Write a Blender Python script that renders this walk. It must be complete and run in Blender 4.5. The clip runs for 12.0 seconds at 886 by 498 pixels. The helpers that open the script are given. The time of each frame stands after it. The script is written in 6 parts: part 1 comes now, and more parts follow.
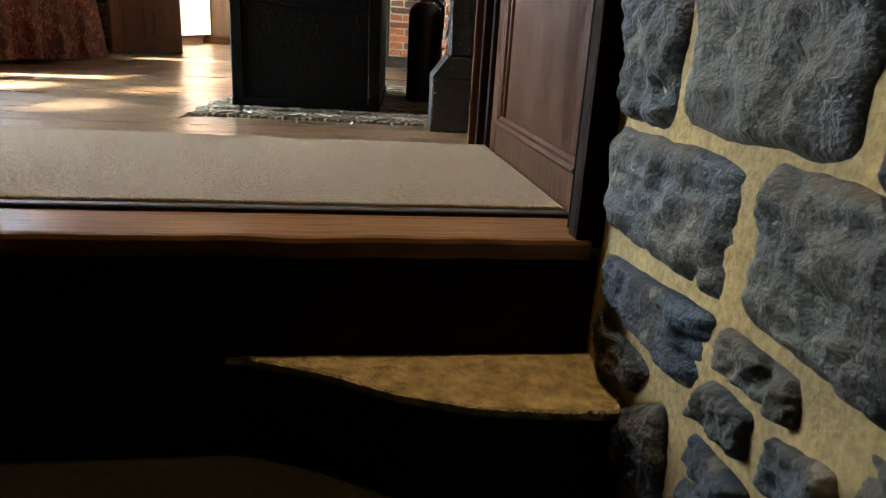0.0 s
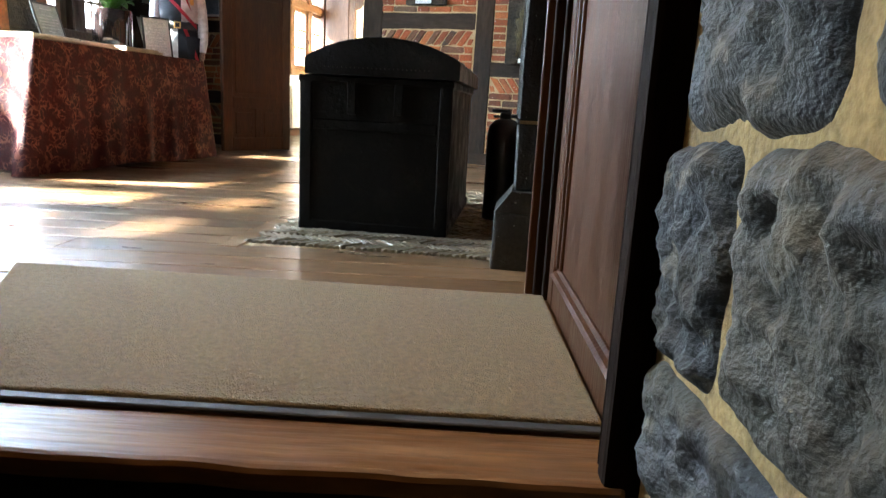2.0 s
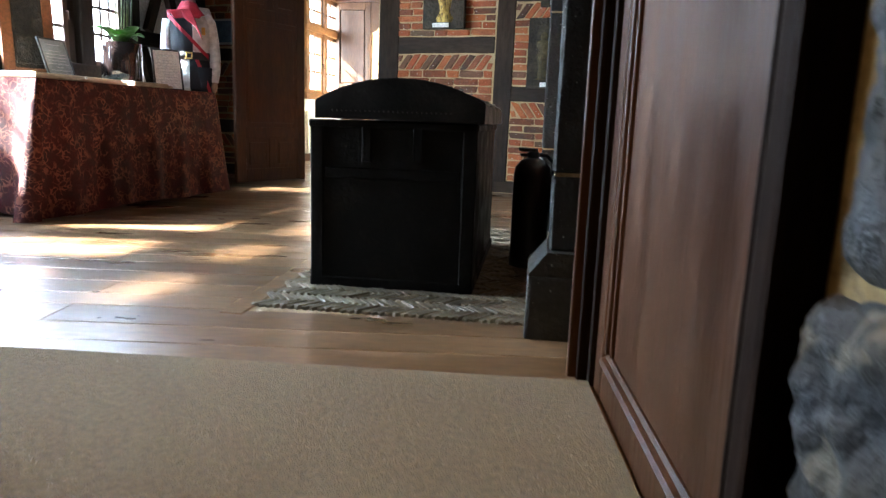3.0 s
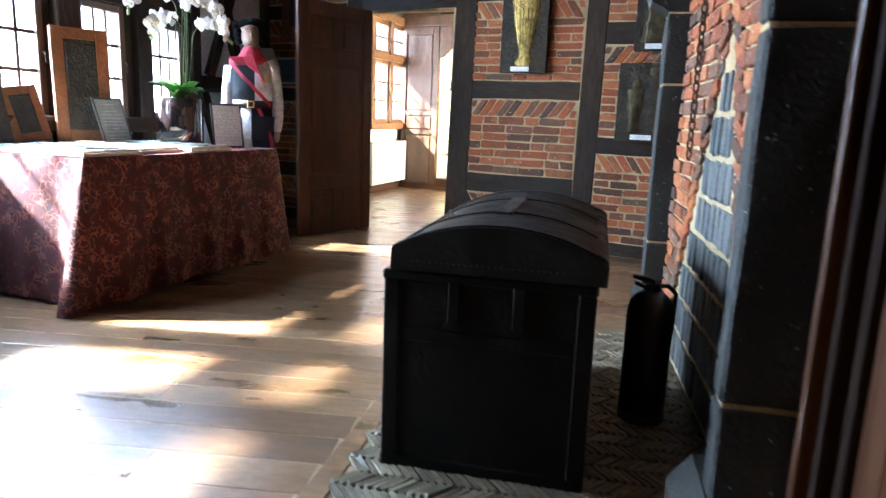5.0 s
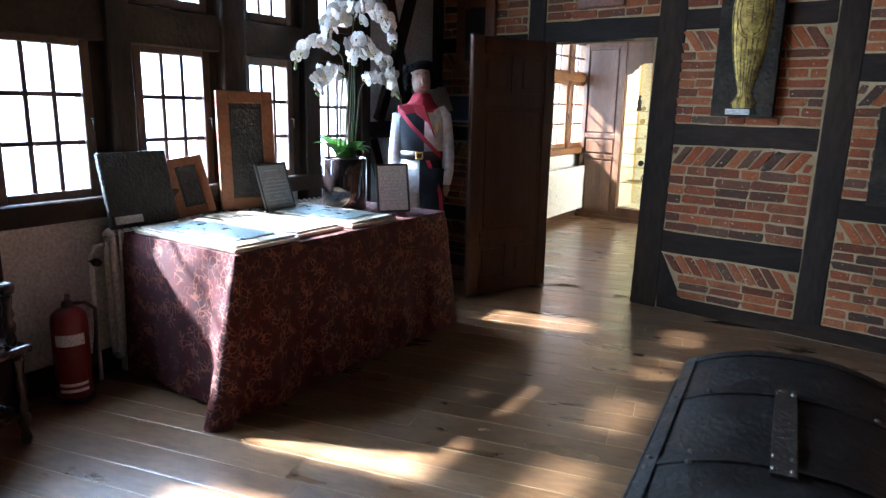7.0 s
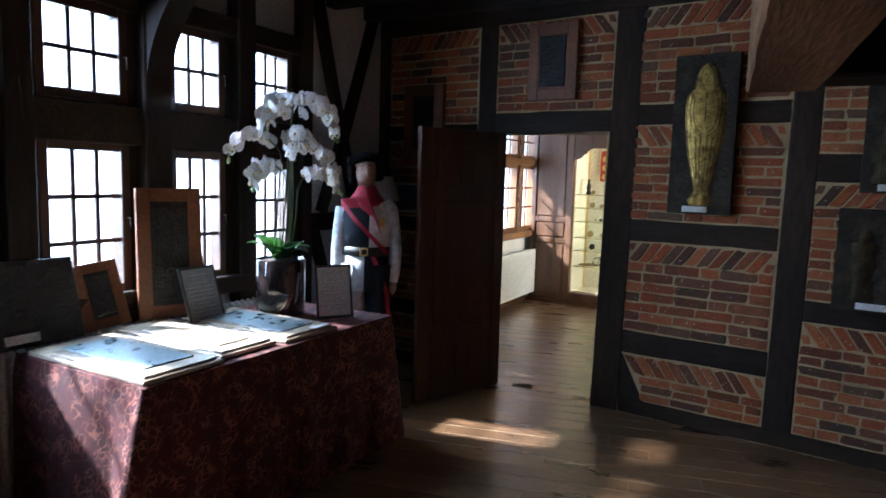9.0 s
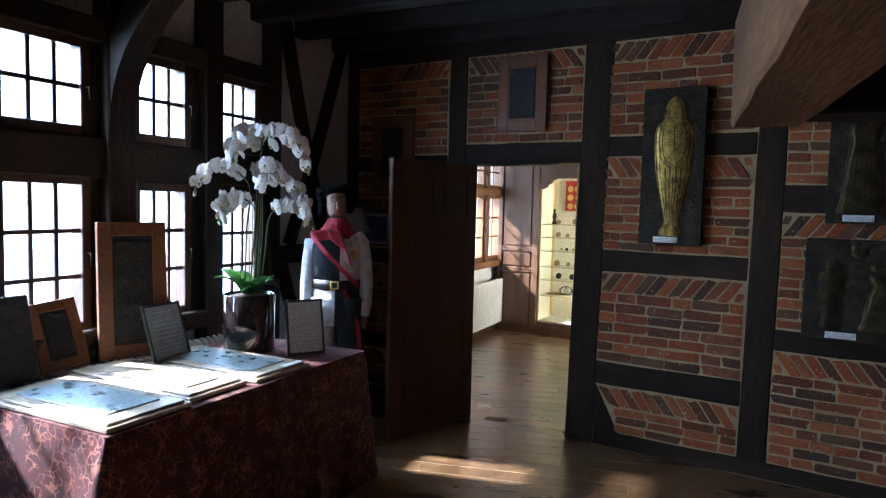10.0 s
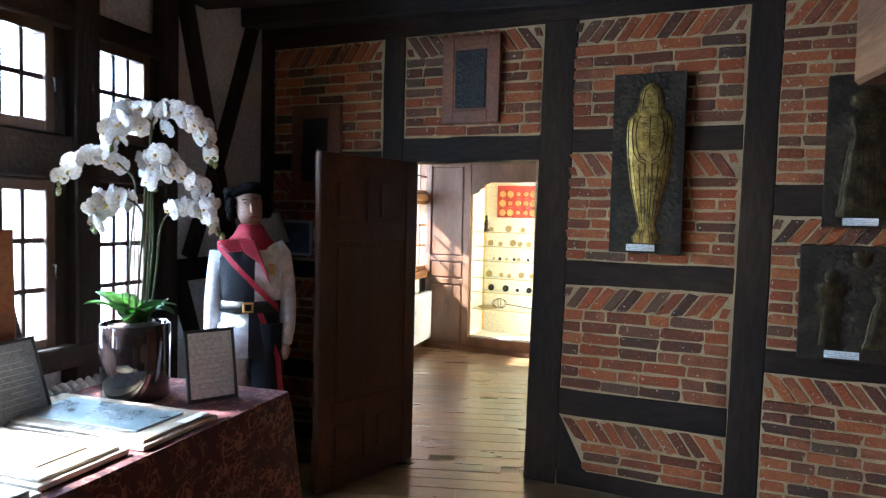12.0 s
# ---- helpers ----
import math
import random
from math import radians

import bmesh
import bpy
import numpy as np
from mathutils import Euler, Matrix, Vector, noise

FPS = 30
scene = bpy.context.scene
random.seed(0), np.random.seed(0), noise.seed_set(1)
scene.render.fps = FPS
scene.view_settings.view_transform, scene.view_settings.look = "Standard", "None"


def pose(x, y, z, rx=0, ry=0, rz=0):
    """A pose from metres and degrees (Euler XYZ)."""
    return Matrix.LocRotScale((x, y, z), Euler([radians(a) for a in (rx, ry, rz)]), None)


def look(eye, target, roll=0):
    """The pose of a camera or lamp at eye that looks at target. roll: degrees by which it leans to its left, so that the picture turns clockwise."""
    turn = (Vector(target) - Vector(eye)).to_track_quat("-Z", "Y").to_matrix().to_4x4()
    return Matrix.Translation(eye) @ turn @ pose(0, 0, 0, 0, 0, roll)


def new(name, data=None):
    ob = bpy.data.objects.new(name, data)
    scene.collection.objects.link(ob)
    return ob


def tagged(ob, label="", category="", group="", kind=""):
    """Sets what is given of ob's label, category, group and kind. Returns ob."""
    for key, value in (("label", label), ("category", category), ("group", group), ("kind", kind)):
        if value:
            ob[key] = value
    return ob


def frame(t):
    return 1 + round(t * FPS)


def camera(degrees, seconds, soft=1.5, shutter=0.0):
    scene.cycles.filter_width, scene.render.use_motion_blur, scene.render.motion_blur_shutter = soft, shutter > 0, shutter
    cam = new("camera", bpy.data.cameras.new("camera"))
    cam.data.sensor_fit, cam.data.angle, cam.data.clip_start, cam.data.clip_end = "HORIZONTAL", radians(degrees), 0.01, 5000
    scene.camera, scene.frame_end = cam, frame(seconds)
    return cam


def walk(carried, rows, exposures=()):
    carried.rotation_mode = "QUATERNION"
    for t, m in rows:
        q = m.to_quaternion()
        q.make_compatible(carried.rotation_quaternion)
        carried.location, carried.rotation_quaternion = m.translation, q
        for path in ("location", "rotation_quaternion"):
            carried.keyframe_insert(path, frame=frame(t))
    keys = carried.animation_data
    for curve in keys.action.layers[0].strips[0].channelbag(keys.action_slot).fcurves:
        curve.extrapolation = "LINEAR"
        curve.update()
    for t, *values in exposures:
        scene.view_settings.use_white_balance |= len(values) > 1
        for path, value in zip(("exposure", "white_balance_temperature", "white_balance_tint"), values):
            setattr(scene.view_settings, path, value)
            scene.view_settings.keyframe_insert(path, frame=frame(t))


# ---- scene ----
cam = camera(67.0, 12.0, soft=1.25, shutter=0.4)
PATH = [
    (0, (0.074, -0.05, 0.332), (-0.188, 1.836, -0.28), 3.4),
    (0.5, (0.105, 0.087, 0.373), (-0.219, 1.973, -0.21), 3.3),
    (1, (0.158, 0.222, 0.506), (-0.336, 2.08, -0.046), 5.8),
    (1.5, (0.188, 0.228, 0.51), (-0.375, 2.063, -0.052), 6.1),
    (2, (0.18, 0.225, 0.507), (-0.422, 2.087, 0.093), 3.1),
    (2.5, (0.153, 0.347, 0.569), (-0.464, 2.211, 0.188), 2.1),
    (3, (0.069, 0.464, 0.611), (-0.589, 2.315, 0.235), 2.0),
    (3.2, (0.023, 0.52, 0.662), (-0.645, 2.368, 0.292), 2.0),
    (4.8, (-0.196, 0.884, 0.982), (-0.974, 2.684, 0.589), 2.3),
    (5, (-0.267, 0.942, 1.025), (-1.084, 2.726, 0.64), 2.2),
    (5.5, (-0.39, 1.044, 1.185), (-1.25, 2.807, 0.792), 2.0),
    (6, (-0.499, 1.207, 1.251), (-1.462, 2.916, 0.864), 1.4),
    (6.5, (-0.625, 1.357, 1.357), (-1.764, 2.941, 0.917), 1.3),
    (8.3, (-0.887, 1.846, 1.529), (-2.184, 3.325, 1.167), 1.8),
    (8.5, (-0.911, 1.839, 1.549), (-2.189, 3.339, 1.21), 1.9),
    (9, (-0.935, 1.82, 1.592), (-2.07, 3.451, 1.373), 1.6),
    (9.5, (-0.949, 1.826, 1.602), (-2.036, 3.497, 1.449), 1.3),
    (10, (-1.032, 1.83, 1.61), (-2.076, 3.53, 1.478), 1.4),
    (10.5, (-1.136, 1.983, 1.601), (-2.145, 3.706, 1.484), 1.5),
    (11, (-1.256, 2.131, 1.591), (-2.232, 3.874, 1.488), 2.0),
    (11.5, (-1.418, 2.239, 1.592), (-2.313, 4.025, 1.496), 2.3),
    (12, (-1.555, 2.366, 1.574), (-2.361, 4.194, 1.475), 1.3),
]
EXPOSURES = [(0.0, 5.3, 6500, 6), (1.5, 5.3, 6350, 6), (3.2, 4.9, 5950, 8), (4.8, 5.0, 5500, 9), (5.8, 4.65, 5350, 9), (6.7, 4.15, 5250, 9), (8.3, 3.2, 5200, 10), (9.5, 2.95, 5200, 10), (10.5, 3.3, 5250, 10), (12.0, 4.0, 5400, 10)]
walk(cam, [(t, look(eye, target, roll)) for t, eye, target, roll in PATH], EXPOSURES)

# ---- world, sun and large lights ----
SUN_DIR = Vector((0.875, 0.31, -0.755)).normalized()     # the way the sunlight travels
world = bpy.data.worlds.new("world")
scene.world = world
world.use_nodes = True
wn = world.node_tree.nodes
sky = wn.new("ShaderNodeTexSky")
sky.sky_type = "NISHITA"
sky.sun_disc = False
sky.sun_elevation = math.asin(-SUN_DIR.z)
sky.sun_rotation = math.atan2(-SUN_DIR.x, -SUN_DIR.y)
wn["Background"].inputs[1].default_value = 0.12
world.node_tree.links.new(sky.outputs[0], wn["Background"].inputs[0])

sun_data = bpy.data.lights.new("sun", "SUN")
sun_data.energy, sun_data.angle, sun_data.color = 5.0, radians(3.0), (1.0, 0.96, 0.90)
sun = new("sun", sun_data)
sun.matrix_world = look((0, 0, 0), SUN_DIR)


def area_light(name, eye, target, w, h, watts, color):
    d = bpy.data.lights.new(name, "AREA")
    d.shape, d.size, d.size_y, d.energy, d.color = "RECTANGLE", w, h, watts, color
    o = new(name, d)
    o.matrix_world = look(eye, target)
    return o


# ---- frames of the plan: window wall, fireplace, entrance, table ----
WM = Matrix(((0.1184, 0.993, 0, -4.605), (-0.993, 0.1184, 0, 6.215), (0, 0, 1, 0), (0, 0, 0, 1)))   # (along to the entrance, into the room, up)
FM = pose(-0.318, 2.291, 0, 0, 0, 12)      # (into the fireplace, along it, up)
JM = pose(0.13, 1.265, 0, 0, 0, 17)        # (across the entrance, into the room, up)
TM = pose(-3.232, 3.182, 0, 0, 0, 5.4)     # table: (-depth, along, up), its near front corner
ID = Matrix.Identity(4)
FAR = 6.215


def sky_light(name, u, z, w, h, watts):
    a = WM @ Vector((u, -0.85, z))
    b = WM @ Vector((u, 0.15, z - 0.62))
    return area_light(name, a, b, w, h, watts, (0.66, 0.83, 1.0))


sky_light("window_daylight", 2.85, 2.15, 4.6, 1.7, 112)
sky_light("window_daylight_far", -2.95, 1.6, 2.4, 2.0, 7.5)

# bright overcast distance outside the windows, below the sun's way
def outside(name, label, pts, color, glow):
    m = bpy.data.materials.new(name)
    m.use_nodes = True
    b = m.node_tree.nodes["Principled BSDF"]
    b.inputs["Base Color"].default_value = (*color, 1)
    b.inputs["Emission Color"].default_value = (*color, 1)
    b.inputs["Emission Strength"].default_value = glow
    me = bpy.data.meshes.new(name)
    me.from_pydata([WM @ Vector(p) for p in pts], [], [(0, 1, 2, 3)])
    me.materials.append(m)
    return tagged(new(name, me), label, "backdrop", kind="structure")


outside("backdrop", "bright hazy distance outside the windows", [(16, -9, -4), (-16, -9, -4), (-16, -9, 6.5), (16, -9, 6.5)], (0.78, 0.89, 1.0), 1.1)

# ---- materials ----
def material(name, colors, scale=6.0, rough=(0.5, 0.75), bump=0.25, fine=70.0, metal=0.0, stretch=(1, 1, 1), vary=0.0, island=0.0,
             turn=0.0, spec=0.5, spots=None, wave=0.0, strength=0.012, coat=0.0, sheen=0.0):
    """Colours by a coarse noise, darkened by a fine one, in world metres; vary: change from object to object, island: from piece to piece."""
    m = bpy.data.materials.new(name)
    m.use_nodes = True
    nt = m.node_tree
    n, link = nt.nodes, nt.links.new
    b = n["Principled BSDF"]
    geo = n.new("ShaderNodeNewGeometry")
    mp = n.new("ShaderNodeMapping")
    mp.inputs["Scale"].default_value = stretch
    spin = n.new("ShaderNodeMapping")
    spin.inputs["Rotation"].default_value = (0, 0, radians(turn))
    link(geo.outputs["Position"], spin.inputs["Vector"])
    link(spin.outputs["Vector"], mp.inputs["Vector"])
    src = mp.outputs["Vector"]
    rnd = None
    if vary:
        info = n.new("ShaderNodeObjectInfo")
        rnd, amount = info.outputs["Random"], vary
    elif island:
        rnd, amount = geo.outputs["Random Per Island"], island
    if rnd:
        off = n.new("ShaderNodeVectorMath")
        off.operation = "MULTIPLY_ADD"
        comb = n.new("ShaderNodeCombineXYZ")
        for k in range(3):
            link(rnd, comb.inputs[k])
        link(comb.outputs[0], off.inputs[0])
        off.inputs[1].default_value = (37.0, 17.0, 53.0)
        link(src, off.inputs[2])
        src = off.outputs[0]
    coarse = n.new("ShaderNodeTexNoise")
    coarse.inputs["Scale"].default_value, coarse.inputs["Detail"].default_value = scale, 5.0
    coarse.inputs["Distortion"].default_value = wave
    link(src, coarse.inputs["Vector"])
    fac = coarse.outputs["Fac"]
    if rnd:
        mixr = n.new("ShaderNodeMix")
        mixr.inputs["Factor"].default_value = amount
        link(fac, mixr.inputs["A"])
        link(rnd, mixr.inputs["B"])
        fac = mixr.outputs["Result"]
    ramp = n.new("ShaderNodeValToRGB")
    el = ramp.color_ramp.elements
    lo, hi = (0.3, 0.7) if not rnd else (0.3 - 0.25 * amount, 0.7 + 0.25 * amount)
    el[0].position, el[1].position = lo, hi
    el[0].color, el[1].color = (*colors[0], 1), (*colors[-1], 1)
    for k, c in enumerate(colors[1:-1]):
        e = el.new(lo + (hi - lo) * (k + 1) / (len(colors) - 1))
        e.color = (*c, 1)
    link(fac, ramp.inputs["Fac"])
    grain = n.new("ShaderNodeTexNoise")
    grain.inputs["Scale"].default_value, grain.inputs["Detail"].default_value = fine, 4.0
    link(src, grain.inputs["Vector"])
    shade = n.new("ShaderNodeMapRange")
    shade.inputs["From Min"].default_value, shade.inputs["From Max"].default_value = 0.3, 0.7
    shade.inputs["To Min"].default_value, shade.inputs["To Max"].default_value = 0.72, 1.18
    link(grain.outputs["Fac"], shade.inputs["Value"])
    mul = n.new("ShaderNodeMix")
    mul.data_type, mul.blend_type = "RGBA", "MULTIPLY"
    mul.inputs["Factor"].default_value = 1.0
    link(ramp.outputs["Color"], mul.inputs["A"])
    link(shade.outputs["Result"], mul.inputs["B"])
    color = mul.outputs["Result"]
    if spots:
        sp = n.new("ShaderNodeTexNoise")
        sp.inputs["Scale"].default_value, sp.inputs["Detail"].default_value = spots[1], 3.0
        link(src, sp.inputs["Vector"])
        st = n.new("ShaderNodeMapRange")
        st.inputs["From Min"].default_value, st.inputs["From Max"].default_value = spots[2], spots[2] + 0.06
        link(sp.outputs["Fac"], st.inputs["Value"])
        mx = n.new("ShaderNodeMix")
        mx.data_type = "RGBA"
        link(st.outputs["Result"], mx.inputs["Factor"])
        link(color, mx.inputs["A"])
        mx.inputs["B"].default_value = (*spots[0], 1)
        color = mx.outputs["Result"]
    link(color, b.inputs["Base Color"])
    rr = n.new("ShaderNodeMapRange")
    rr.inputs["From Min"].default_value, rr.inputs["From Max"].default_value = 0.35, 0.65
    rr.inputs["To Min"].default_value, rr.inputs["To Max"].default_value = rough
    link(coarse.outputs["Fac"], rr.inputs["Value"])
    link(rr.outputs["Result"], b.inputs["Roughness"])
    b.inputs["Metallic"].default_value = metal
    b.inputs["Specular IOR Level"].default_value = spec
    if coat:
        b.inputs["Coat Weight"].default_value, b.inputs["Coat Roughness"].default_value = coat, 0.27
    if sheen:
        b.inputs["Sheen Weight"].default_value = sheen
    if bump:
        add = n.new("ShaderNodeMath")
        add.operation = "ADD"
        link(coarse.outputs["Fac"], add.inputs[0])
        link(grain.outputs["Fac"], add.inputs[1])
        bp = n.new("ShaderNodeBump")
        bp.inputs["Strength"].default_value, bp.inputs["Distance"].default_value = bump, strength
        link(add.outputs[0], bp.inputs["Height"])
        link(bp.outputs["Normal"], b.inputs["Normal"])
    return m


def plain(name, color, rough=0.5, metal=0.0, glow=0.0):
    m = bpy.data.materials.new(name)
    m.use_nodes = True
    b = m.node_tree.nodes["Principled BSDF"]
    b.inputs["Base Color"].default_value = (*color, 1)
    b.inputs["Roughness"].default_value, b.inputs["Metallic"].default_value = rough, metal
    if glow:
        b.inputs["Emission Color"].default_value = (*color, 1)
        b.inputs["Emission Strength"].default_value = glow
    return m


def glass(name, rough=0.0, tint=(1, 1, 1)):
    m = bpy.data.materials.new(name)
    m.use_nodes = True
    nt = m.node_tree
    nt.nodes.remove(nt.nodes["Principled BSDF"])
    out = nt.nodes["Material Output"]
    clear, gloss, mix = (nt.nodes.new("ShaderNode" + k) for k in ("BsdfTransparent", "BsdfGlossy", "MixShader"))
    clear.inputs["Color"].default_value = (*tint, 1)
    gloss.inputs["Roughness"].default_value = rough
    mix.inputs[0].default_value = 0.05
    nt.links.new(clear.outputs[0], mix.inputs[1])
    nt.links.new(gloss.outputs[0], mix.inputs[2])
    nt.links.new(mix.outputs[0], out.inputs[0])
    return m


TIMBER = material("dark_timber", [(0.011, 0.0070, 0.0044), (0.027, 0.0165, 0.0100), (0.050, 0.031, 0.019)], 3.0, (0.65, 0.9), 0.5, 40, stretch=(1.0, 1.0, 0.25), spec=0.25)
TIMBER_H = material("dark_timber_rail", [(0.011, 0.0070, 0.0044), (0.027, 0.0165, 0.0100), (0.050, 0.031, 0.019)], 3.0, (0.65, 0.9), 0.5, 40, stretch=(0.25, 1.0, 1.0), spec=0.25)
SASH = material("window_oak", [(0.05, 0.024, 0.012), (0.11, 0.055, 0.027)], 5.0, (0.35, 0.6), 0.2, 60, stretch=(1, 1, 0.3))
HONEY = material("honey_oak", [(0.19, 0.085, 0.03), (0.34, 0.165, 0.065)], 4.0, (0.35, 0.6), 0.2, 60, stretch=(1, 1, 0.3))
OAK = material("oak_panel", [(0.018, 0.0058, 0.002), (0.045, 0.0155, 0.005), (0.082, 0.031, 0.0105)], 4.0, (0.3, 0.5), 0.16, 55, stretch=(1.6, 1.6, 0.18), coat=0.0, spec=0.2)
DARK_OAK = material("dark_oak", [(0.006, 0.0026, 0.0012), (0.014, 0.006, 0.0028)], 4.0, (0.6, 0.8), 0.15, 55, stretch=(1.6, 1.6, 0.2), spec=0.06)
LEAF_OAK = material("door_oak", [(0.045, 0.017, 0.007), (0.10, 0.041, 0.016)], 4.0, (0.45, 0.65), 0.15, 55, stretch=(1.6, 1.6, 0.2), spec=0.3)
BEAM = material("mantel_oak", [(0.06, 0.028, 0.012), (0.13, 0.064, 0.028), (0.19, 0.098, 0.044)], 3.0, (0.8, 0.95), 0.35, 45, stretch=(2.2, 0.3, 2.2), turn=-12, spec=0.15)
BOARD = material("floor_boards", [(0.090, 0.045, 0.018), (0.165, 0.087, 0.036), (0.275, 0.160, 0.074)], 6.0, (0.26, 0.50), 0.10, 40, stretch=(0.32, 1.1, 1.0), turn=-19, vary=0.26, strength=0.004, coat=1.0, spec=0.6)
DUST = material("joint_dust", [(0.28, 0.21, 0.12), (0.46, 0.36, 0.23)], 12.0, (0.8, 0.95), 0.2, 90)
SILLWOOD = material("sill_wood", [(0.06, 0.023, 0.008), (0.17, 0.075, 0.028), (0.27, 0.14, 0.058)], 5.0, (0.25, 0.5), 0.2, 40, stretch=(0.2, 2.0, 1.0), turn=-17)
MATTING = material("coir_matting", [(0.160, 0.104, 0.046), (0.255, 0.170, 0.080)], 70.0, (0.9, 1.0), 1.0, 300, stretch=(1, 1, 1), strength=0.010, sheen=0.05, spots=((0.36, 0.29, 0.19), 75.0, 0.72))
RUBBER = material("black_rubber", [(0.02, 0.02, 0.022), (0.04, 0.04, 0.045)], 20, (0.5, 0.7), 0.1, 100)
BRICK = material("old_brick", [(0.062, 0.036, 0.022), (0.17, 0.052, 0.020), (0.33, 0.082, 0.022), (0.43, 0.140, 0.040), (0.20, 0.070, 0.032), (0.12, 0.075, 0.042)], 9.0, (0.75, 0.95), 0.7, 110,
                 vary=0.72, spots=((0.55, 0.5, 0.42), 55.0, 0.665))
BRICK_FAR = material("old_brick_far", [(0.062, 0.036, 0.022), (0.17, 0.052, 0.020), (0.33, 0.082, 0.022), (0.43, 0.140, 0.040), (0.20, 0.070, 0.032), (0.12, 0.075, 0.042)], 9.0, (0.75, 0.95), 0.7, 110,
                     island=0.72, spots=((0.55, 0.5, 0.42), 55.0, 0.665))
MORTAR = material("lime_mortar", [(0.36, 0.245, 0.12), (0.56, 0.41, 0.22)], 7.0, (0.85, 1.0), 0.6, 120)
PLASTER = material("white_plaster", [(0.62, 0.61, 0.58), (0.78, 0.77, 0.74)], 2.2, (0.8, 0.95), 0.25, 60)
CEILWOOD = material("ceiling_wood", [(0.012, 0.009, 0.007), (0.03, 0.021, 0.015)], 3.0, (0.6, 0.85), 0.3, 40)
BLUESTONE = material("dressed_stone", [(0.008, 0.0072, 0.0058), (0.018, 0.0155, 0.0118), (0.036, 0.030, 0.021)], 6.0, (0.6, 0.85), 0.7, 75, spots=((0.33, 0.32, 0.29), 60.0, 0.70))
SLAB = material("fireback_stone", [(0.035, 0.036, 0.037), (0.085, 0.085, 0.083), (0.13, 0.122, 0.11)], 8.0, (0.6, 0.85), 0.5, 80, vary=0.5)
RUBBLE = material("rubble_stone", [(0.004, 0.007, 0.016), (0.010, 0.013, 0.021), (0.026, 0.021, 0.016), (0.070, 0.058, 0.038), (0.016, 0.010, 0.006)], 8.0, (0.6, 0.9), 0.9, 130, vary=0.34,
                  spots=((0.11, 0.09, 0.06), 16.0, 0.60), strength=0.006)
WALLMORTAR = material("ochre_mortar", [(0.22, 0.135, 0.045), (0.38, 0.25, 0.095)], 9.0, (0.85, 1.0), 0.4, 90, strength=0.008)
# tread stone lightened to look lit by the stair lamp
STEP = material("stone_tread", [(0.20, 0.145, 0.07), (0.42, 0.31, 0.15), (0.56, 0.44, 0.23)], 22.0, (0.6, 0.9), 1.0, 60, strength=0.02)
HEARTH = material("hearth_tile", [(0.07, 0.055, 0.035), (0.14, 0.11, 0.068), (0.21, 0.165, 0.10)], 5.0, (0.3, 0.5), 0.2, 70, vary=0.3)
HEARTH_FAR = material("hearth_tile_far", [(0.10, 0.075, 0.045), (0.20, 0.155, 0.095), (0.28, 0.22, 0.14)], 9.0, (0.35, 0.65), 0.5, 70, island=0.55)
# soot of hearth and flue; also the dark of the unseen stair wall
SOOT_DARK = material("soot_dark", [(0.012, 0.011, 0.010), (0.03, 0.027, 0.024)], 6.0, (0.8, 0.95), 0.4, 60)
# shade of the stair well painted as near-black stone
SHADE_STONE = material("stone_in_shade", [(0.008, 0.0065, 0.005), (0.022, 0.017, 0.012)], 6.0, (0.85, 0.98), 0.4, 60, spec=0.1)
PANE = glass("window_glass")


# ---- mesh helpers ----
def link_mesh(name, bm, mat, smooth=False):
    me = bpy.data.meshes.new(name)
    bm.normal_update()
    bm.to_mesh(me)
    bm.free()
    for m in (mat if isinstance(mat, (list, tuple)) else [mat]):
        me.materials.append(m)
    if smooth:
        me.shade_smooth()
    return me


def part(name, bm, mat, parent=None, label="", smooth=False):
    ob = new(name, link_mesh(name, bm, mat, smooth))
    if parent:
        ob.parent = parent
        if parent.matrix_basis != ID:
            ob.matrix_parent_inverse = parent.matrix_basis.inverted()
    return tagged(ob, label) if label else ob


def holder(name, label, category, at=ID, group="", kind=""):
    e = new(name)
    e.empty_display_size = 0.1
    e.matrix_basis = at
    return tagged(e, label, category, group, kind)


def box(bm, x0, x1, y0, y1, z0, z1, m=ID, bevel=0.0, seg=1):
    b = bmesh.new()
    v = [b.verts.new((x, y, z)) for z in (z0, z1) for y in (y0, y1) for x in (x0, x1)]
    for f in ((0, 2, 3, 1), (4, 5, 7, 6), (0, 1, 5, 4), (2, 6, 7, 3), (0, 4, 6, 2), (1, 3, 7, 5)):
        b.faces.new([v[i] for i in f])
    if bevel:
        bmesh.ops.bevel(b, geom=b.edges[:] , offset=bevel, segments=seg, affect="EDGES", profile=0.6)
    merge(bm, b, m)
    return bm


def merge(bm, b, m=ID, mat=None):
    """Adds the mesh b, moved by m, to bm."""
    flip = m.determinant() < 0
    made = {}
    for v in b.verts:
        made[v] = bm.verts.new(m @ v.co)
    for f in b.faces:
        vs = [made[v] for v in f.verts]
        g = bm.faces.new(vs[::-1] if flip else vs)
        g.material_index = f.material_index if mat is None else mat
        g.smooth = f.smooth
    b.free()
    return bm


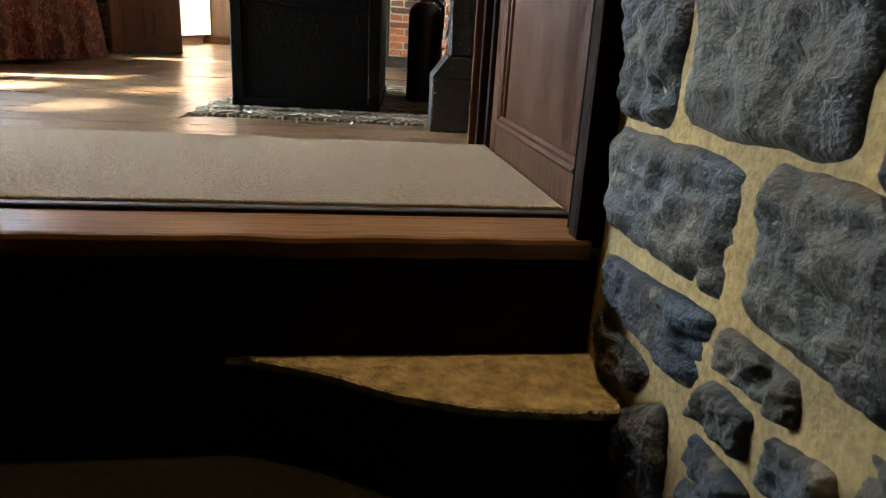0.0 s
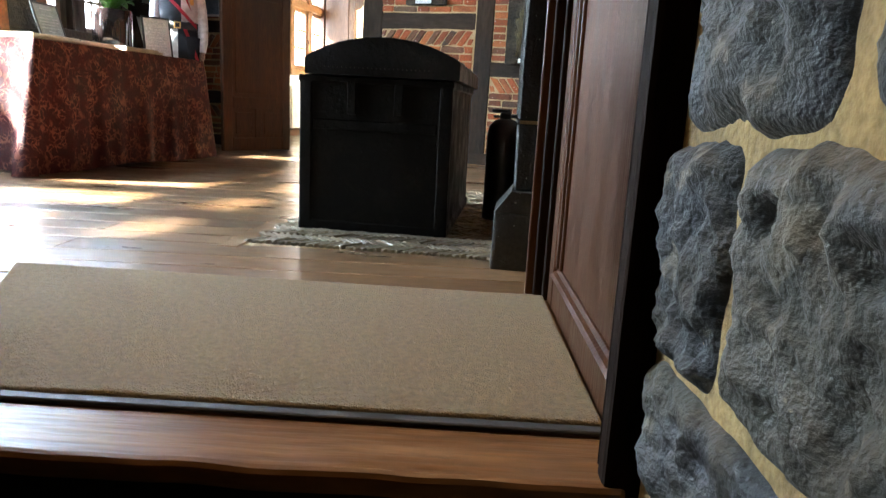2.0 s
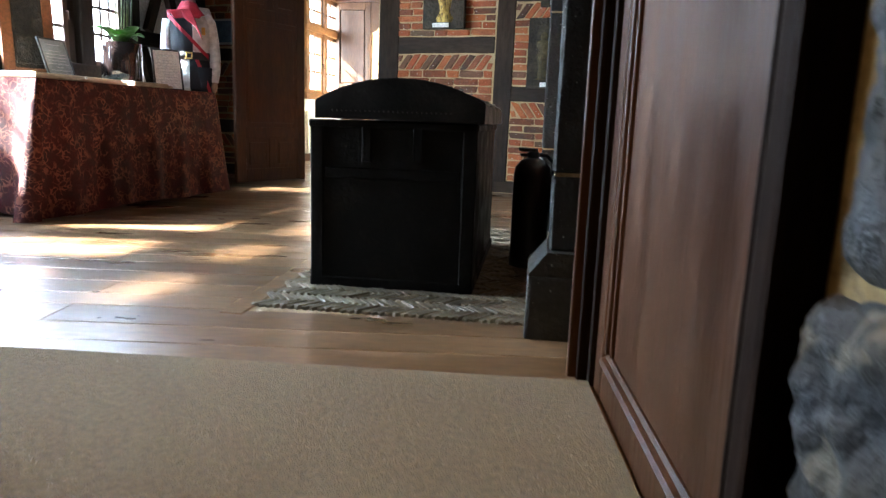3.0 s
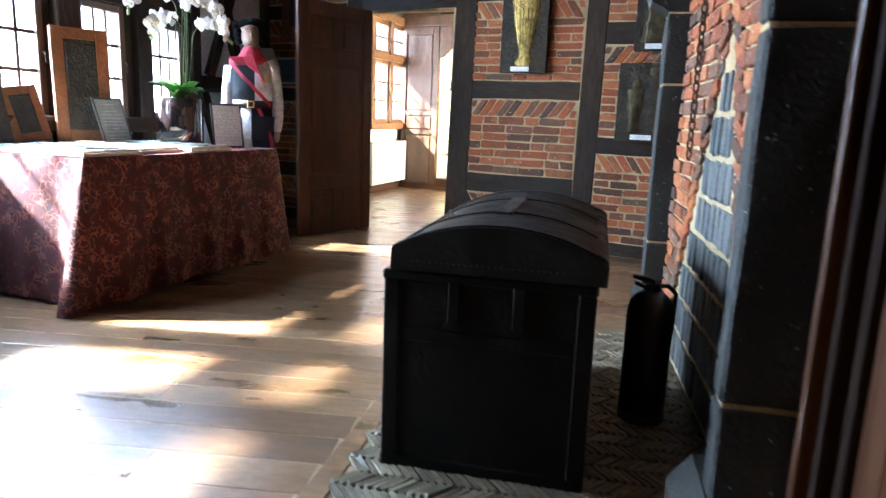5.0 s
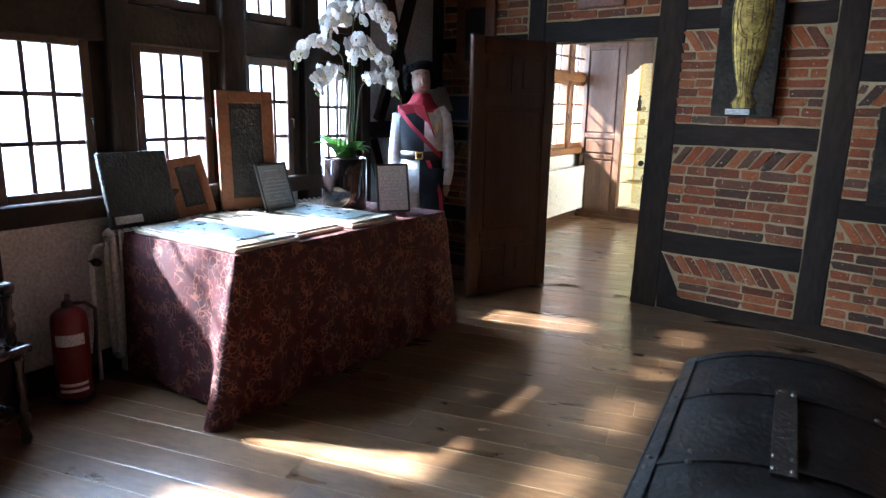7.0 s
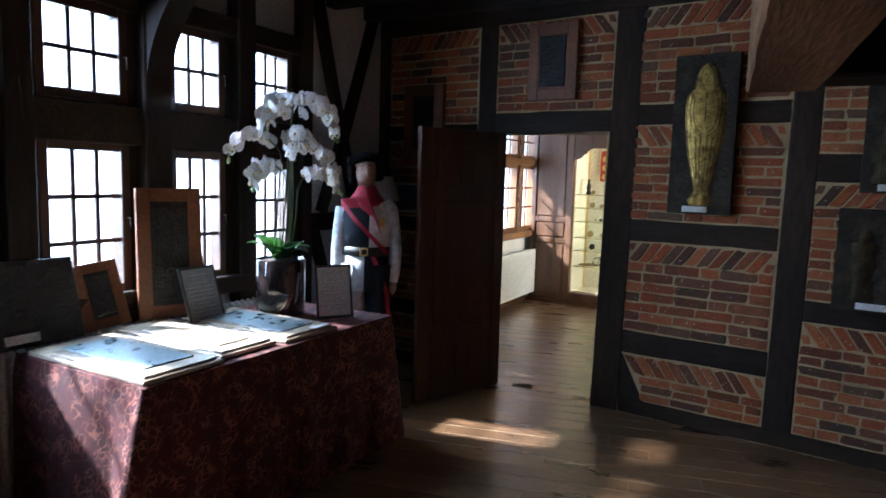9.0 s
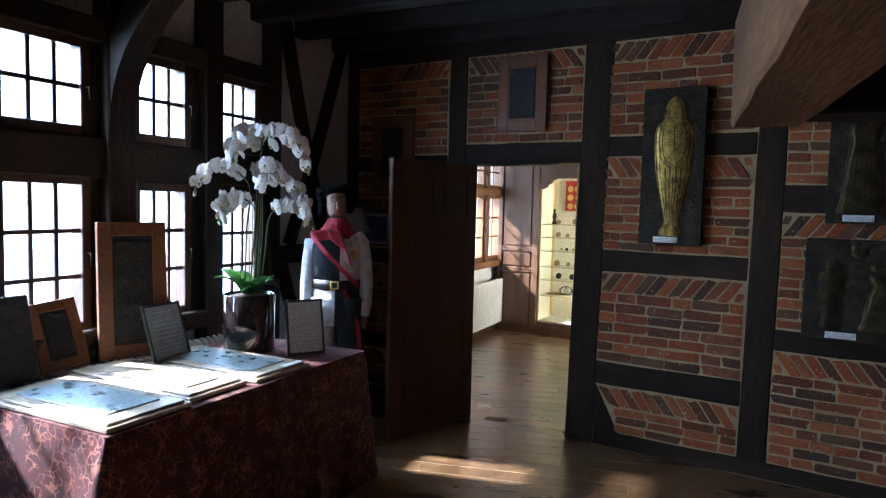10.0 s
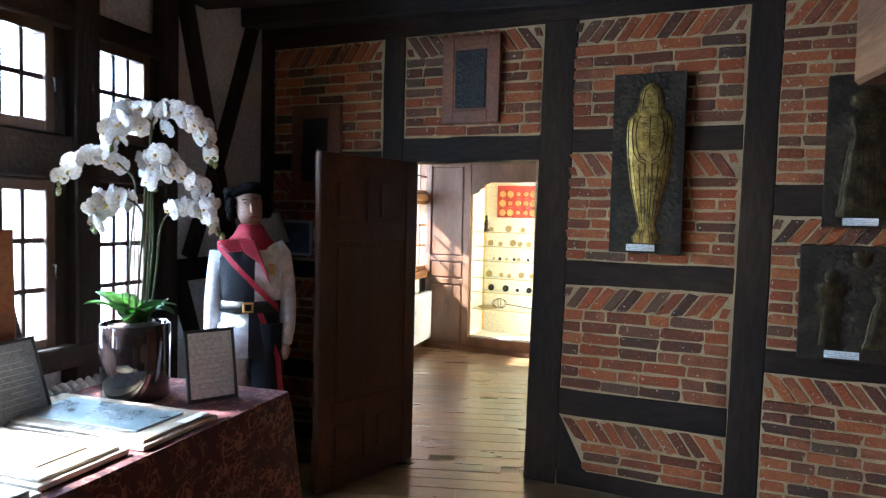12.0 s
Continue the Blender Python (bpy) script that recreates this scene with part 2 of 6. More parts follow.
def prism(bm, pts, z0, z1, m=ID, axis="z", bevel=0.0):
    """A polygon of (a, b), counter-clockwise, pulled along an axis: z: (x, y); y: (x, z); x: (y, z)."""
    b = bmesh.new()
    def at(p, q):
        return {"z": (p[0], p[1], q), "y": (p[0], q, p[1]), "x": (q, p[0], p[1])}[axis]
    lo = [b.verts.new(at(p, z0)) for p in pts]
    hi = [b.verts.new(at(p, z1)) for p in pts]
    b.faces.new(lo[::-1])
    b.faces.new(hi)
    k = len(pts)
    for i in range(k):
        b.faces.new((lo[i], lo[(i + 1) % k], hi[(i + 1) % k], hi[i]))
    bmesh.ops.recalc_face_normals(b, faces=b.faces[:])
    if bevel:
        bmesh.ops.bevel(b, geom=b.edges[:], offset=bevel, segments=1, affect="EDGES")
    return merge(bm, b, m)


def lathe(bm, prof, m=ID, n=24, mat=0):
    """Turns a profile of (radius, height) about z."""
    b = bmesh.new()
    rings = []
    for r, z in prof:
        rings.append([b.verts.new((r * math.cos(2 * math.pi * i / n), r * math.sin(2 * math.pi * i / n), z)) for i in range(n)] if r > 1e-5 else [b.verts.new((0, 0, z))])
    for p, q in zip(rings, rings[1:]):
        for i in range(n):
            j = (i + 1) % n
            if len(p) == 1 and len(q) == 1:
                continue
            if len(p) == 1:
                f = b.faces.new((p[0], q[j], q[i]))
            elif len(q) == 1:
                f = b.faces.new((p[i], p[j], q[0]))
            else:
                f = b.faces.new((p[i], p[j], q[j], q[i]))
            f.smooth = True
            f.material_index = mat
    return merge(bm, b, m)


def tube(bm, pts, r, n=8, m=ID, mat=0):
    """A round bar along points; r a number or one for each point."""
    b = bmesh.new()
    pts = [Vector(p) for p in pts]
    rs = r if isinstance(r, (list, tuple)) else [r] * len(pts)
    rings = []
    up = Vector((0.12, 0.07, 1)).normalized()
    for i, p in enumerate(pts):
        d = (pts[min(i + 1, len(pts) - 1)] - pts[max(i - 1, 0)]).normalized()
        if abs(d.dot(up)) > 0.95:
            up = Vector((1, 0.1, 0.05)).normalized()
        s = d.cross(up).normalized()
        t = s.cross(d)
        rings.append([b.verts.new(p + rs[i] * (s * math.cos(2 * math.pi * k / n) + t * math.sin(2 * math.pi * k / n))) for k in range(n)])
    for p, q in zip(rings, rings[1:]):
        for i in range(n):
            f = b.faces.new((p[i], p[(i + 1) % n], q[(i + 1) % n], q[i]))
            f.smooth = True
            f.material_index = mat
    for ring, rev in ((rings[0], True), (rings[-1], False)):
        f = b.faces.new(ring[::-1] if rev else ring)
        f.material_index = mat
    bmesh.ops.recalc_face_normals(b, faces=b.faces[:])
    return merge(bm, b, m)


def rough_timber(bm, x0, x1, y0, y1, z0, z1, m=ID, amount=0.006, cuts=6, axis=2, bevel=0.008, lean=0.0):
    """A hewn timber: a bevelled beam, cut across its length, with uneven faces; lean: how far its top is moved along x."""
    b = bmesh.new()
    box(b, x0, x1, y0, y1, z0, z1, bevel=bevel)
    lo, hi = (x0, y0, z0)[axis], (x1, y1, z1)[axis]
    for k in range(1, cuts):
        co = [0, 0, 0]
        no = [0, 0, 0]
        co[axis], no[axis] = lo + (hi - lo) * k / cuts, 1
        bmesh.ops.bisect_plane(b, geom=b.verts[:] + b.edges[:] + b.faces[:], plane_co=co, plane_no=no)
    for v in b.verts:
        w = m @ v.co
        d = noise.noise_vector(w * 5.0) * amount
        d[axis] = 0
        v.co += d
        v.co.x += lean * (v.co.z - z0) / max(z1 - z0, 0.01)
    return merge(bm, b, m)


def new_bm():
    return bmesh.new()


# ---- the large structure ----
def frame_hole(bm, u0, u1, z0, z1, holes, d0, d1, m):
    """A wall sheet with thickness between d0 and d1, with rectangular holes (u0, u1, z0, z1), made of upright strips."""
    us = sorted({u0, u1, *[h[0] for h in holes], *[h[1] for h in holes]})
    for a, b in zip(us, us[1:]):
        mid = (a + b) / 2
        z = z0
        for h in sorted([h for h in holes if h[0] < mid < h[1]], key=lambda h: h[2]):
            if h[2] - z > 0.002:
                box(bm, a, b, d0, d1, z, h[2], m)
            z = h[3]
        if z1 - z > 0.002:
            box(bm, a, b, d0, d1, z, z1, m)
    return bm


# windows of the room: (u0, u1) of the panes; (sill, head) of the lower and the upper row
WIN = [(1.26, 1.545, 1.60), (1.86, 2.17, 1.645), (2.52, 2.90, 1.665), (3.23, 3.62, 1.67), (3.93, 4.32, 1.67), (4.62, 5.00, 1.67)]
LOW, UP0, UP1, EDGE = 0.985, 1.955, 2.33, 0.05
FARWIN = [(-2.90, -2.50), (-3.46, -3.06)]
CEIL = 2.90

holes = []
for u0, u1, top in WIN:
    holes += [(u0 - EDGE, u1 + EDGE, LOW - EDGE, top + EDGE), (u0 - EDGE, u1 + EDGE, UP0 - EDGE, UP1 + EDGE)]
wall_west = tagged(new("wall_west", link_mesh("wall_west", frame_hole(new_bm(), -0.19, 5.45, 0, CEIL + 0.1, holes, -0.062, -0.035, WM), PLASTER)),
                   "white plastered wall between dark timbers under small-paned windows", "wall", kind="structure")
# dark boards round the windows
bm = new_bm()
frame_hole(bm, 1.05, 5.45, 0.90, 2.49, holes, -0.033, 0.012, WM)
part("window_surround", bm, TIMBER, wall_west, "dark stained boards round the windows")
for u0, u1, z0, z1, d in ((1.03, 1.14, 0.0, CEIL, 0.06), (1.60, 1.745, 0.0, CEIL, 0.075), (2.25, 2.42, 0.0, CEIL, 0.09), (2.985, 3.12, 0.0, CEIL, 0.075),
                          (3.70, 3.85, 0.0, CEIL, 0.075), (4.40, 4.54, 0.0, CEIL, 0.075), (0.0, 0.075, 0.0, CEIL, 0.04)):
    part("post", rough_timber(new_bm(), u0, u1, -0.03, d, z0, z1, WM, cuts=9), TIMBER, wall_west)
for z0, z1, d in ((0.84, 0.945, 0.085), (1.70, 1.90, 0.05), (2.375, 2.49, 0.055)):
    part("rail", rough_timber(new_bm(), 1.14, 5.4, -0.03, d, z0, z1, WM, cuts=16, axis=0), TIMBER_H, wall_west)
part("rail", rough_timber(new_bm(), 0.075, 1.03, -0.03, 0.03, 1.16, 1.29, WM, cuts=5, axis=0), TIMBER_H, wall_west)
part("rail", rough_timber(new_bm(), 0.075, 1.03, -0.03, 0.03, 0.0, 0.13, WM, cuts=5, axis=0), TIMBER_H, wall_west)


part("skirting", box(new_bm(), -0.19, 5.45, -0.036, -0.002, -0.06, 0.11, WM, bevel=0.004), TIMBER_H, wall_west, "dark skirting of the window wall")


def slanted(bm, a, b, w, d0, d1, m, curve=0.0, cuts=8):
    """A timber in the wall's plane from a to b (u, z), bowed by curve."""
    a, b = Vector(a), Vector(b)
    t = (b - a).normalized()
    nrm = Vector((-t.y, t.x))
    mb = bmesh.new()
    rows = []
    for k in range(cuts + 1):
        f = k / cuts
        c = a.lerp(b, f) + nrm * curve * math.sin(math.pi * f)
        ww = w * (1 + 0.12 * noise.noise(Vector((c.x * 3, c.y * 3, 1))))
        p, q = c - nrm * ww / 2, c + nrm * ww / 2
        rows.append([mb.verts.new(x) for x in ((p.x, d0, p.y), (q.x, d0, q.y), (q.x, d1, q.y), (p.x, d1, p.y))])
    for r, s in zip(rows, rows[1:]):
        for i in range(4):
            mb.faces.new((r[i], r[(i + 1) % 4], s[(i + 1) % 4], s[i]))
    mb.faces.new(rows[0][::-1])
    mb.faces.new(rows[-1])
    bmesh.ops.recalc_face_normals(mb, faces=mb.faces[:])
    return merge(bm, mb, m)


part("cross_brace", slanted(new_bm(), (0.93, 2.86), (0.42, 1.30), 0.085, -0.03, 0.028, WM, 0.02), TIMBER, wall_west)
part("cross_brace", slanted(new_bm(), (0.20, 2.86), (0.86, 1.30), 0.085, -0.03, 0.022, WM, -0.02), TIMBER, wall_west)
part("cross_brace", slanted(new_bm(), (0.95, 1.16), (0.50, 0.13), 0.085, -0.03, 0.022, WM, 0.02), TIMBER, wall_west)
# added out of view: its depth keeps the upper windows' sun off the floor
tagged(part("eave", box(box(new_bm(), -4.6, -0.6, -1.55, -0.215, 2.96, 3.02, WM), -0.6, 6.4, -1.13, -0.064, 2.96, 3.02, WM), TIMBER), "unseen boarded eave added outside to block sun from the upper windows", "eave", kind="structure")
# curved knee under the ceiling beam, standing out from the post
knee = new_bm()
for k in range(10):
    f0, f1 = k / 10, (k + 1) / 10
    def bow(f):
        return 0.085 + 0.75 * f ** 2.1, 1.98 + 0.90 * f
    (da, za), (db, zb) = bow(f0), bow(f1)
    prism(knee, [(da - 0.10 - 0.12 * f0, za), (da, za - 0.02 * f0), (db, zb - 0.02 * f1), (db - 0.10 - 0.12 * f1, zb)], 2.26, 2.41, WM, "x")
part("knee_brace", knee, TIMBER, wall_west, "curved dark oak knee brace under the ceiling")


def window(number, u0, u1, z0, z1, rows, cols=3, wood=None, m=WM):
    w = holder("window_%d" % number, "small-paned oak casement window, closed, bright daylight outside", "window", m @ Matrix.Translation(((u0 + u1) / 2, 0, z0)), kind="structure")
    e = EDGE - 0.001
    bm = new_bm()
    for a, b, c, d in ((u0 - e, u0, z0 - e, z1 + e), (u1, u1 + e, z0 - e, z1 + e), (u0, u1, z0 - e, z0), (u0, u1, z1, z1 + e)):
        box(bm, a, b, -0.064, 0.022, c, d, m, bevel=0.005)
    part("window_frame", bm, wood or SASH, w)
    cw, rh, t = (u1 - u0) / cols, (z1 - z0) / rows, 0.0115
    for k in range(1, cols):
        part("glazing_bar", box(new_bm(), u0 + k * cw - t, u0 + k * cw + t, -0.009, 0.009, z0, z1, m, bevel=0.003), wood or SASH, w)
    for k in range(1, rows):
        part("glazing_bar", box(new_bm(), u0, u1, -0.008, 0.008, z0 + k * rh - t, z0 + k * rh + t, m, bevel=0.003), wood or SASH, w)
    for i in range(cols):
        for j in range(rows):
            p = part("pane", box(new_bm(), u0 + i * cw + 0.004, u0 + (i + 1) * cw - 0.004, -0.003, 0.0, z0 + j * rh + 0.004, z0 + (j + 1) * rh - 0.004, m), PANE, w)
            p.visible_shadow = False
    hb = new_bm()
    tube(hb, [(u0 - 0.028, 0.022, (z0 + z1) / 2), (u0 - 0.028, 0.045, (z0 + z1) / 2), (u0 - 0.028, 0.05, (z0 + z1) / 2 - 0.06)], 0.006, 6, m)
    part("window_catch", hb, TIMBER, w)


count = 0
for u0, u1, top in WIN:
    count += 1
    window(count, u0, u1, LOW, top, 3)
    count += 1
    window(count, u0, u1, UP0, UP1, 2)

# ---- far wall: timbers, panels of brick ----
def lean(x, z):
    """Posts of the far wall lean a little: wider apart at the foot."""
    return x - 0.020 * (1 - z / 2.0) * (1 if x > -3.4 else 0)


wall_north = tagged(new("wall_north", link_mesh("wall_north", frame_hole(new_bm(), -4.80, -0.45, 0, CEIL + 0.1, [(-3.60, -2.665, -1, 1.91)], 6.2165, 6.39, ID), MORTAR)),
                    "old half-timbered wall with brick panels in lime mortar", "wall", kind="structure")
FRONT = 6.209
for x0, x1, z0, z1, ln in ((-3.705, -3.55, 0.0, 2.72, 0.008), (-2.688, -2.49, 0.0, 2.72, 0.055), (-1.575, -1.415, 0.1, 2.72, 0.035), (-0.66, -0.50, 0.1, 2.72, 0.0)):
    part("post", rough_timber(new_bm(), x0, x1, FRONT, 6.30, z0, z1, cuts=9, lean=ln), TIMBER, wall_north)
part("post", rough_timber(new_bm(), -3.58, -3.452, FRONT + 0.012, 6.235, 0.0, 1.91, cuts=7, amount=0.003), TIMBER, wall_north)
RAILS = [(-4.75, -0.5, 2.70, 2.90), (-3.55, -2.63, 1.91, 2.065), (-2.485, -1.55, 1.95, 2.09), (-2.485, -1.565, 1.19, 1.337), (-2.50, -1.57, 0.42, 0.582),
         (-2.49, -0.5, 0.0, 0.108), (-1.40, -0.62, 1.61, 1.775), (-1.41, -0.62, 0.792, 0.925), (-4.70, -3.70, 1.86, 1.99), (-4.70, -3.70, 1.12, 1.25), (-4.70, -3.70, 0.42, 0.55), (-4.70, -3.70, 0.0, 0.11)]
for x0, x1, z0, z1 in RAILS:
    part("rail", rough_timber(new_bm(), x0, x1, FRONT + 0.003, 6.29, z0, z1, cuts=7, axis=0), TIMBER_H, wall_north)
part("brace", prism(new_bm(), [(-2.50, 0.10), (-2.31, 0.10), (-2.475, 0.42), (-2.50, 0.42)], FRONT + 0.005, 6.28, ID, "y"), TIMBER, wall_north)

# ---- shapes of bricks, shared ----
def brick_shape(seed, amount=0.07):
    rng = random.Random(seed)
    b = bmesh.new()
    box(b, -0.5, 0.5, -0.5, 0.5, -0.5, 0.5)
    bmesh.ops.bevel(b, geom=[e for e in b.edges if any(v.co.y < 0 for v in e.verts)], offset=0.07, segments=1, affect="EDGES")
    for v in b.verts:
        v.co.x += rng.uniform(-1, 1) * amount * 0.35
        v.co.z += rng.uniform(-1, 1) * amount
        if v.co.y < 0:
            v.co.y += rng.uniform(-1, 1) * amount
    return b


def shapes(name, mat, count=8, amount=0.07):
    return [link_mesh(name, brick_shape(k, amount), mat) for k in range(count)]


BRICKS = shapes("brick", BRICK, 12, 0.10)


def brick_places(x0, x1, z0, z1, slant, rng, inside=None, course=0.0625, diag=0.115):
    """(x, z, length, height, turn) of the bricks of one panel: level courses under one leaning row."""
    out = []
    top = z1 - 0.012
    if slant:
        sh = 0.72 * slant
        w = 0.062
        run = abs(sh) * diag
        n = max(1, round((x1 - x0 - run - 0.02) / (w + 0.012)))
        step = (x1 - x0 - run - 0.02) / n
        zc = top - diag / 2
        for k in range(n):
            x = x0 + 0.010 + run / 2 + (k + 0.5) * step
            out.append((x, zc + rng.uniform(-0.003, 0.003), step - 0.012, diag, 20 + sh + rng.uniform(-0.05, 0.05)))
        left, right = x0 + 0.012 + run * 0.26, x1 - 0.012 - run * 0.26
        for x, up in ((left, slant > 0), (right, slant < 0)):
            out.append((x, zc + diag * (0.27 if up else -0.27), run * 0.46, diag * 0.40, 20 + sh * 0.5))
        top -= diag + 0.010
    n = max(1, round((top - z0) / course))
    h = (top - z0) / n
    for r in range(n):
        zc = z0 + (r + 0.5) * h
        x = x0 + 0.010
        first = True
        while x < x1 - 0.03:
            ln = rng.choice((0.21, 0.20, 0.215, 0.11)) * rng.uniform(0.94, 1.04)
            if first and r % 2:
                ln = rng.uniform(0.09, 0.13)
            first = False
            e = min(x + ln, x1 - 0.010)
            if x1 - 0.010 - e < 0.05:
                e = x1 - 0.010
            if inside is None or inside((x + e) / 2, zc):
                out.append(((x + e) / 2, zc + rng.uniform(-0.003, 0.003), e - x, h - 0.0145, rng.uniform(-0.012, 0.012)))
            x = e + 0.012
    return out


def brick_matrix(m, x, y, z, ln, thick, h, a):
    """A brick's pose: turned by a, or, past 10, leaning by a - 20."""
    if a > 10:
        lean = Matrix.Identity(4)
        lean[0][2] = a - 20
        return m @ Matrix.Translation((x, y + thick / 2, z)) @ lean @ Matrix.Diagonal((ln, thick, h, 1))
    return m @ Matrix.Translation((x, y + thick / 2, z)) @ Matrix.Rotation(-a, 4, "Y") @ Matrix.Diagonal((ln, thick, h, 1))


def lay_bricks(places, parent, m, y, meshes, rng, thick=0.05, name="brick"):
    for x, z, ln, h, a in places:
        o = new(name, rng.choice(meshes))
        mt = brick_matrix(m, x, y + rng.uniform(-0.003, 0.004), z, ln, thick, h, a)
        if a > 10:      # a leaning brick has a mesh of its own, as objects keep no shear
            o.data = o.data.copy()
            o.data.transform(mt)
        else:
            o.matrix_basis = mt
        o.parent = parent


def join_bricks(places, parent, m, y, mat, rng, thick=0.05, name="bricks", label="brickwork"):
    bm = new_bm()
    for x, z, ln, h, a in places:
        mt = brick_matrix(m, x, y + rng.uniform(-0.003, 0.004), z, ln, thick, h, a)
        merge(bm, brick_shape(rng.randrange(20), 0.10), mt)
    return tagged(part(name, bm, mat, parent, label), kind="stuff")


rng = random.Random(5)
cut = lambda x, z: z > 0.36 - 1.75 * (x + 2.47) + 0.06
PANELS = [(-2.465, -1.552, 2.095, 2.70, 1, None), (-2.478, -1.563, 1.34, 1.948, -1, None), (-2.483, -1.572, 0.585, 1.188, 1, None), (-2.475, -1.577, 0.11, 0.418, -1, cut),
          (-3.54, -2.638, 2.07, 2.70, -1, None), (-1.395, -0.66, 1.78, 2.70, 1, None), (-1.405, -0.66, 0.928, 1.607, 1, None), (-1.41, -0.66, 0.11, 0.79, -1, None)]
lay = []
for x0, x1, z0, z1, sl, ins in PANELS:
    p = brick_places(x0, x1, z0, z1, sl, rng, ins)
    if ins:
        p = [q for q in p if q[0] - q[2] * 0.35 > -2.475 + (0.42 - q[1]) * 0.58]
    lay += p
NEAR_BRICKS, REST_BRICKS = lay[:290], lay[290:]
REST_BRICKS += [b for x0, x1, z0, z1, sl in ((-4.68, -3.705, 1.995, 2.70, 1), (-4.68, -3.705, 1.255, 1.855, -1), (-4.68, -3.705, 0.555, 1.115, 1), (-4.68, -3.705, 0.115, 0.415, -1))
                for b in brick_places(x0, x1, z0, z1, sl, rng)]
join_bricks(REST_BRICKS, wall_north, ID, 6.2075, BRICK_FAR, rng, label="red and grey brick panels")

# ---- right wall, entrance wall, stair well ----
def sheet(name, label, bm, mat, kind="structure", cat="wall"):
    return tagged(new(name, link_mesh(name, bm, mat)), label, cat, kind=kind)


wall_east = sheet("wall_east", "brick wall behind the fireplace", box(new_bm(), 0.55, 0.70, -0.55, 4.2, 0, CEIL + 0.1, FM), BRICK_FAR)
# entrance wall behind the view, darkened to keep bounced light off the chest
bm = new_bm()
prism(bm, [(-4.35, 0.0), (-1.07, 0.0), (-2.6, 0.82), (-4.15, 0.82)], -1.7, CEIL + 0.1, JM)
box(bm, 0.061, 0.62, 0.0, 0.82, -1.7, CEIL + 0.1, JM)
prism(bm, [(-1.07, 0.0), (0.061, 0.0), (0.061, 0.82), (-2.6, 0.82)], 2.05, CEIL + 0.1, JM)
wall_south = sheet("wall_south", "thick entrance wall round the stair opening, dark to cut bounced light", bm, DARK_OAK)
stair_wall = sheet("wall_stair_right", "rubble stone wall of grey blocks in ochre mortar", box(new_bm(), 0.024, 0.30, -2.6, -0.10, -2.2, 2.6, JM), WALLMORTAR)
# unseen closing walls, coloured dark so that little light bounces back
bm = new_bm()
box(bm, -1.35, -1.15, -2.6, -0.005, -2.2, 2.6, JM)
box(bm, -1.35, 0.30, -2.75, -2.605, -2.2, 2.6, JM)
wall_stair = sheet("wall_stair_left", "unseen wall closing the stair well, dark to cut bounced light", bm, SOOT_DARK)
bm = new_bm()
box(bm, -1.35, 0.30, -2.75, -0.005, 2.6, 2.7, JM)
sheet("ceiling_stair", "dark ceiling over the stair", bm, CEILWOOD, cat="ceiling")

# ---- ceiling with joists ----
bm = new_bm()
box(bm, -5.0, 1.0, 0.3, 6.4, CEIL, CEIL + 0.08)
for k in range(12):
    u = 0.25 + k * 0.47
    if abs(u - 2.33) > 0.2:
        rough_timber(bm, u - 0.06, u + 0.06, -0.1, 4.3, CEIL - 0.11, CEIL, WM, cuts=6, axis=1)
rough_timber(bm, 2.21, 2.45, -0.05, 4.3, CEIL - 0.26, CEIL + 0.01, WM, cuts=8, axis=1)
ceiling = sheet("ceiling", "dark wooden ceiling with heavy joists", bm, CEILWOOD, cat="ceiling")

def worn_sill():
    b = new_bm()
    box(b, -1.12, 0.007, -0.155, -0.010, -0.04, 0.0, bevel=0.010, seg=2)
    for k in range(1, 30):
        bmesh.ops.bisect_plane(b, geom=b.verts[:] + b.edges[:] + b.faces[:], plane_co=(-1.12 + k * 0.037, 0, 0), plane_no=(1, 0, 0))
    for v in b.verts:
        if v.co.y < -0.1 and v.co.z > -0.06:
            v.co.y += 0.006 * noise.noise(Vector((v.co.x * 9, 0, 3)))
            v.co.z += 0.004 * noise.noise(Vector((v.co.x * 7, 5, 3))) - 0.002
    o = new_bm()
    return merge(o, b, JM)


# ---- floor ----
def clip_line(p, d, poly):
    """The stretch (t0, t1) of the line p + t d inside a convex polygon, or None."""
    t0, t1 = -1e9, 1e9
    area = sum(a[0] * b[1] - b[0] * a[1] for a, b in zip(poly, poly[1:] + poly[:1]))
    for a, b in zip(poly, poly[1:] + poly[:1]):
        ex, ey = b[0] - a[0], b[1] - a[1]
        if area < 0:
            ex, ey = -ex, -ey
        num = ex * (p[1] - a[1]) - ey * (p[0] - a[0])
        den = ex * d[1] - ey * d[0]
        if abs(den) < 1e-9:
            if num < 0:
                return None
        elif den > 0:
            t0 = max(t0, -num / den)
        else:
            t1 = min(t1, -num / den)
    return (t0, t1) if t1 > t0 else None


def flat(m, *pts):
    return [tuple((m @ Vector((a, b, 0)))[:2]) for a, b in pts]


ROOM = [(-4.60, 6.30), (-0.60, 6.30), *flat(JM, (0.45, 0.83), (-4.05, 0.83))]
HALL = [(-5.12, 10.4), (-1.65, 10.4), (-1.65, 6.30), (-4.60, 6.30)]
HEARTH_Q = flat(FM, (-0.872, 0.13), (0.3, 0.13), (0.3, 1.98), (-0.872, 1.98))
BORDER_Q = flat(FM, (-0.955, 0.125), (0.3, 0.125), (0.3, 2.07), (-0.955, 2.07))
bm = new_bm()
prism(bm, ROOM[::-1], -0.16, -0.0022)
prism(bm, HALL[::-1], -0.16, -0.0022)
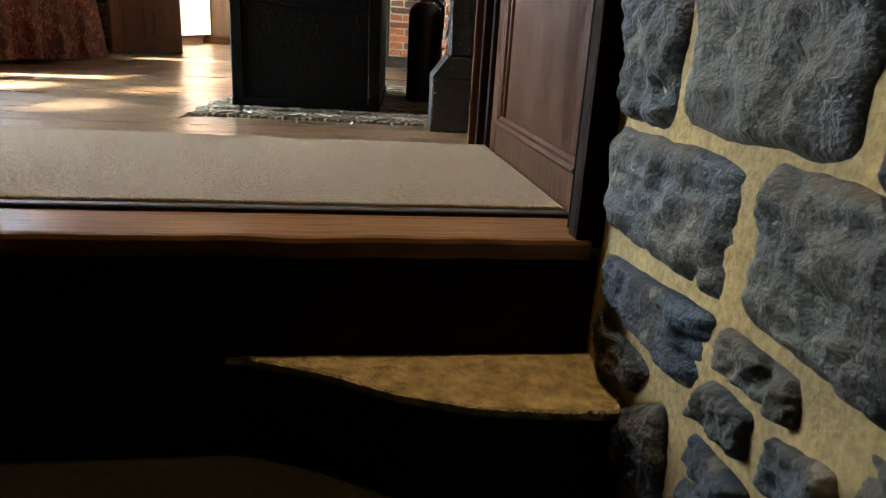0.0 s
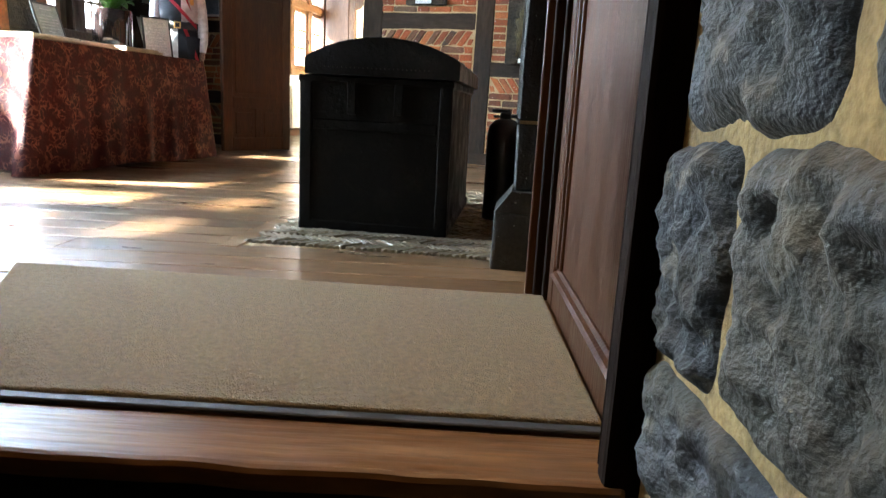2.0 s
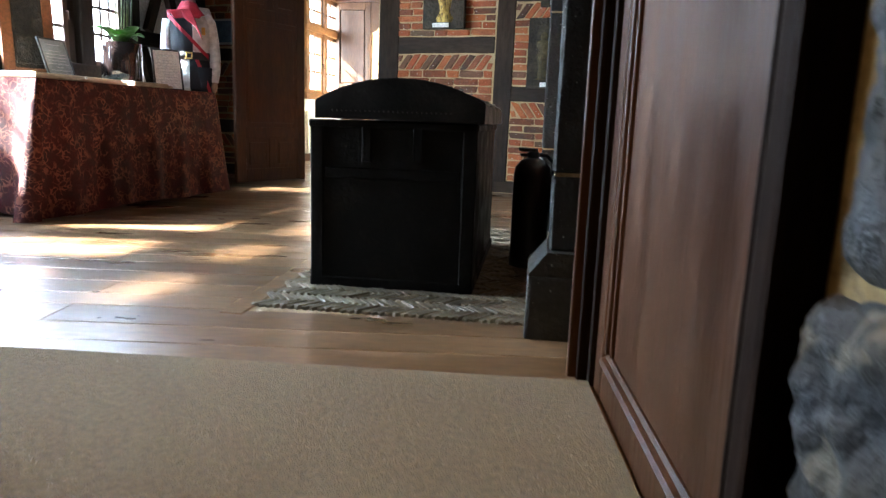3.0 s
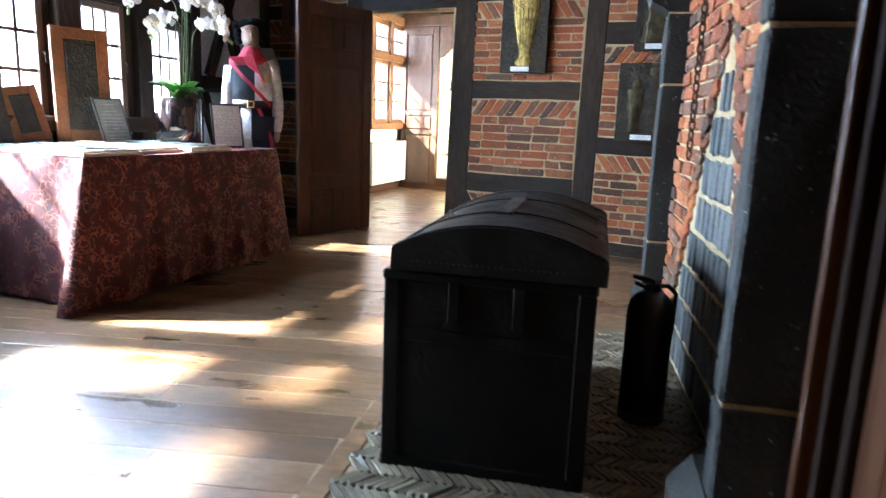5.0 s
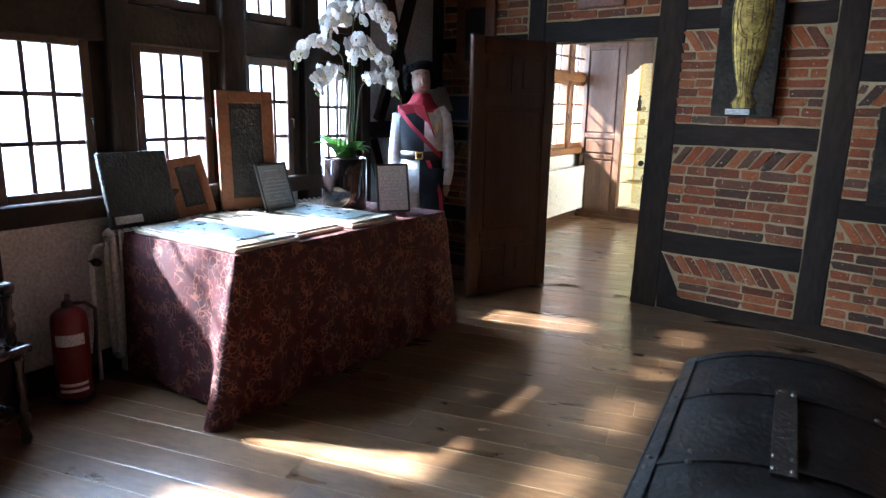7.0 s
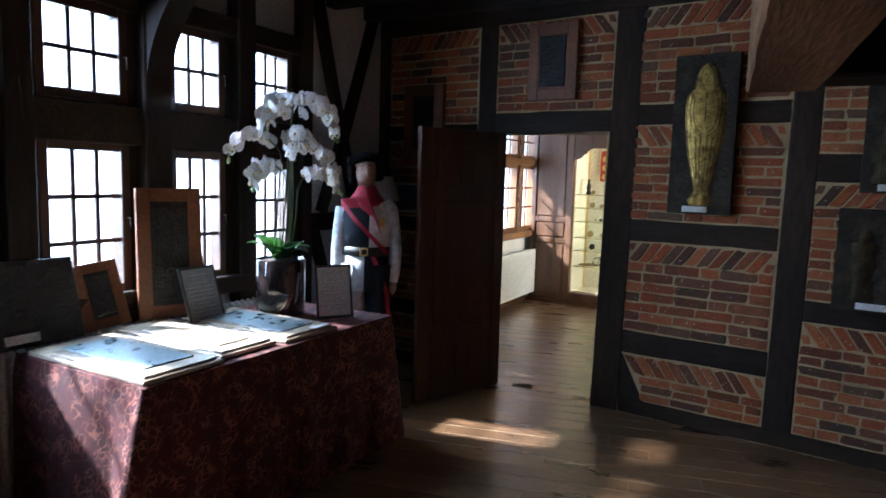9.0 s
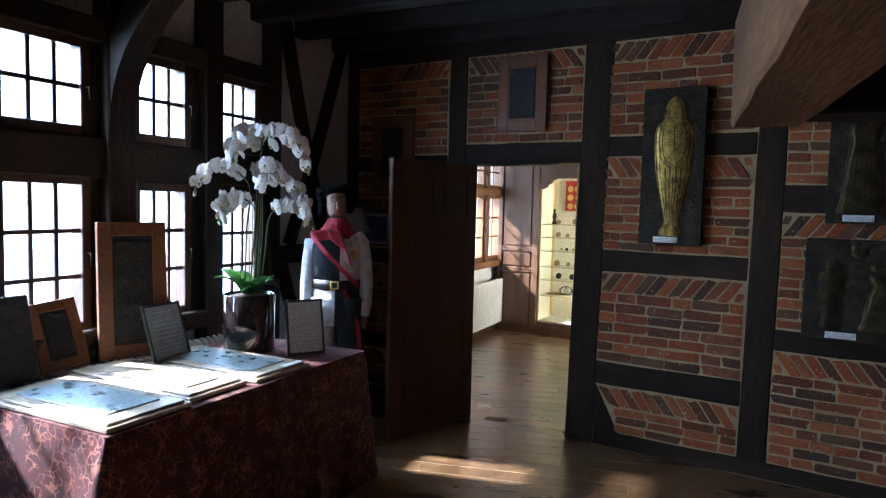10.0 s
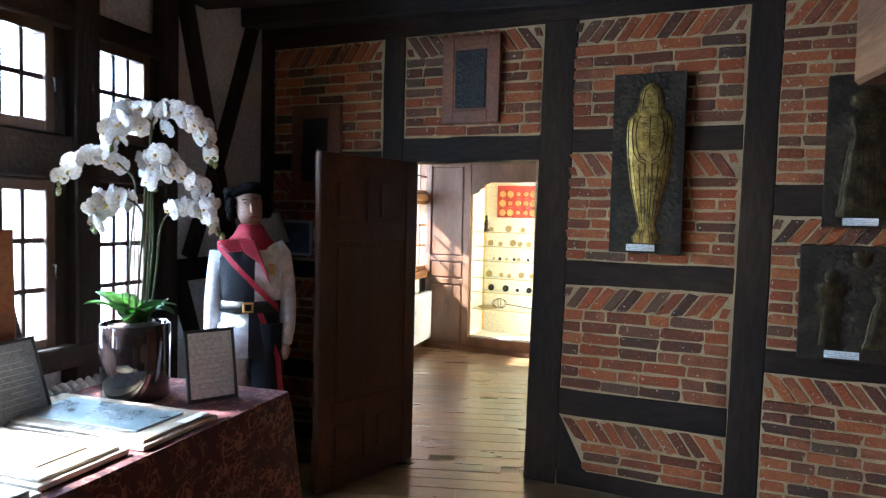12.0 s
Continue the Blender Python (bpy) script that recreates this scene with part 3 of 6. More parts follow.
floor = sheet("floor", "worn polished oak floorboards with pale dusty joints", bm, DUST, cat="floor")


def board_shape(seed):
    rng = random.Random(seed)
    b = bmesh.new()
    box(b, 0, 1, -0.5, 0.5, -1, 0)
    bmesh.ops.bevel(b, geom=[e for e in b.edges if all(v.co.z > -0.1 for v in e.verts) and abs(e.verts[0].co.y - e.verts[1].co.y) < 0.1], offset=0.02, segments=1, affect="EDGES")
    for v in b.verts:
        v.co.z += rng.uniform(-0.03, 0.0) if v.co.z > -0.5 else 0
        v.co.y += rng.uniform(-0.012, 0.012)
    return b


BOARDS = [link_mesh("floor_board", board_shape(k), BOARD) for k in range(6)]


def lay_boards(poly, ang, width, rng, hole=None):
    d = (math.cos(radians(ang)), math.sin(radians(ang)))
    nn = (-d[1], d[0])
    offs = [p[0] * nn[0] + p[1] * nn[1] for p in poly]
    o = min(offs)
    while o < max(offs):
        w = width * rng.uniform(0.85, 1.2)
        c = o + w / 2
        p = (nn[0] * c, nn[1] * c)
        span = clip_line(p, d, poly)
        o += w
        if not span:
            continue
        pieces = [span]
        h = hole and clip_line(p, d, hole)
        if h:
            pieces = [q for q in ((span[0], min(span[1], h[0])), (max(span[0], h[1]), span[1])) if q[1] - q[0] > 0.05]
        for a, b in pieces:
            t = a
            while t < b - 0.01:
                e = min(b, t + rng.uniform(1.1, 2.6))
                if b - e < 0.5:
                    e = b
                ob = new("floor_board", rng.choice(BOARDS))
                ob.matrix_basis = Matrix.Translation((p[0] + d[0] * t, p[1] + d[1] * t, 0)) @ Matrix.Rotation(radians(ang), 4, "Z") @ Matrix.Diagonal((e - t - 0.003, w - 0.007, 0.03, 1))
                ob.parent = floor
                t = e


# ---- the opening: sill, matting, panelled reveal ----
sill = sheet("door_sill", "worn polished oak sill board at the stair head", worn_sill(), SILLWOOD, cat="sill")
bm = new_bm()
prism(bm, [(-1.12, 0.0), (0.02, 0.0), (0.02, 0.83), (-2.62, 0.83)], -0.16, -0.004, JM)
sheet("floor_landing", "boarded floor under the coir matting", bm, SILLWOOD, cat="floor")
matting = holder("entrance_mat", "worn beige coir mat with black rubber edge on the landing", "mat", JM @ Matrix.Translation((-0.6, 0.4, 0)))
part("coir", prism(new_bm(), [(-1.13, 0.018), (0.006, 0.018), (-0.002, 0.785), (-1.50, 0.815)], 0.003, 0.013, JM, bevel=0.003), MATTING, matting)
part("rubber_edge", box(new_bm(), -1.13, 0.008, -0.008, 0.016, 0.001, 0.008, JM, bevel=0.002), RUBBER, matting, "black rubber edging strip")

reveal = holder("door_reveal", "panelled oak reveal beside the stair opening", "panelling", JM, kind="structure")
part("panel", box(new_bm(), 0.026, 0.06, -0.104, 0.80, 0.0, 2.04, JM), OAK, reveal)
part("bottom_rail", box(new_bm(), 0.010, 0.027, -0.029, 0.699, 0.0, 0.085, JM, bevel=0.003), OAK, reveal)
mb = new_bm()
prism(mb, [(0.027, 0.083), (0.008, 0.083), (0.001, 0.092), (0.007, 0.10), (0.015, 0.104), (0.021, 0.112), (0.027, 0.112)], -0.008, 0.70, JM, "y")
part("moulding", mb, OAK, reveal)
part("stile", box(new_bm(), 0.008, 0.027, 0.70, 0.77, 0.0, 2.04, JM, bevel=0.004), OAK, reveal)
for y0, y1, x in ((0.685, 0.70, 0.012), (0.66, 0.672, 0.017), (-0.029, -0.010, 0.012), (0.004, 0.014, 0.018)):
    part("moulding", box(new_bm(), x, 0.027, y0, y1, 0.112, 2.04, JM, bevel=0.004, seg=2), OAK, reveal)
part("stile", box(new_bm(), 0.008, 0.027, -0.103, -0.030, 0.0, 2.04, JM, bevel=0.004), OAK, reveal)
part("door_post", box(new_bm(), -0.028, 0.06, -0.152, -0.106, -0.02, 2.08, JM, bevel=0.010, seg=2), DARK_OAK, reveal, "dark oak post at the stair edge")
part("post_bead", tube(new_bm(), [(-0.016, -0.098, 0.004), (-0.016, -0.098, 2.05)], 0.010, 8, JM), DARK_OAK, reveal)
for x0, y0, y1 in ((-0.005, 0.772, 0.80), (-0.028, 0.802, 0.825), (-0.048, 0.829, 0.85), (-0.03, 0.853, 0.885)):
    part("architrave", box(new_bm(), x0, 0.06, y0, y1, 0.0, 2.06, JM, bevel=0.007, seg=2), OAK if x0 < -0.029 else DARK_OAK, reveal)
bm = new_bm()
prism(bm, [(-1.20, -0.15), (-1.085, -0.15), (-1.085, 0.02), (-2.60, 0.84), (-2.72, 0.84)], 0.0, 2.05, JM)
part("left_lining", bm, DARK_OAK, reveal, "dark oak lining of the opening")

# ---- stair ----
stair = holder("stair", "stone stair going down with worn treads, darkened as in shade", "stairs", JM @ Matrix.Translation((-0.5, -0.3, -1.6)), kind="structure")
# riser and lower steps carry the stair's darkness in their colour
part("riser", box(new_bm(), -1.15, 0.030, -0.145, -0.02, -0.64, -0.041, JM), SHADE_STONE, stair, "riser under the sill, shade put into its colour")
for k in range(7):
    y1 = -0.15 - 0.205 * k
    z = -0.225 - 0.195 * k
    b = new_bm()
    if k == 0:      # a winder, running out to a point against the riser
        wedge = [(-0.64, -0.146), (-0.61, -0.150), (-0.477, -0.205), (-0.348, -0.284), (-0.219, -0.335), (-0.085, -0.353), (0.030, -0.358), (0.030, -0.146)]
        prism(b, wedge, -0.245, -0.225, JM, bevel=0.004)
        part("winder_riser", prism(new_bm(), [(x * 0.985 - 0.006, max(y, -0.348)) for x, y in wedge], -0.62, -0.2455, JM), SHADE_STONE, stair, "riser of the winder, shade put into its colour")
        part("winder_tread", b, STEP, stair, "worn stone winder tread, lightened as if lamplit")
        continue
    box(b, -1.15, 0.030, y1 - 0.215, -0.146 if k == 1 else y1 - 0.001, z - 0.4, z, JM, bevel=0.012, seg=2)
    part("step", b, SHADE_STONE, stair)
part("step", box(new_bm(), -1.15, 0.030, -2.6, -1.58, -2.2, -1.58, JM), SHADE_STONE, stair)

# ---- the room beyond the door ----
holes = []
for u0, u1 in FARWIN:
    holes += [(u0 - EDGE, u1 + EDGE, 0.98 - EDGE, 1.70 + EDGE), (u0 - EDGE, u1 + EDGE, 1.87 - EDGE, 2.20 + EDGE)]
wall_hall = sheet("wall_hall_west", "white plastered wall with honey oak windows beyond the door", frame_hole(new_bm(), -4.40, -0.192, 0, 2.75, holes, -0.20, -0.02, WM), PLASTER)
bm = new_bm()
frame_hole(bm, -3.60, -2.36, 0.90, 2.32, holes, -0.018, 0.015, WM)
part("window_surround", bm, HONEY, wall_hall, "honey oak boards round the windows")
for u0, u1 in ((-2.44, -2.32), (-3.03, -2.93), (-3.62, -3.51)):
    part("post", rough_timber(new_bm(), u0, u1, 0.0, 0.06, 0.88, 2.75, WM), HONEY, wall_hall)
for z0, z1 in ((0.84, 0.92), (1.745, 1.825), (2.26, 2.36)):
    part("rail", rough_timber(new_bm(), -3.64, -2.30, 0.0, 0.075, z0, z1, WM, axis=0), HONEY, wall_hall)
part("post", rough_timber(new_bm(), -4.02, -3.93, -0.02, 0.05, 0.0, 2.75, WM), HONEY, wall_hall)
for u0, u1 in FARWIN:
    count += 1
    window(count, u0, u1, 0.98, 1.70, 3, 2, HONEY)
    count += 1
    window(count, u0, u1, 1.87, 2.20, 2, 2, HONEY)
bm = new_bm()
box(bm, -1.65, -1.50, 6.40, 10.55, 0, 2.75)
sheet("wall_hall_east", "plain plastered wall of the next room", bm, PLASTER)
sheet("wall_hall_north", "plain plastered end wall behind the cabinet", box(new_bm(), -5.4, -1.5, 10.40, 10.55, 0, 2.75), PLASTER)
sheet("ceiling_hall", "white plastered ceiling of the next room", box(new_bm(), -5.4, -1.5, 6.40, 10.55, 2.70, 2.80), PLASTER, cat="ceiling")
sheet("baseboard", "dark skirting board under the hall windows", box(new_bm(), -4.3, -0.2, 0.0, 0.02, 0.0, 0.10, WM, bevel=0.004), LEAF_OAK, cat="skirting")

WHITE_METAL = material("white_enamel", [(0.74, 0.73, 0.69), (0.83, 0.82, 0.79)], 3.0, (0.3, 0.45), 0.05, 60)
STEEL = plain("brushed_steel", (0.55, 0.55, 0.54), 0.35, 1.0)


def panel_radiator():
    r = holder("panel_radiator", "white steel panel radiator under the hall window", "radiator", WM @ Matrix.Translation((-3.1, 0.08, 0.1)))
    b = new_bm()
    box(b, -3.95, -2.20, 0.075, 0.135, 0.12, 0.68, WM, bevel=0.012, seg=2)
    part("panel", b, WHITE_METAL, r)
    for k in range(34):
        u = -3.92 + k * 0.051
        part("rib", box(new_bm(), u, u + 0.022, 0.133, 0.139, 0.15, 0.65, WM, bevel=0.0025), WHITE_METAL, r)
    for u in (-3.6, -2.5):
        part("bracket", box(new_bm(), u, u + 0.04, -0.019, 0.078, 0.25, 0.60, WM), STEEL, r)
    b = new_bm()
    tube(b, [(-3.985, 0.09, 0.0), (-3.985, 0.09, 0.16), (-3.94, 0.09, 0.18)], 0.009, 8, WM)
    part("pipe", b, STEEL, r)


panel_radiator()

CAB_Y = 9.60
CREAM = material("cream_lining", [(0.70, 0.64, 0.48), (0.78, 0.72, 0.56)], 2.0, (0.6, 0.8), 0.05, 60)
GLASS = glass("display_glass")
REDBOARD = material("red_felt", [(0.38, 0.035, 0.02), (0.5, 0.06, 0.03)], 8.0, (0.8, 0.95), 0.1, 120)
GOLD = plain("gilt", (0.80, 0.55, 0.20), 0.35, 1.0)
PALE = plain("pale_medal", (0.42, 0.29, 0.10), 0.5, 0.4)
DARKMETAL = material("dark_metal", [(0.02, 0.018, 0.016), (0.06, 0.05, 0.04)], 20.0, (0.4, 0.6), 0.2, 80, metal=0.7)
VITLAMP = plain("vitrine_tube", (1.0, 0.82, 0.48), 0.5, 0.0, 6.0)
CAB = material("cabinet_oak", [(0.085, 0.04, 0.02), (0.15, 0.075, 0.037), (0.20, 0.105, 0.055)], 3.5, (0.3, 0.5), 0.12, 55, stretch=(1.5, 1.5, 0.2))


def cabinet():
    c = holder("display_cabinet", "tall oak cabinet with a lit glass display beyond the door", "cabinet", pose(-4.0, CAB_Y + 0.25, 0))
    y = CAB_Y
    part("side_panel", box(new_bm(), -4.96, -4.40, y, y + 0.45, 0.02, 2.55), CAB, c)
    for z0, z1 in ((0.10, 0.76), (0.86, 1.03), (1.12, 2.14)):
        b = new_bm()
        box(b, -4.88, -4.50, y - 0.014, y - 0.001, z0, z1, bevel=0.006)
        part("door_panel", b, CAB, c)
    for x0, x1, z0, z1 in ((-4.96, -4.90, 0.06, 2.25), (-4.48, -4.40, 0.06, 2.25), (-4.90, -4.48, 0.78, 0.84), (-4.90, -4.48, 1.045, 1.105), (-4.90, -4.48, 2.155, 2.25), (-4.90, -4.48, 0.05, 0.09)):
        part("stile", box(new_bm(), x0, x1, y - 0.02, y - 0.001, z0, z1, bevel=0.004), CAB, c)
    part("plinth", box(new_bm(), -4.97, -3.0, y - 0.028, y - 0.0, 0.0, 0.05), CAB, c)
    part("lower_rail", box(new_bm(), -4.398, -3.05, y - 0.018, y + 0.03, 0.052, 0.17, bevel=0.006), CAB, c)
    # scalloped head over the glass
    pts = [(-4.398, 2.25), (-4.398, 1.83)]
    pts += [(-4.398 + 0.11 * math.sin(radians(a)) + 0.0, 1.83 + 0.06 * (1 - math.cos(radians(a)))) for a in (20, 45, 70, 90)]
    pts += [(-4.25, 1.90), (-4.225, 1.94), (-4.17, 1.965), (-3.28, 1.965), (-3.225, 1.94), (-3.20, 1.90), (-3.15, 1.84), (-3.05, 1.83), (-3.05, 2.25)]
    part("head_board", prism(new_bm(), pts, y - 0.012, y + 0.02, ID, "y"), CAB, c)
    part("cornice", box(new_bm(), -5.0, -3.0, y - 0.05, y + 0.40, 2.25, 2.40, bevel=0.02, seg=2), CAB, c)
    part("side_panel", box(new_bm(), -3.05, -2.50, y, y + 0.45, 0.02, 2.55), CAB, c)
    for x0, x1, y0, y1, z0, z1 in ((-4.398, -3.052, 0.43, 0.45, 0.17, 2.25), (-4.398, -4.385, 0.03, 0.429, 0.17, 2.25), (-3.065, -3.052, 0.03, 0.429, 0.17, 2.25), (-4.384, -3.066, 0.03, 0.429, 0.17, 0.185), (-4.384, -3.066, 0.03, 0.429, 2.235, 2.25)):
        part("lining", box(new_bm(), x0, x1, y + y0, y + y1, z0, z1), CREAM, c, "cream lining")
    part("lamp_tube", box(new_bm(), -3.10, -3.075, y + 0.035, y + 0.055, 0.25, 2.1, bevel=0.008), VITLAMP, c, "warm lamp tube behind the frame")
    for z in SHELF:
        part("glass_shelf", box(new_bm(), -4.384, -3.066, y + 0.06, y + 0.42, z - 0.008, z), SHELFGLASS, c)
        part("shelf_edge", box(new_bm(), -4.384, -3.066, y + 0.054, y + 0.0595, z - 0.008, z, bevel=0.001), PALE, c, "brass shelf edge")
    part("divider", box(new_bm(), -4.382, -4.37, y + 0.40, y + 0.42, 0.19, 2.2), GOLD, c)


SHELF = (0.50, 0.70, 0.865, 1.065, 1.235, 1.40)
SHELFGLASS = glass("shelf_glass", 0.05, (0.93, 0.95, 0.92))
cabinet()
vl = bpy.data.lights.new("vitrine_light", "AREA")
vl.shape, vl.size, vl.size_y, vl.energy, vl.color = "RECTANGLE", 0.06, 1.8, 4.2, (1.0, 0.90, 0.70)
new("vitrine_light", vl).matrix_world = look((-3.14, CAB_Y + 0.06, 1.2), (-4.0, CAB_Y + 0.42, 1.2))

board = holder("medal_board", "red board with rows of gilt medals", "display board", pose(-4.0, CAB_Y + 0.40, 1.58))
part("backing", box(new_bm(), -4.22, -3.70, CAB_Y + 0.395, CAB_Y + 0.425, 1.57, 1.95, bevel=0.004), REDBOARD, board)
for j in range(3):
    for i in range(5):
        r = (0.040, 0.042, 0.024, 0.028, 0.042)[i] if j != 1 else (0.042, 0.026, 0.034, 0.032, 0.042)[i]
        b = new_bm()
        lathe(b, [(0, 0.008), (r * 0.7, 0.007), (r * 0.9, 0.009), (r, 0.004), (r, 0)], Matrix.Translation((-4.15 + i * 0.095, CAB_Y + 0.395, 1.85 - j * 0.11)) @ Matrix.Rotation(radians(90), 4, "X"), 16)
        part("medal", b, GOLD, board)
        part("caption", box(new_bm(), -4.15 + i * 0.095 - 0.018, -4.15 + i * 0.095 + 0.018, CAB_Y + 0.392, CAB_Y + 0.396, 1.80 - j * 0.11 - 0.005, 1.80 - j * 0.11 + 0.001), PALE, board)
rng = random.Random(9)
for z, kind, n in ((SHELF[5], "pale", 5), (SHELF[4], "pale", 8), (SHELF[3], "small", 11), (SHELF[2], "pale", 8), (SHELF[1], "dark", 6)):
    for k in range(n):
        x = -4.22 + k * (0.95 / n) + rng.uniform(-0.02, 0.02)
        r = {"pale": rng.uniform(0.022, 0.042), "small": rng.uniform(0.014, 0.022), "dark": rng.uniform(0.02, 0.04)}[kind]
        b = new_bm()
        lathe(b, [(0, 0.012), (r * 0.75, 0.010), (r * 0.9, 0.012), (r, 0.006), (r, 0), (0, 0)], Matrix.Translation((x, CAB_Y + 0.26 + rng.uniform(-0.05, 0.06), z + r * 0.95)) @ Matrix.Rotation(radians(72), 4, "X"), 14)
        o = part("medal", b, DARKMETAL if kind == "dark" or (kind == "small" and k % 2) else PALE)
        tagged(o, "small round medal on a glass cabinet shelf", "medal", "medals in the cabinet")
b = new_bm()
lathe(b, [(0, 0), (0.03, 0), (0.032, 0.02), (0.02, 0.05), (0.028, 0.09), (0.022, 0.13), (0.012, 0.15), (0.018, 0.17), (0.012, 0.19), (0, 0.195)], Matrix.Translation((-4.28, CAB_Y + 0.2, SHELF[5])), 12)
tagged(part("figurine", b, DARKMETAL), "small dark cast figurine on the glass shelf", "figurine")
b = new_bm()
for k in range(3):
    a = radians(60 * k)
    tube(b, [(-4.10 + 0.09 * math.cos(t) * math.cos(a), CAB_Y + 0.22 + 0.09 * math.cos(t) * math.sin(a), SHELF[0] + 0.06 + 0.055 * math.sin(t)) for t in np.linspace(0, 2 * math.pi, 17)], 0.004, 6)
tube(b, [(-4.02, CAB_Y + 0.2, SHELF[0] + 0.06), (-3.75, CAB_Y + 0.22, SHELF[0] + 0.03), (-3.30, CAB_Y + 0.2, SHELF[0] + 0.012)], 0.005, 6)
tagged(part("sword_hilt", b, DARKMETAL), "old rusted basket-hilt sword lying on a glass shelf", "sword")
b = new_bm()
lathe(b, [(0, 0.004), (0.10, 0.010), (0.13, 0.018), (0.132, 0.012), (0.10, 0.0), (0, 0)], Matrix.Translation((-4.22, CAB_Y + 0.2, SHELF[0])), 20)
tagged(part("dish", b, PALE), "flat pale metal dish on a glass shelf", "dish")

# ---- door leaf, standing open into the room ----
DM = pose(-3.45, 6.195, 0, 0, 0, 0) @ Matrix.Rotation(math.atan2(5.415 - 6.195, -3.655 + 3.45) , 4, "Z")
door = holder("door_1", "old panelled dark oak door standing open into the room", "door", DM, kind="structure")
W_D = 0.80
part("leaf", box(new_bm(), 0.0, W_D, -0.014, 0.014, 0.012, 1.91, DM), LEAF_OAK, door)
for x0, x1, z0, z1 in ((0, 0.10, 0.012, 1.91), (W_D - 0.10, W_D, 0.012, 1.91), (0.10, W_D - 0.10, 0.012, 0.13), (0.10, W_D - 0.10, 0.40, 0.50), (0.10, W_D - 0.10, 1.42, 1.52), (0.10, W_D - 0.10, 1.79, 1.91),
                       (0.36, 0.44, 0.13, 0.40), (0.36, 0.44, 1.52, 1.79)):
    for s in (1, -1):
        part("stile" if z1 - z0 > 0.5 else "rail", box(new_bm(), x0, x1, min(s * 0.014, s * 0.024), max(s * 0.014, s * 0.024), z0, z1, DM, bevel=0.004), LEAF_OAK, door)
for x0, x1, z0, z1 in ((0.10, 0.36, 0.13, 0.40), (0.44, 0.70, 0.13, 0.40), (0.10, 0.70, 0.50, 1.42), (0.10, 0.36, 1.52, 1.79), (0.44, 0.70, 1.52, 1.79)):
    for s in (1, -1):
        part("raised_panel", box(new_bm(), x0 + 0.035, x1 - 0.035, min(s * 0.012, s * 0.021), max(s * 0.012, s * 0.021), z0 + 0.035, z1 - 0.035, DM, bevel=0.006), LEAF_OAK, door)
b = new_bm()
tube(b, [(W_D - 0.05, -0.024, 0.98), (W_D - 0.05, -0.06, 0.98), (W_D - 0.16, -0.065, 0.98)], 0.008, 8, DM)
part("door_handle", b, DARKMETAL, door)
for z in (0.3, 1.6):
    part("hinge", box(new_bm(), -0.01, 0.02, -0.026, -0.005, z, z + 0.10, DM, bevel=0.003), DARKMETAL, door)
sheet("trim", "narrow oak stop round the door opening", box(new_bm(), -2.675, -2.655, 6.30, 6.37, 0, 1.90), LEAF_OAK, cat="trim")

# ---- fireplace ----
fireplace = holder("fireplace", "large old fireplace with stone piers, brick back and oak mantel beam", "fireplace", FM @ Matrix.Translation((0.1, 1.0, 0)))


def pier(v0, v1, chamfer):
    def worn(bm, amt=0.006):
        for v in bm.verts:
            v.co += noise.noise_vector(v.co * 9) * amt
        return bm

    def block(x0, x1, y0, y1, z0, z1):
        b = new_bm()
        box(b, x0, x1, y0, y1, z0, z1, bevel=0.010, seg=2)
        bmesh.ops.subdivide_edges(b, edges=[e for e in b.edges if e.calc_length() > 0.1], cuts=2, use_grid_fill=True)
        c = new_bm()
        merge(c, b, FM)
        return worn(c)

    part("base_stone", block(-0.005, 0.40, v0, v1, 0.0, 0.185), BLUESTONE, fireplace)
    b = new_bm()
    prism(b, [(-0.005, 0.186), (0.40, 0.186), (0.40, 0.255), (0.045, 0.255)], v0 + 0.003, v1 - 0.003, FM, "y")
    part("base_slope", worn(b, 0.004), BLUESTONE, fireplace)
    z = 0.257
    for top in (0.475, 1.215, 1.53):
        if chamfer:      # the inner front corner is cut away
            b = new_bm()
            foot = [(0.048, v0 + 0.035), (0.40, v0 + 0.035), (0.40, v1 - 0.035), (0.15, v1 - 0.035), (0.048, v0 + 0.115)]
            prism(b, foot, z, top - 0.005, bevel=0.008)
            bmesh.ops.subdivide_edges(b, edges=[e for e in b.edges if e.calc_length() > 0.1], cuts=3, use_grid_fill=True)
            c = new_bm()
            part("pier_stone", worn(merge(c, b, FM)), BLUESTONE, fireplace)
            part("mortar_joint", prism(new_bm(), [(x + (0.006 if x < 0.3 else -0.006), y + (0.006 if y < v0 + 0.1 else -0.006)) for x, y in foot], top - 0.008, top + 0.004, FM), MORTAR, fireplace)
        else:
            part("pier_stone", block(0.03, 0.40, v0 + 0.035, v1 - 0.035, z, top - 0.005), BLUESTONE, fireplace)
            part("mortar_joint", box(new_bm(), 0.036, 0.39, v0 + 0.041, v1 - 0.041, top - 0.008, top + 0.004, FM), MORTAR, fireplace)
        z = top + 0.003
    b = new_bm()
    prism(b, [(0.03, 1.535), (0.40, 1.535), (0.40, 1.845), (-0.13, 1.845), (-0.135, 1.70), (-0.115, 1.66), (-0.06, 1.62), (-0.045, 1.575), (-0.0, 1.555)], v0 + 0.03, v1 - 0.03, FM, "y")
    part("corbel", worn(b, 0.004), BLUESTONE, fireplace)


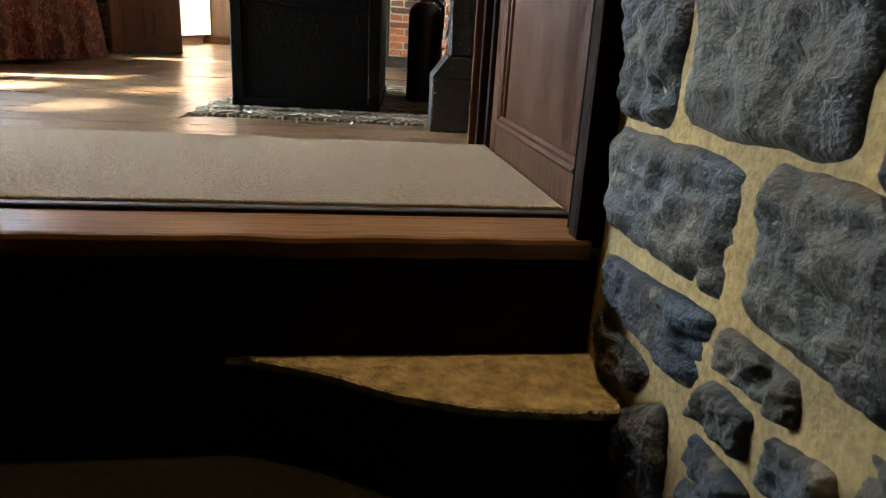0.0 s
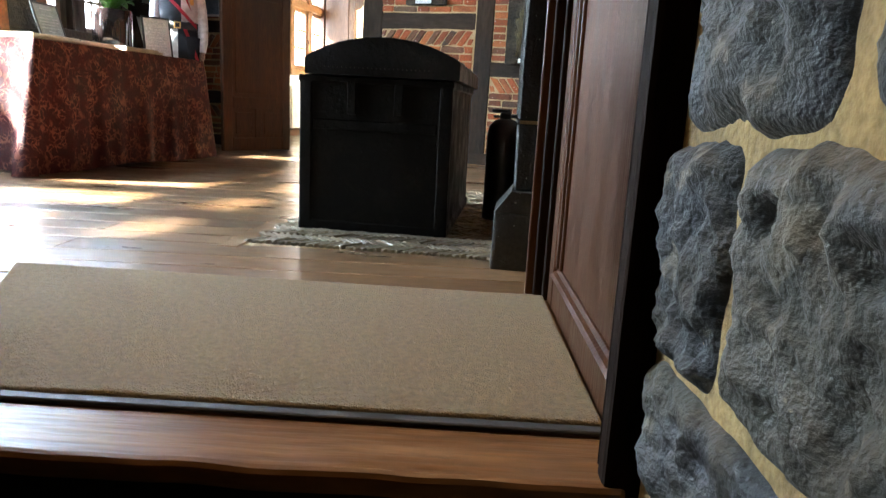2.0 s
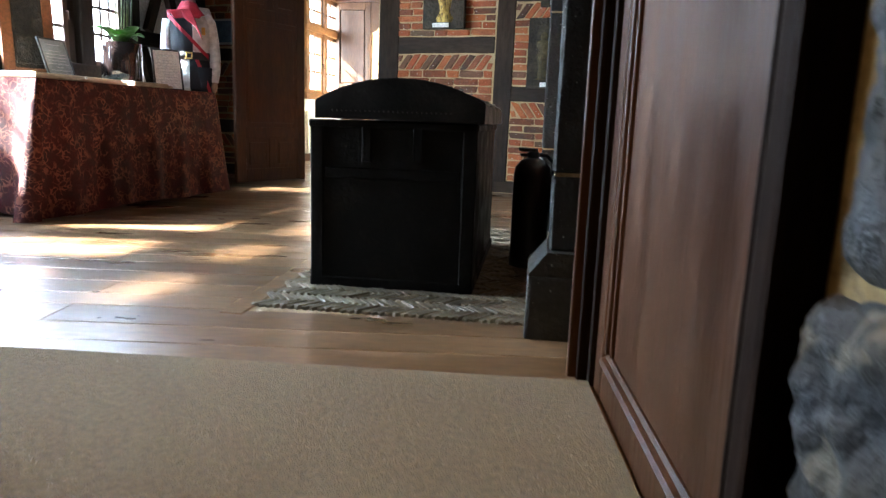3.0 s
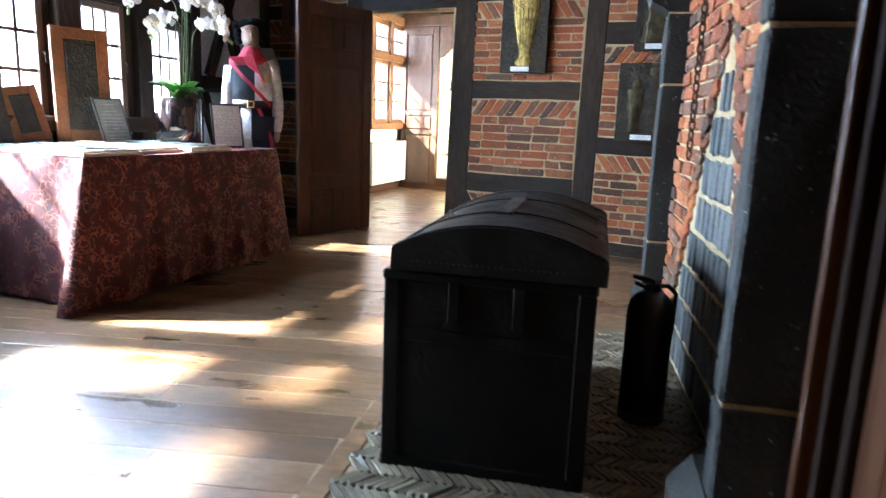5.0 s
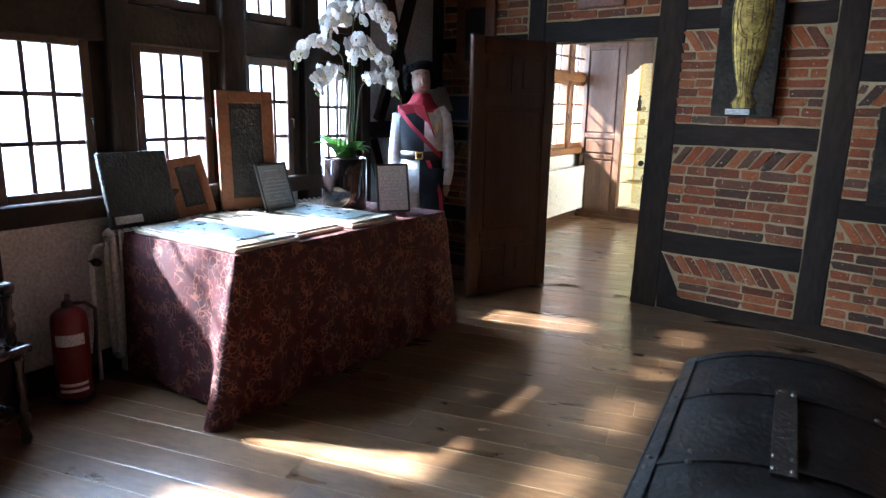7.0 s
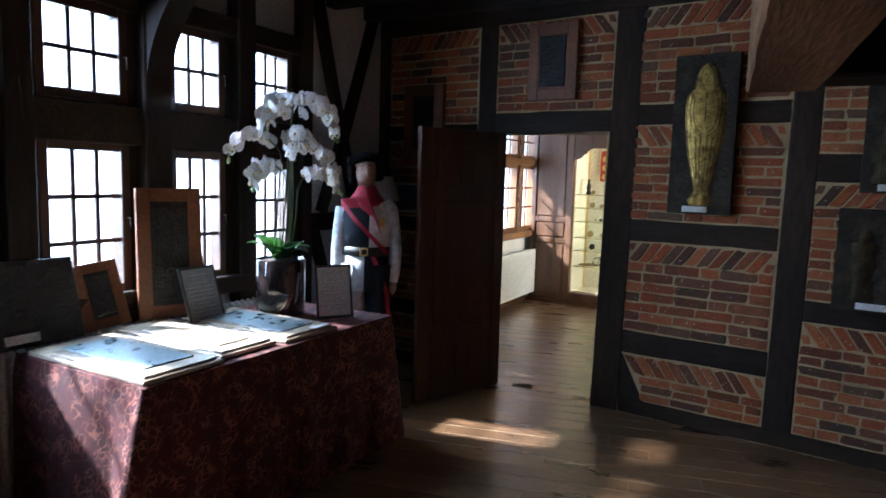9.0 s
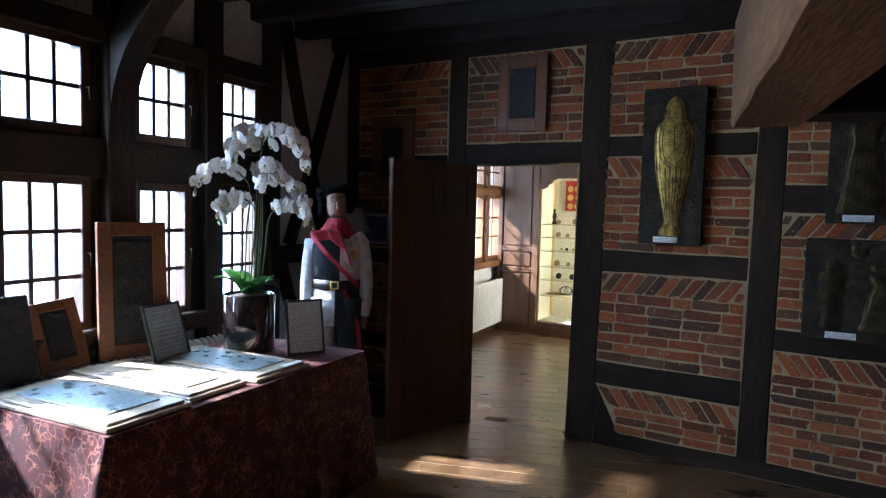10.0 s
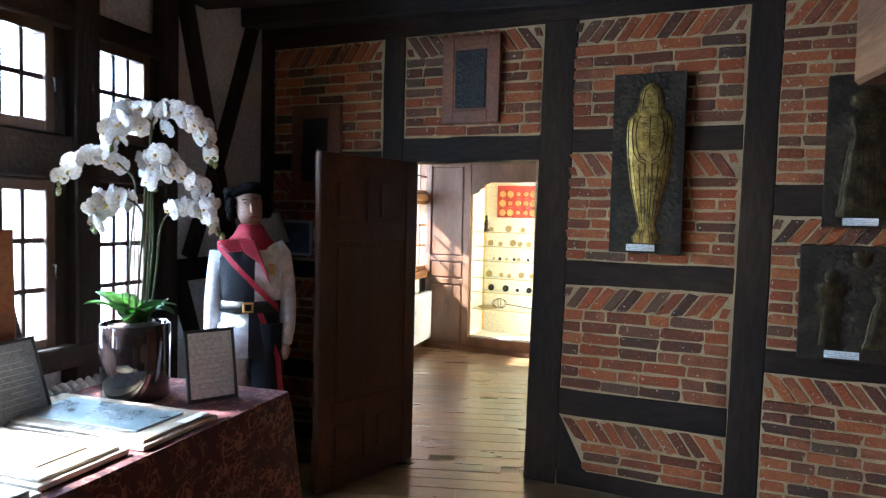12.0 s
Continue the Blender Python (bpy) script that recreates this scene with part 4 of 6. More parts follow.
pier(0.0, 0.26, True)
pier(1.96, 2.22, False)
back = part("fireback", prism(new_bm(), [(0.225, 0.20), (0.45, 0.20), (0.45, 2.05), (0.135, 2.05)], 0, 2.6, FM), MORTAR, fireplace, "lime mortar bed of the brick back")
bm = new_bm()
rough_timber(bm, -0.675, -0.49, -0.12, 1.83, 1.852, 2.16, FM, cuts=12, axis=1, amount=0.005)
part("mantel_beam", bm, BEAM, fireplace, "heavy pale oak mantel beam")
for y0, y1 in ((-0.10, 0.12), (1.83 - 0.22, 1.82)):
    part("return_beam", rough_timber(new_bm(), -0.488, 0.54, y0, y1, 1.862, 2.14, FM, cuts=6, axis=0), TIMBER_H, fireplace)
hood = new_bm()
prism(hood, [(-0.665, 2.162), (-0.49, 2.162), (0.05, 2.9), (-0.12, 2.9)], -0.10, 1.82, FM, "y")
for y0, y1 in ((-0.10, 0.0), (1.72, 1.82)):
    prism(hood, [(-0.50, 2.162), (0.54, 2.162), (0.54, 2.9), (0.05, 2.9)], y0, y1, FM, "y")
part("hood", hood, BEAM, fireplace, "brown boarded sloping hood")
part("hood_lining", prism(new_bm(), [(-0.47, 2.17), (0.53, 2.17), (0.53, 2.20), (-0.47, 2.20)], 0.13, 1.60, FM, "y"), SOOT_DARK, fireplace, "sooty board closing the flue")
part("back_board", box(new_bm(), 0.05, 0.53, 0.27, 1.95, 0.0, 0.006, FM), SOOT_DARK, fireplace)

# brick of the fire back: level courses with a pointed field of stone slabs in the lower middle
BACKM = FM @ pose(0.136, 2.03, 0, 0, 0, 2.8) @ Matrix.Rotation(radians(-90), 4, "Z")      # x from the far pier to the near one, y into the wall
MID, APEX, STEEP = 0.89, 1.30, 2.0


def gable(x):
    """Height of the stone field at x along the back."""
    return APEX - abs(x - MID) * STEEP


rng = random.Random(21)
FB = []
z, row = 0.05, 0
while z < 2.1:
    x = 0.005 - (0.1 if row % 2 else 0)
    while x < 1.80:
        ln = rng.choice((0.21, 0.2, 0.11)) * rng.uniform(0.95, 1.05)
        a, e = max(x, 0.005), min(x + ln, 1.80)
        if gable((a + e) / 2) + 0.30 > z + 0.03:
            if a < MID:
                e = min(e, MID - (APEX + 0.30 - z - 0.03) / STEEP)
            else:
                a = max(a, MID + (APEX + 0.30 - z - 0.03) / STEEP)
        if e - a > 0.04:
            FB.append(((a + e) / 2, z + 0.03, e - a, 0.05, rng.uniform(-0.02, 0.02)))
        x += ln + 0.014
    z += 0.064
    row += 1
for s in (-1, 1):
    for k in range(24):
        zz = APEX + 0.10 - k * 0.062
        x = MID + s * ((APEX + 0.10 - zz) / STEEP + 0.03)
        if zz > 0.06 and 0.06 < x < 1.74:
            FB.append((x + s * 0.02, zz, 0.125, 0.048, -s * radians(27) + rng.uniform(-0.04, 0.04)))
SLABS = []
z = 0.02
while z < APEX - 0.10:
    h = 0.15
    half = (APEX - (z + h * 0.55)) / STEEP
    n = max(1, round(2 * half / 0.085))
    for k in range(n):
        x = MID - half + (k + 0.5) * 2 * half / n
        SLABS.append((x, z + h / 2, 2 * half / n - 0.018, h - 0.022, 0.0))
    z += h

# ---- rubble stones of the stair wall ----
def stone_piece(y0, y1, z0, z1, seed, fine, quad=None):
    """A quarry-faced block with rounded, uneven edges, in the plane of the stair wall; quad: four corners (y, z) in place of a rectangle."""
    grow = 0.010
    y0, y1, z0, z1 = y0 - grow, y1 + grow, z0 - grow, z1 + grow
    if quad:
        mid = sum((Vector(c) for c in quad), Vector((0, 0))) / 4
        quad = [mid + (Vector(c) - mid) * 1.10 for c in quad]
    n = 40 if fine else 9
    b = bmesh.new()
    off = Vector((seed * 3.7, seed * 1.3, seed * 2.1))
    w, h = y1 - y0, z1 - z0
    rows = []
    for i in range(n + 1):
        row = []
        for j in range(n + 1):
            p, q = i / n * 2 - 1, j / n * 2 - 1
            # squarish outline with waves
            k = (abs(p) ** 8 + abs(q) ** 8) ** (1 / 8) or 1
            r = max(abs(p), abs(q)) / k
            ang = math.atan2(q, p)
            edge = 1 + 0.09 * noise.noise(Vector((math.cos(ang) * 1.6, math.sin(ang) * 1.6, seed))) + 0.05 * noise.noise(Vector((math.cos(ang) * 5, math.sin(ang) * 5, seed + 9)))
            y = (y0 + y1) / 2 + p * r * edge * w / 2
            z = (z0 + z1) / 2 + q * r * edge * h / 2
            if quad:
                a, c = (p * r * edge + 1) / 2, (q * r * edge + 1) / 2
                at = (quad[0] * (1 - a) + quad[1] * a) * (1 - c) + (quad[3] * (1 - a) + quad[2] * a) * c
                y, z = at.x, at.y
            m = max(abs(p), abs(q))
            dome = 0.032 * (1 - m ** 9) + 0.004
            v = Vector((0, y * 7, z * 7)) + off
            bumps = 0.014 * noise.noise(v) + 0.010 * noise.noise(v * 2.7) + 0.006 * noise.noise(v * 6.0) + 0.0035 * noise.noise(v * 13.0) + 0.002 * noise.noise(v * 24.0)
            bumps -= 0.020 * abs(noise.noise(v * 1.9 + Vector((3, 1, 7)))) + 0.009 * abs(noise.noise(v * 5.3 + Vector((8, 2, 1)))) - 0.008
            pit = noise.noise(v * 3.1 + Vector((5, 5, 5)))
            if pit > 0.38:
                bumps -= 0.012 * (pit - 0.38) * 4
            x = 0.040 - dome - bumps * (1 - m ** 8)
            row.append(b.verts.new((x, y, z)))
        rows.append(row)
    for i in range(n):
        for j in range(n):
            f = b.faces.new((rows[i][j], rows[i][j + 1], rows[i + 1][j + 1], rows[i + 1][j]))
            f.smooth = True
    rim = [r[0] for r in rows] + rows[-1][1:] + [r[-1] for r in rows[-2::-1]] + rows[0][-2:0:-1]
    back = [b.verts.new((0.08, v.co.y, v.co.z)) for v in rim]
    for i in range(len(rim)):
        j = (i + 1) % len(rim)
        b.faces.new((rim[i], rim[j], back[j], back[i]))
    bmesh.ops.recalc_face_normals(b, faces=b.faces[:])
    out = new_bm()
    return merge(out, b, JM)


rng = random.Random(4)
STONES = [(-0.165, -0.50, 0.505, 0.74), (-0.53, -0.86, 0.515, 0.73), (-0.155, -0.345, 0.225, 0.478), (-0.375, -0.70, 0.24, 0.488), (-0.73, -1.05, 0.22, 0.49),
          (-0.150, -0.545, 0.038, 0.20), (-0.585, -0.85, 0.042, 0.215), (-0.885, -1.15, 0.03, 0.19), (-0.95, -1.3, -0.30, -0.09), (-0.5, -0.66, -0.56, -0.38), (-0.70, -0.95, -0.60, -0.37)]
SLANTED = [((-0.50, -0.105), (-0.20, -0.085), (-0.185, -0.012), (-0.53, 0.015)), ((-0.345, -0.20), (-0.19, -0.185), (-0.18, -0.12), (-0.40, -0.13)),
           ((-0.71, -0.035), (-0.565, -0.035), (-0.562, 0.016), (-0.70, 0.018)), ((-0.64, -0.12), (-0.52, -0.125), (-0.55, -0.062), (-0.64, -0.055)),
           ((-0.79, -0.12), (-0.675, -0.12), (-0.675, -0.06), (-0.77, -0.04)), ((-0.50, -0.33), (-0.30, -0.33), (-0.36, -0.215), (-0.46, -0.155)),
           ((-0.66, -0.19), (-0.52, -0.195), (-0.535, -0.145), (-0.66, -0.145)), ((-0.68, -0.34), (-0.53, -0.35), (-0.53, -0.22), (-0.68, -0.215)),
           ((-0.90, -0.33), (-0.72, -0.33), (-0.71, -0.15), (-0.90, -0.15)), ((-1.10, -0.06), (-0.82, -0.05), (-0.80, 0.005), (-1.10, 0.0))]
for k, q in enumerate(SLANTED):
    part("stone", stone_piece(0, 0, 0, 0, k + 20, True, q), RUBBLE, stair_wall)
for k, (b1, a1, z0, z1) in enumerate(STONES):
    part("stone", stone_piece(a1, b1, z0, z1, k, True), RUBBLE, stair_wall)
k = 40
z = 0.76
while z < 2.5:
    h = rng.uniform(0.2, 0.3)
    y = -0.16 - rng.uniform(0, 0.05)
    while y > -1.5:
        w = rng.uniform(0.22, 0.42)
        part("stone", stone_piece(y - w, y, z, min(z + h - 0.03, 2.58), k, False), RUBBLE, stair_wall)
        y -= w + 0.03
        k += 1
    z += h
for z in (0.23, 0.50, -0.05, -0.33, -0.62):
    y = -1.08 if z > 0 else -1.36
    while y > -2.3:
        w = rng.uniform(0.25, 0.4)
        part("stone", stone_piece(y - w, y, z, z + 0.24, k, False), RUBBLE, stair_wall)
        y -= w + 0.03
        k += 1

# small warm lamp under the ceiling of the stair
BULB = plain("warm_bulb", (1.0, 0.70, 0.36), 0.4, 0.0, 6.0)
IRON = material("black_iron", [(0.01, 0.01, 0.01), (0.03, 0.027, 0.025)], 20, (0.5, 0.7), 0.3, 90, metal=0.6)
LANTERN = JM @ Matrix.Translation((-0.35, -0.12, 2.60))
lantern = holder("ceiling_lamp", "small black lamp with a warm bulb over the stair", "lamp", LANTERN)
part("base_plate", lathe(new_bm(), [(0, -0.012), (0.05, -0.012), (0.055, -0.001), (0, -0.001)], LANTERN, 20), IRON, lantern)
part("stem", tube(new_bm(), [(0, 0, -0.012), (0, 0, -0.20)], 0.012, 10, LANTERN), IRON, lantern)
part("bulb", lathe(new_bm(), [(0, -0.29), (0.02, -0.283), (0.030, -0.255), (0.02, -0.22), (0.012, -0.20)], LANTERN, 14), BULB, lantern)
ld = bpy.data.lights.new("lantern_light", "POINT")
ld.energy, ld.color, ld.shadow_soft_size = 2.3, (1.0, 0.70, 0.36), 0.04
new("lantern_light", ld).matrix_world = LANTERN @ Matrix.Translation((0, 0, -0.34))

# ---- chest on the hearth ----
# one black leather twice: darker for the shaded body, lighter for the lit lid
SHADED_LEATHER = material("shaded_leather", [(0.0018, 0.0014, 0.0012), (0.004, 0.0032, 0.0026), (0.011, 0.0085, 0.0065)], 9.0, (0.45, 0.75), 0.6, 60, spec=0.16, strength=0.006)
LIT_LEATHER = material("lit_leather", [(0.004, 0.0033, 0.0027), (0.010, 0.008, 0.0065), (0.024, 0.019, 0.015)], 9.0, (0.4, 0.65), 0.7, 60, spec=0.3, strength=0.006)
STRAP = material("chest_batten", [(0.025, 0.018, 0.013), (0.055, 0.040, 0.029)], 6.0, (0.4, 0.65), 0.4, 60)
NAIL = plain("worn_nail", (0.16, 0.14, 0.12), 0.45, 0.9)
CX0, CX1, CY0, CY1, CH = -0.786, -0.205, 0.43, 1.44, 0.60
chest = holder("domed_chest", "old black leather-covered domed travelling chest on the hearth", "chest", FM @ Matrix.Translation((-0.5, 0.93, 0.0)))


def worn_mesh(bm, amt, sc=6.0):
    for v in bm.verts:
        v.co += noise.noise_vector(v.co * sc) * amt
    return bm


b = new_bm()
box(b, CX0, CX1, CY0, CY1, 0.012, CH, FM, bevel=0.014, seg=2)
part("body", worn_mesh(b, 0.004), SHADED_LEATHER, chest)


LX0, LX1 = CX0 + 0.018, CX1 + 0.028      # the lid sits a little askew on the body


def dome(x):
    f = max(-1.0, min(1.0, (x - LX0) / (LX1 - LX0) * 2 - 1))
    return 0.665 + 0.078 * (1 - abs(f) ** 2.2)


def lid_strip(bm, x0, x1, y0, y1, lift, thick=0.02, n=14):
    top, low = [], []
    c = bmesh.new()
    for i in range(n + 1):
        x = x0 + (x1 - x0) * i / n
        z = dome(x) + lift
        top.append([c.verts.new((x, y, z)) for y in (y0, y1)])
        low.append([c.verts.new((x, y, z - thick)) for y in (y0, y1)])
    for i in range(n):
        c.faces.new((top[i][0], top[i + 1][0], top[i + 1][1], top[i][1]))
        c.faces.new((low[i][0], low[i][1], low[i + 1][1], low[i + 1][0]))
        c.faces.new((top[i][0], low[i][0], low[i + 1][0], top[i + 1][0]))
        c.faces.new((top[i][1], top[i + 1][1], low[i + 1][1], low[i][1]))
    c.faces.new((top[0][0], top[0][1], low[0][1], low[0][0]))
    c.faces.new((top[-1][0], low[-1][0], low[-1][1], top[-1][1]))
    bmesh.ops.recalc_face_normals(c, faces=c.faces[:])
    return merge(bm, c, FM)


pts = [(LX0, 0.605), (LX1, 0.605)] + [(LX1 - (LX1 - LX0) * i / 20, dome(LX1 - (LX1 - LX0) * i / 20)) for i in range(21)]
b = new_bm()
prism(b, pts, CY0 - 0.015, CY1 + 0.015, FM, "y")
part("lid", worn_mesh(b, 0.003), LIT_LEATHER, chest, "domed black leather lid, lightened as the lit top")
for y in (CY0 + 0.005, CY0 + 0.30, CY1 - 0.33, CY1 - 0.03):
    part("lid_band", lid_strip(new_bm(), LX0 + 0.002, LX1 - 0.002, y - 0.013, y + 0.013, 0.005), LIT_LEATHER, chest)
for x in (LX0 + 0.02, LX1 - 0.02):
    part("lid_edge", lid_strip(new_bm(), x - 0.014, x + 0.014, CY0, CY1, 0.007, 0.02, 3), LIT_LEATHER, chest)
part("lid_batten", lid_strip(new_bm(), -0.517, -0.469, CY0 + 0.255, CY1 - 0.30, 0.008, 0.014, 4), STRAP, chest, "worn wooden batten")
for x in (LX0 + 0.016, LX0 + 0.10, -0.51, -0.476, LX1 - 0.12, LX1 - 0.02):
    for y in (CY0 + 0.275, CY0 + 0.325, CY1 - 0.33):
        part("nail", lathe(new_bm(), [(0, 0.006), (0.005, 0.004), (0.008, 0)], FM @ Matrix.Translation((x, y, dome(x) + 0.008)), 8), NAIL, chest)
for i in range(26):
    part("nail", lathe(new_bm(), [(0, 0.003), (0.0025, 0.002), (0.0035, 0)], FM @ Matrix.Translation((CX0 + 0.08 + i * 0.0165, CY0 - 0.016, 0.635)) @ Matrix.Rotation(radians(90), 4, "X"), 6), STRAP, chest)
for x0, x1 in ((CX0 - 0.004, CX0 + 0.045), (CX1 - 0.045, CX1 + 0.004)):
    part("corner_strip", box(new_bm(), x0, x1, CY0 - 0.006, CY0 + 0.05, 0.012, CH, FM, bevel=0.005), SHADED_LEATHER, chest)
part("cross_strip", box(new_bm(), CX0 + 0.05, CX1 - 0.05, CY0 - 0.005, CY0 + 0.01, 0.40, 0.44, FM, bevel=0.004), SHADED_LEATHER, chest)
part("rim", box(new_bm(), CX0 - 0.008, CX1 + 0.008, CY0 - 0.009, CY1 + 0.009, 0.575, 0.603, FM, bevel=0.005), SHADED_LEATHER, chest)
part("foot_strip", box(new_bm(), CX0 - 0.006, CX1 + 0.006, CY0 - 0.006, CY1 + 0.006, 0.002, 0.045, FM, bevel=0.005), SHADED_LEATHER, chest)
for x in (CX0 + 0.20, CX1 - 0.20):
    part("hasp", box(new_bm(), x - 0.018, x + 0.018, CY0 - 0.010, CY0 - 0.001, 0.46, 0.585, FM, bevel=0.004), SHADED_LEATHER, chest)
b = new_bm()
tube(b, [(CX0 - 0.005, 0.80, 0.33), (CX0 - 0.035, 0.82, 0.30), (CX0 - 0.035, 1.02, 0.30), (CX0 - 0.005, 1.04, 0.33)], 0.009, 8, FM)
part("side_handle", b, IRON, chest)

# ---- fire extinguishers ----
# both reds darkened for shade; the second, inside the fireplace, almost to black
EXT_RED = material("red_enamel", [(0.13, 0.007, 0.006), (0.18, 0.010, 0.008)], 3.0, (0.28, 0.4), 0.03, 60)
EXT_SHADED = material("shaded_red_enamel", [(0.007, 0.002, 0.002), (0.013, 0.0025, 0.0025)], 3.0, (0.35, 0.5), 0.05, 60)
BLACK = material("black_plastic", [(0.012, 0.012, 0.013), (0.025, 0.025, 0.026)], 9.0, (0.4, 0.6), 0.1, 90)
PAPER = material("white_card", [(0.70, 0.69, 0.66), (0.80, 0.79, 0.76)], 5.0, (0.7, 0.9), 0.04, 90)
# white card greyed for the notice that stands against the light
SHADED_PAPER = material("shaded_card", [(0.24, 0.26, 0.28), (0.32, 0.34, 0.36)], 5.0, (0.15, 0.25), 0.02, 90)
INK = plain("grey_ink", (0.46, 0.46, 0.47), 0.8)


def extinguisher(at, coat, label, r=0.078, turn=0.0):
    m = at @ Matrix.Rotation(radians(turn), 4, "Z")
    e = holder("fire_extinguisher", label, "fire extinguisher", m)
    part("cylinder", lathe(new_bm(), [(0, 0.0), (r - 0.004, 0.0), (r, 0.012), (r, 0.39), (r * 0.93, 0.425), (r * 0.62, 0.452), (r * 0.3, 0.462), (0, 0.464)], m, 28), coat, e)
    part("foot_ring", lathe(new_bm(), [(r - 0.008, 0.001), (r + 0.002, 0.001), (r + 0.002, 0.03), (r - 0.004, 0.03)], m, 28), BLACK, e)
    part("neck", lathe(new_bm(), [(0.024, 0.45), (0.026, 0.48), (0.02, 0.49), (0, 0.492)], m, 16), BLACK, e)
    part("lever", box(new_bm(), -0.012, 0.012, -0.02, 0.09, 0.487, 0.503, m, bevel=0.004), BLACK, e)
    part("grip", box(new_bm(), -0.010, 0.010, 0.0, 0.08, 0.465, 0.476, m, bevel=0.003), BLACK, e)
    part("hose", tube(new_bm(), [(0.02, 0, 0.475), (r * 0.9, 0.0, 0.475), (r + 0.035, 0, 0.44), (r + 0.03, 0, 0.32), (r + 0.012, 0, 0.16)], [0.009, 0.009, 0.009, 0.009, 0.012], 8, m), BLACK, e)
    for z0, z1 in ((0.29, 0.345), (0.09, 0.105), (0.06, 0.075)):
        b = bmesh.new()
        ring = [[b.verts.new(((r + 0.0012) * math.sin(radians(a)), -(r + 0.0012) * math.cos(radians(a)), z)) for a in range(-48, 49, 8)] for z in (z0, z1)]
        for i in range(len(ring[0]) - 1):
            b.faces.new((ring[0][i], ring[0][i + 1], ring[1][i + 1], ring[1][i]))
        o = new_bm()
        merge(o, b, m)
        # in the fireplace the paper takes the shaded red too
        part("label", o, PAPER if coat is EXT_RED else EXT_SHADED, e, "printed paper label")
    return e


extinguisher(FM @ Matrix.Translation((-0.012, 1.0, 0.008)), EXT_SHADED, "fire extinguisher standing on the hearth, its red darkened as in shade", 0.078, 40)
extinguisher(WM @ Matrix.Translation((3.50, 0.20, 0.002)), EXT_RED, "red fire extinguisher with white labels beside the covered table", 0.08, 150)

# ---- chain in the fireplace ----
RUST = material("rusty_iron", [(0.05, 0.025, 0.014), (0.12, 0.055, 0.03)], 30.0, (0.7, 0.9), 0.5, 120, metal=0.3)
chain = holder("hanging_chain", "rusty iron chain hanging in the fireplace", "chain", FM @ Matrix.Translation((0.09, 1.33, 2.17)))
z = 2.17
k = 0
while z > 0.90:
    b = new_bm()
    loop = [(0.011 * math.cos(a), 0, 0.022 * math.sin(a)) for a in np.linspace(0, 2 * math.pi, 13)]
    tube(b, loop, 0.0042, 6, FM @ Matrix.Translation((0.10, 1.335, z)) @ Matrix.Rotation(radians(45 + 90 * (k % 2)), 4, "Z"))
    part("chain_link", b, RUST, chain)
    z -= 0.0345
    k += 1

# ---- covered table ----
def damask():
    m = material("red_damask", [(0.040, 0.005, 0.006), (0.085, 0.010, 0.011)], 10.0, (0.8, 0.95), 0.5, 260)
    nt = m.node_tree
    n, link = nt.nodes, nt.links.new
    b = n["Principled BSDF"]
    geo = n.new("ShaderNodeNewGeometry")
    warp = n.new("ShaderNodeTexNoise")
    warp.inputs["Scale"].default_value, warp.inputs["Detail"].default_value = 16.0, 2.0
    link(geo.outputs["Position"], warp.inputs["Vector"])
    mixv = n.new("ShaderNodeVectorMath")
    mixv.operation = "MULTIPLY_ADD"
    link(warp.outputs["Color"], mixv.inputs[0])
    mixv.inputs[1].default_value = (0.10, 0.10, 0.10)
    link(geo.outputs["Position"], mixv.inputs[2])
    base = b.inputs["Base Color"].links[0].from_socket
    layers = []
    for scale, lo, hi, feat in ((26.0, 0.05, 0.10, "DISTANCE_TO_EDGE"), (9.0, 0.20, 0.26, "F1")):
        v = n.new("ShaderNodeTexVoronoi")
        v.feature = feat
        v.inputs["Scale"].default_value = scale
        link(mixv.outputs[0], v.inputs["Vector"])
        r = n.new("ShaderNodeMapRange")
        r.inputs["From Min"].default_value, r.inputs["From Max"].default_value = lo, hi
        r.inputs["To Min"].default_value, r.inputs["To Max"].default_value = 0.62, 0.0
        link(v.outputs["Distance"], r.inputs["Value"])
        layers.append(r.outputs["Result"])
    patch = n.new("ShaderNodeTexNoise")
    patch.inputs["Scale"].default_value = 13.0
    link(geo.outputs["Position"], patch.inputs["Vector"])
    gate = n.new("ShaderNodeMapRange")
    gate.inputs["From Min"].default_value, gate.inputs["From Max"].default_value = 0.42, 0.56
    link(patch.outputs["Fac"], gate.inputs["Value"])
    mulg = n.new("ShaderNodeMath")
    mulg.operation = "MULTIPLY"
    mx = n.new("ShaderNodeMath")
    mx.operation = "MAXIMUM"
    link(layers[0], mx.inputs[0])
    link(layers[1], mx.inputs[1])
    link(mx.outputs[0], mulg.inputs[0])
    link(gate.outputs["Result"], mulg.inputs[1])
    mix = n.new("ShaderNodeMix")
    mix.data_type = "RGBA"
    link(mulg.outputs[0], mix.inputs["Factor"])
    link(base, mix.inputs["A"])
    mix.inputs["B"].default_value = (0.34, 0.12, 0.075, 1)
    link(mix.outputs["Result"], b.inputs["Base Color"])
    return m


CLOTH = damask()
TD, TL, TH = 0.86, 1.66, 0.762
table = holder("display_table", "long table hidden under a red patterned cloth", "table", TM @ Matrix.Translation((-0.43, 0.83, 0)))
part("tabletop", box(new_bm(), -TD + 0.01, -0.01, 0.01, TL - 0.01, 0.715, TH - 0.006, TM, bevel=0.004), DARK_OAK, table)
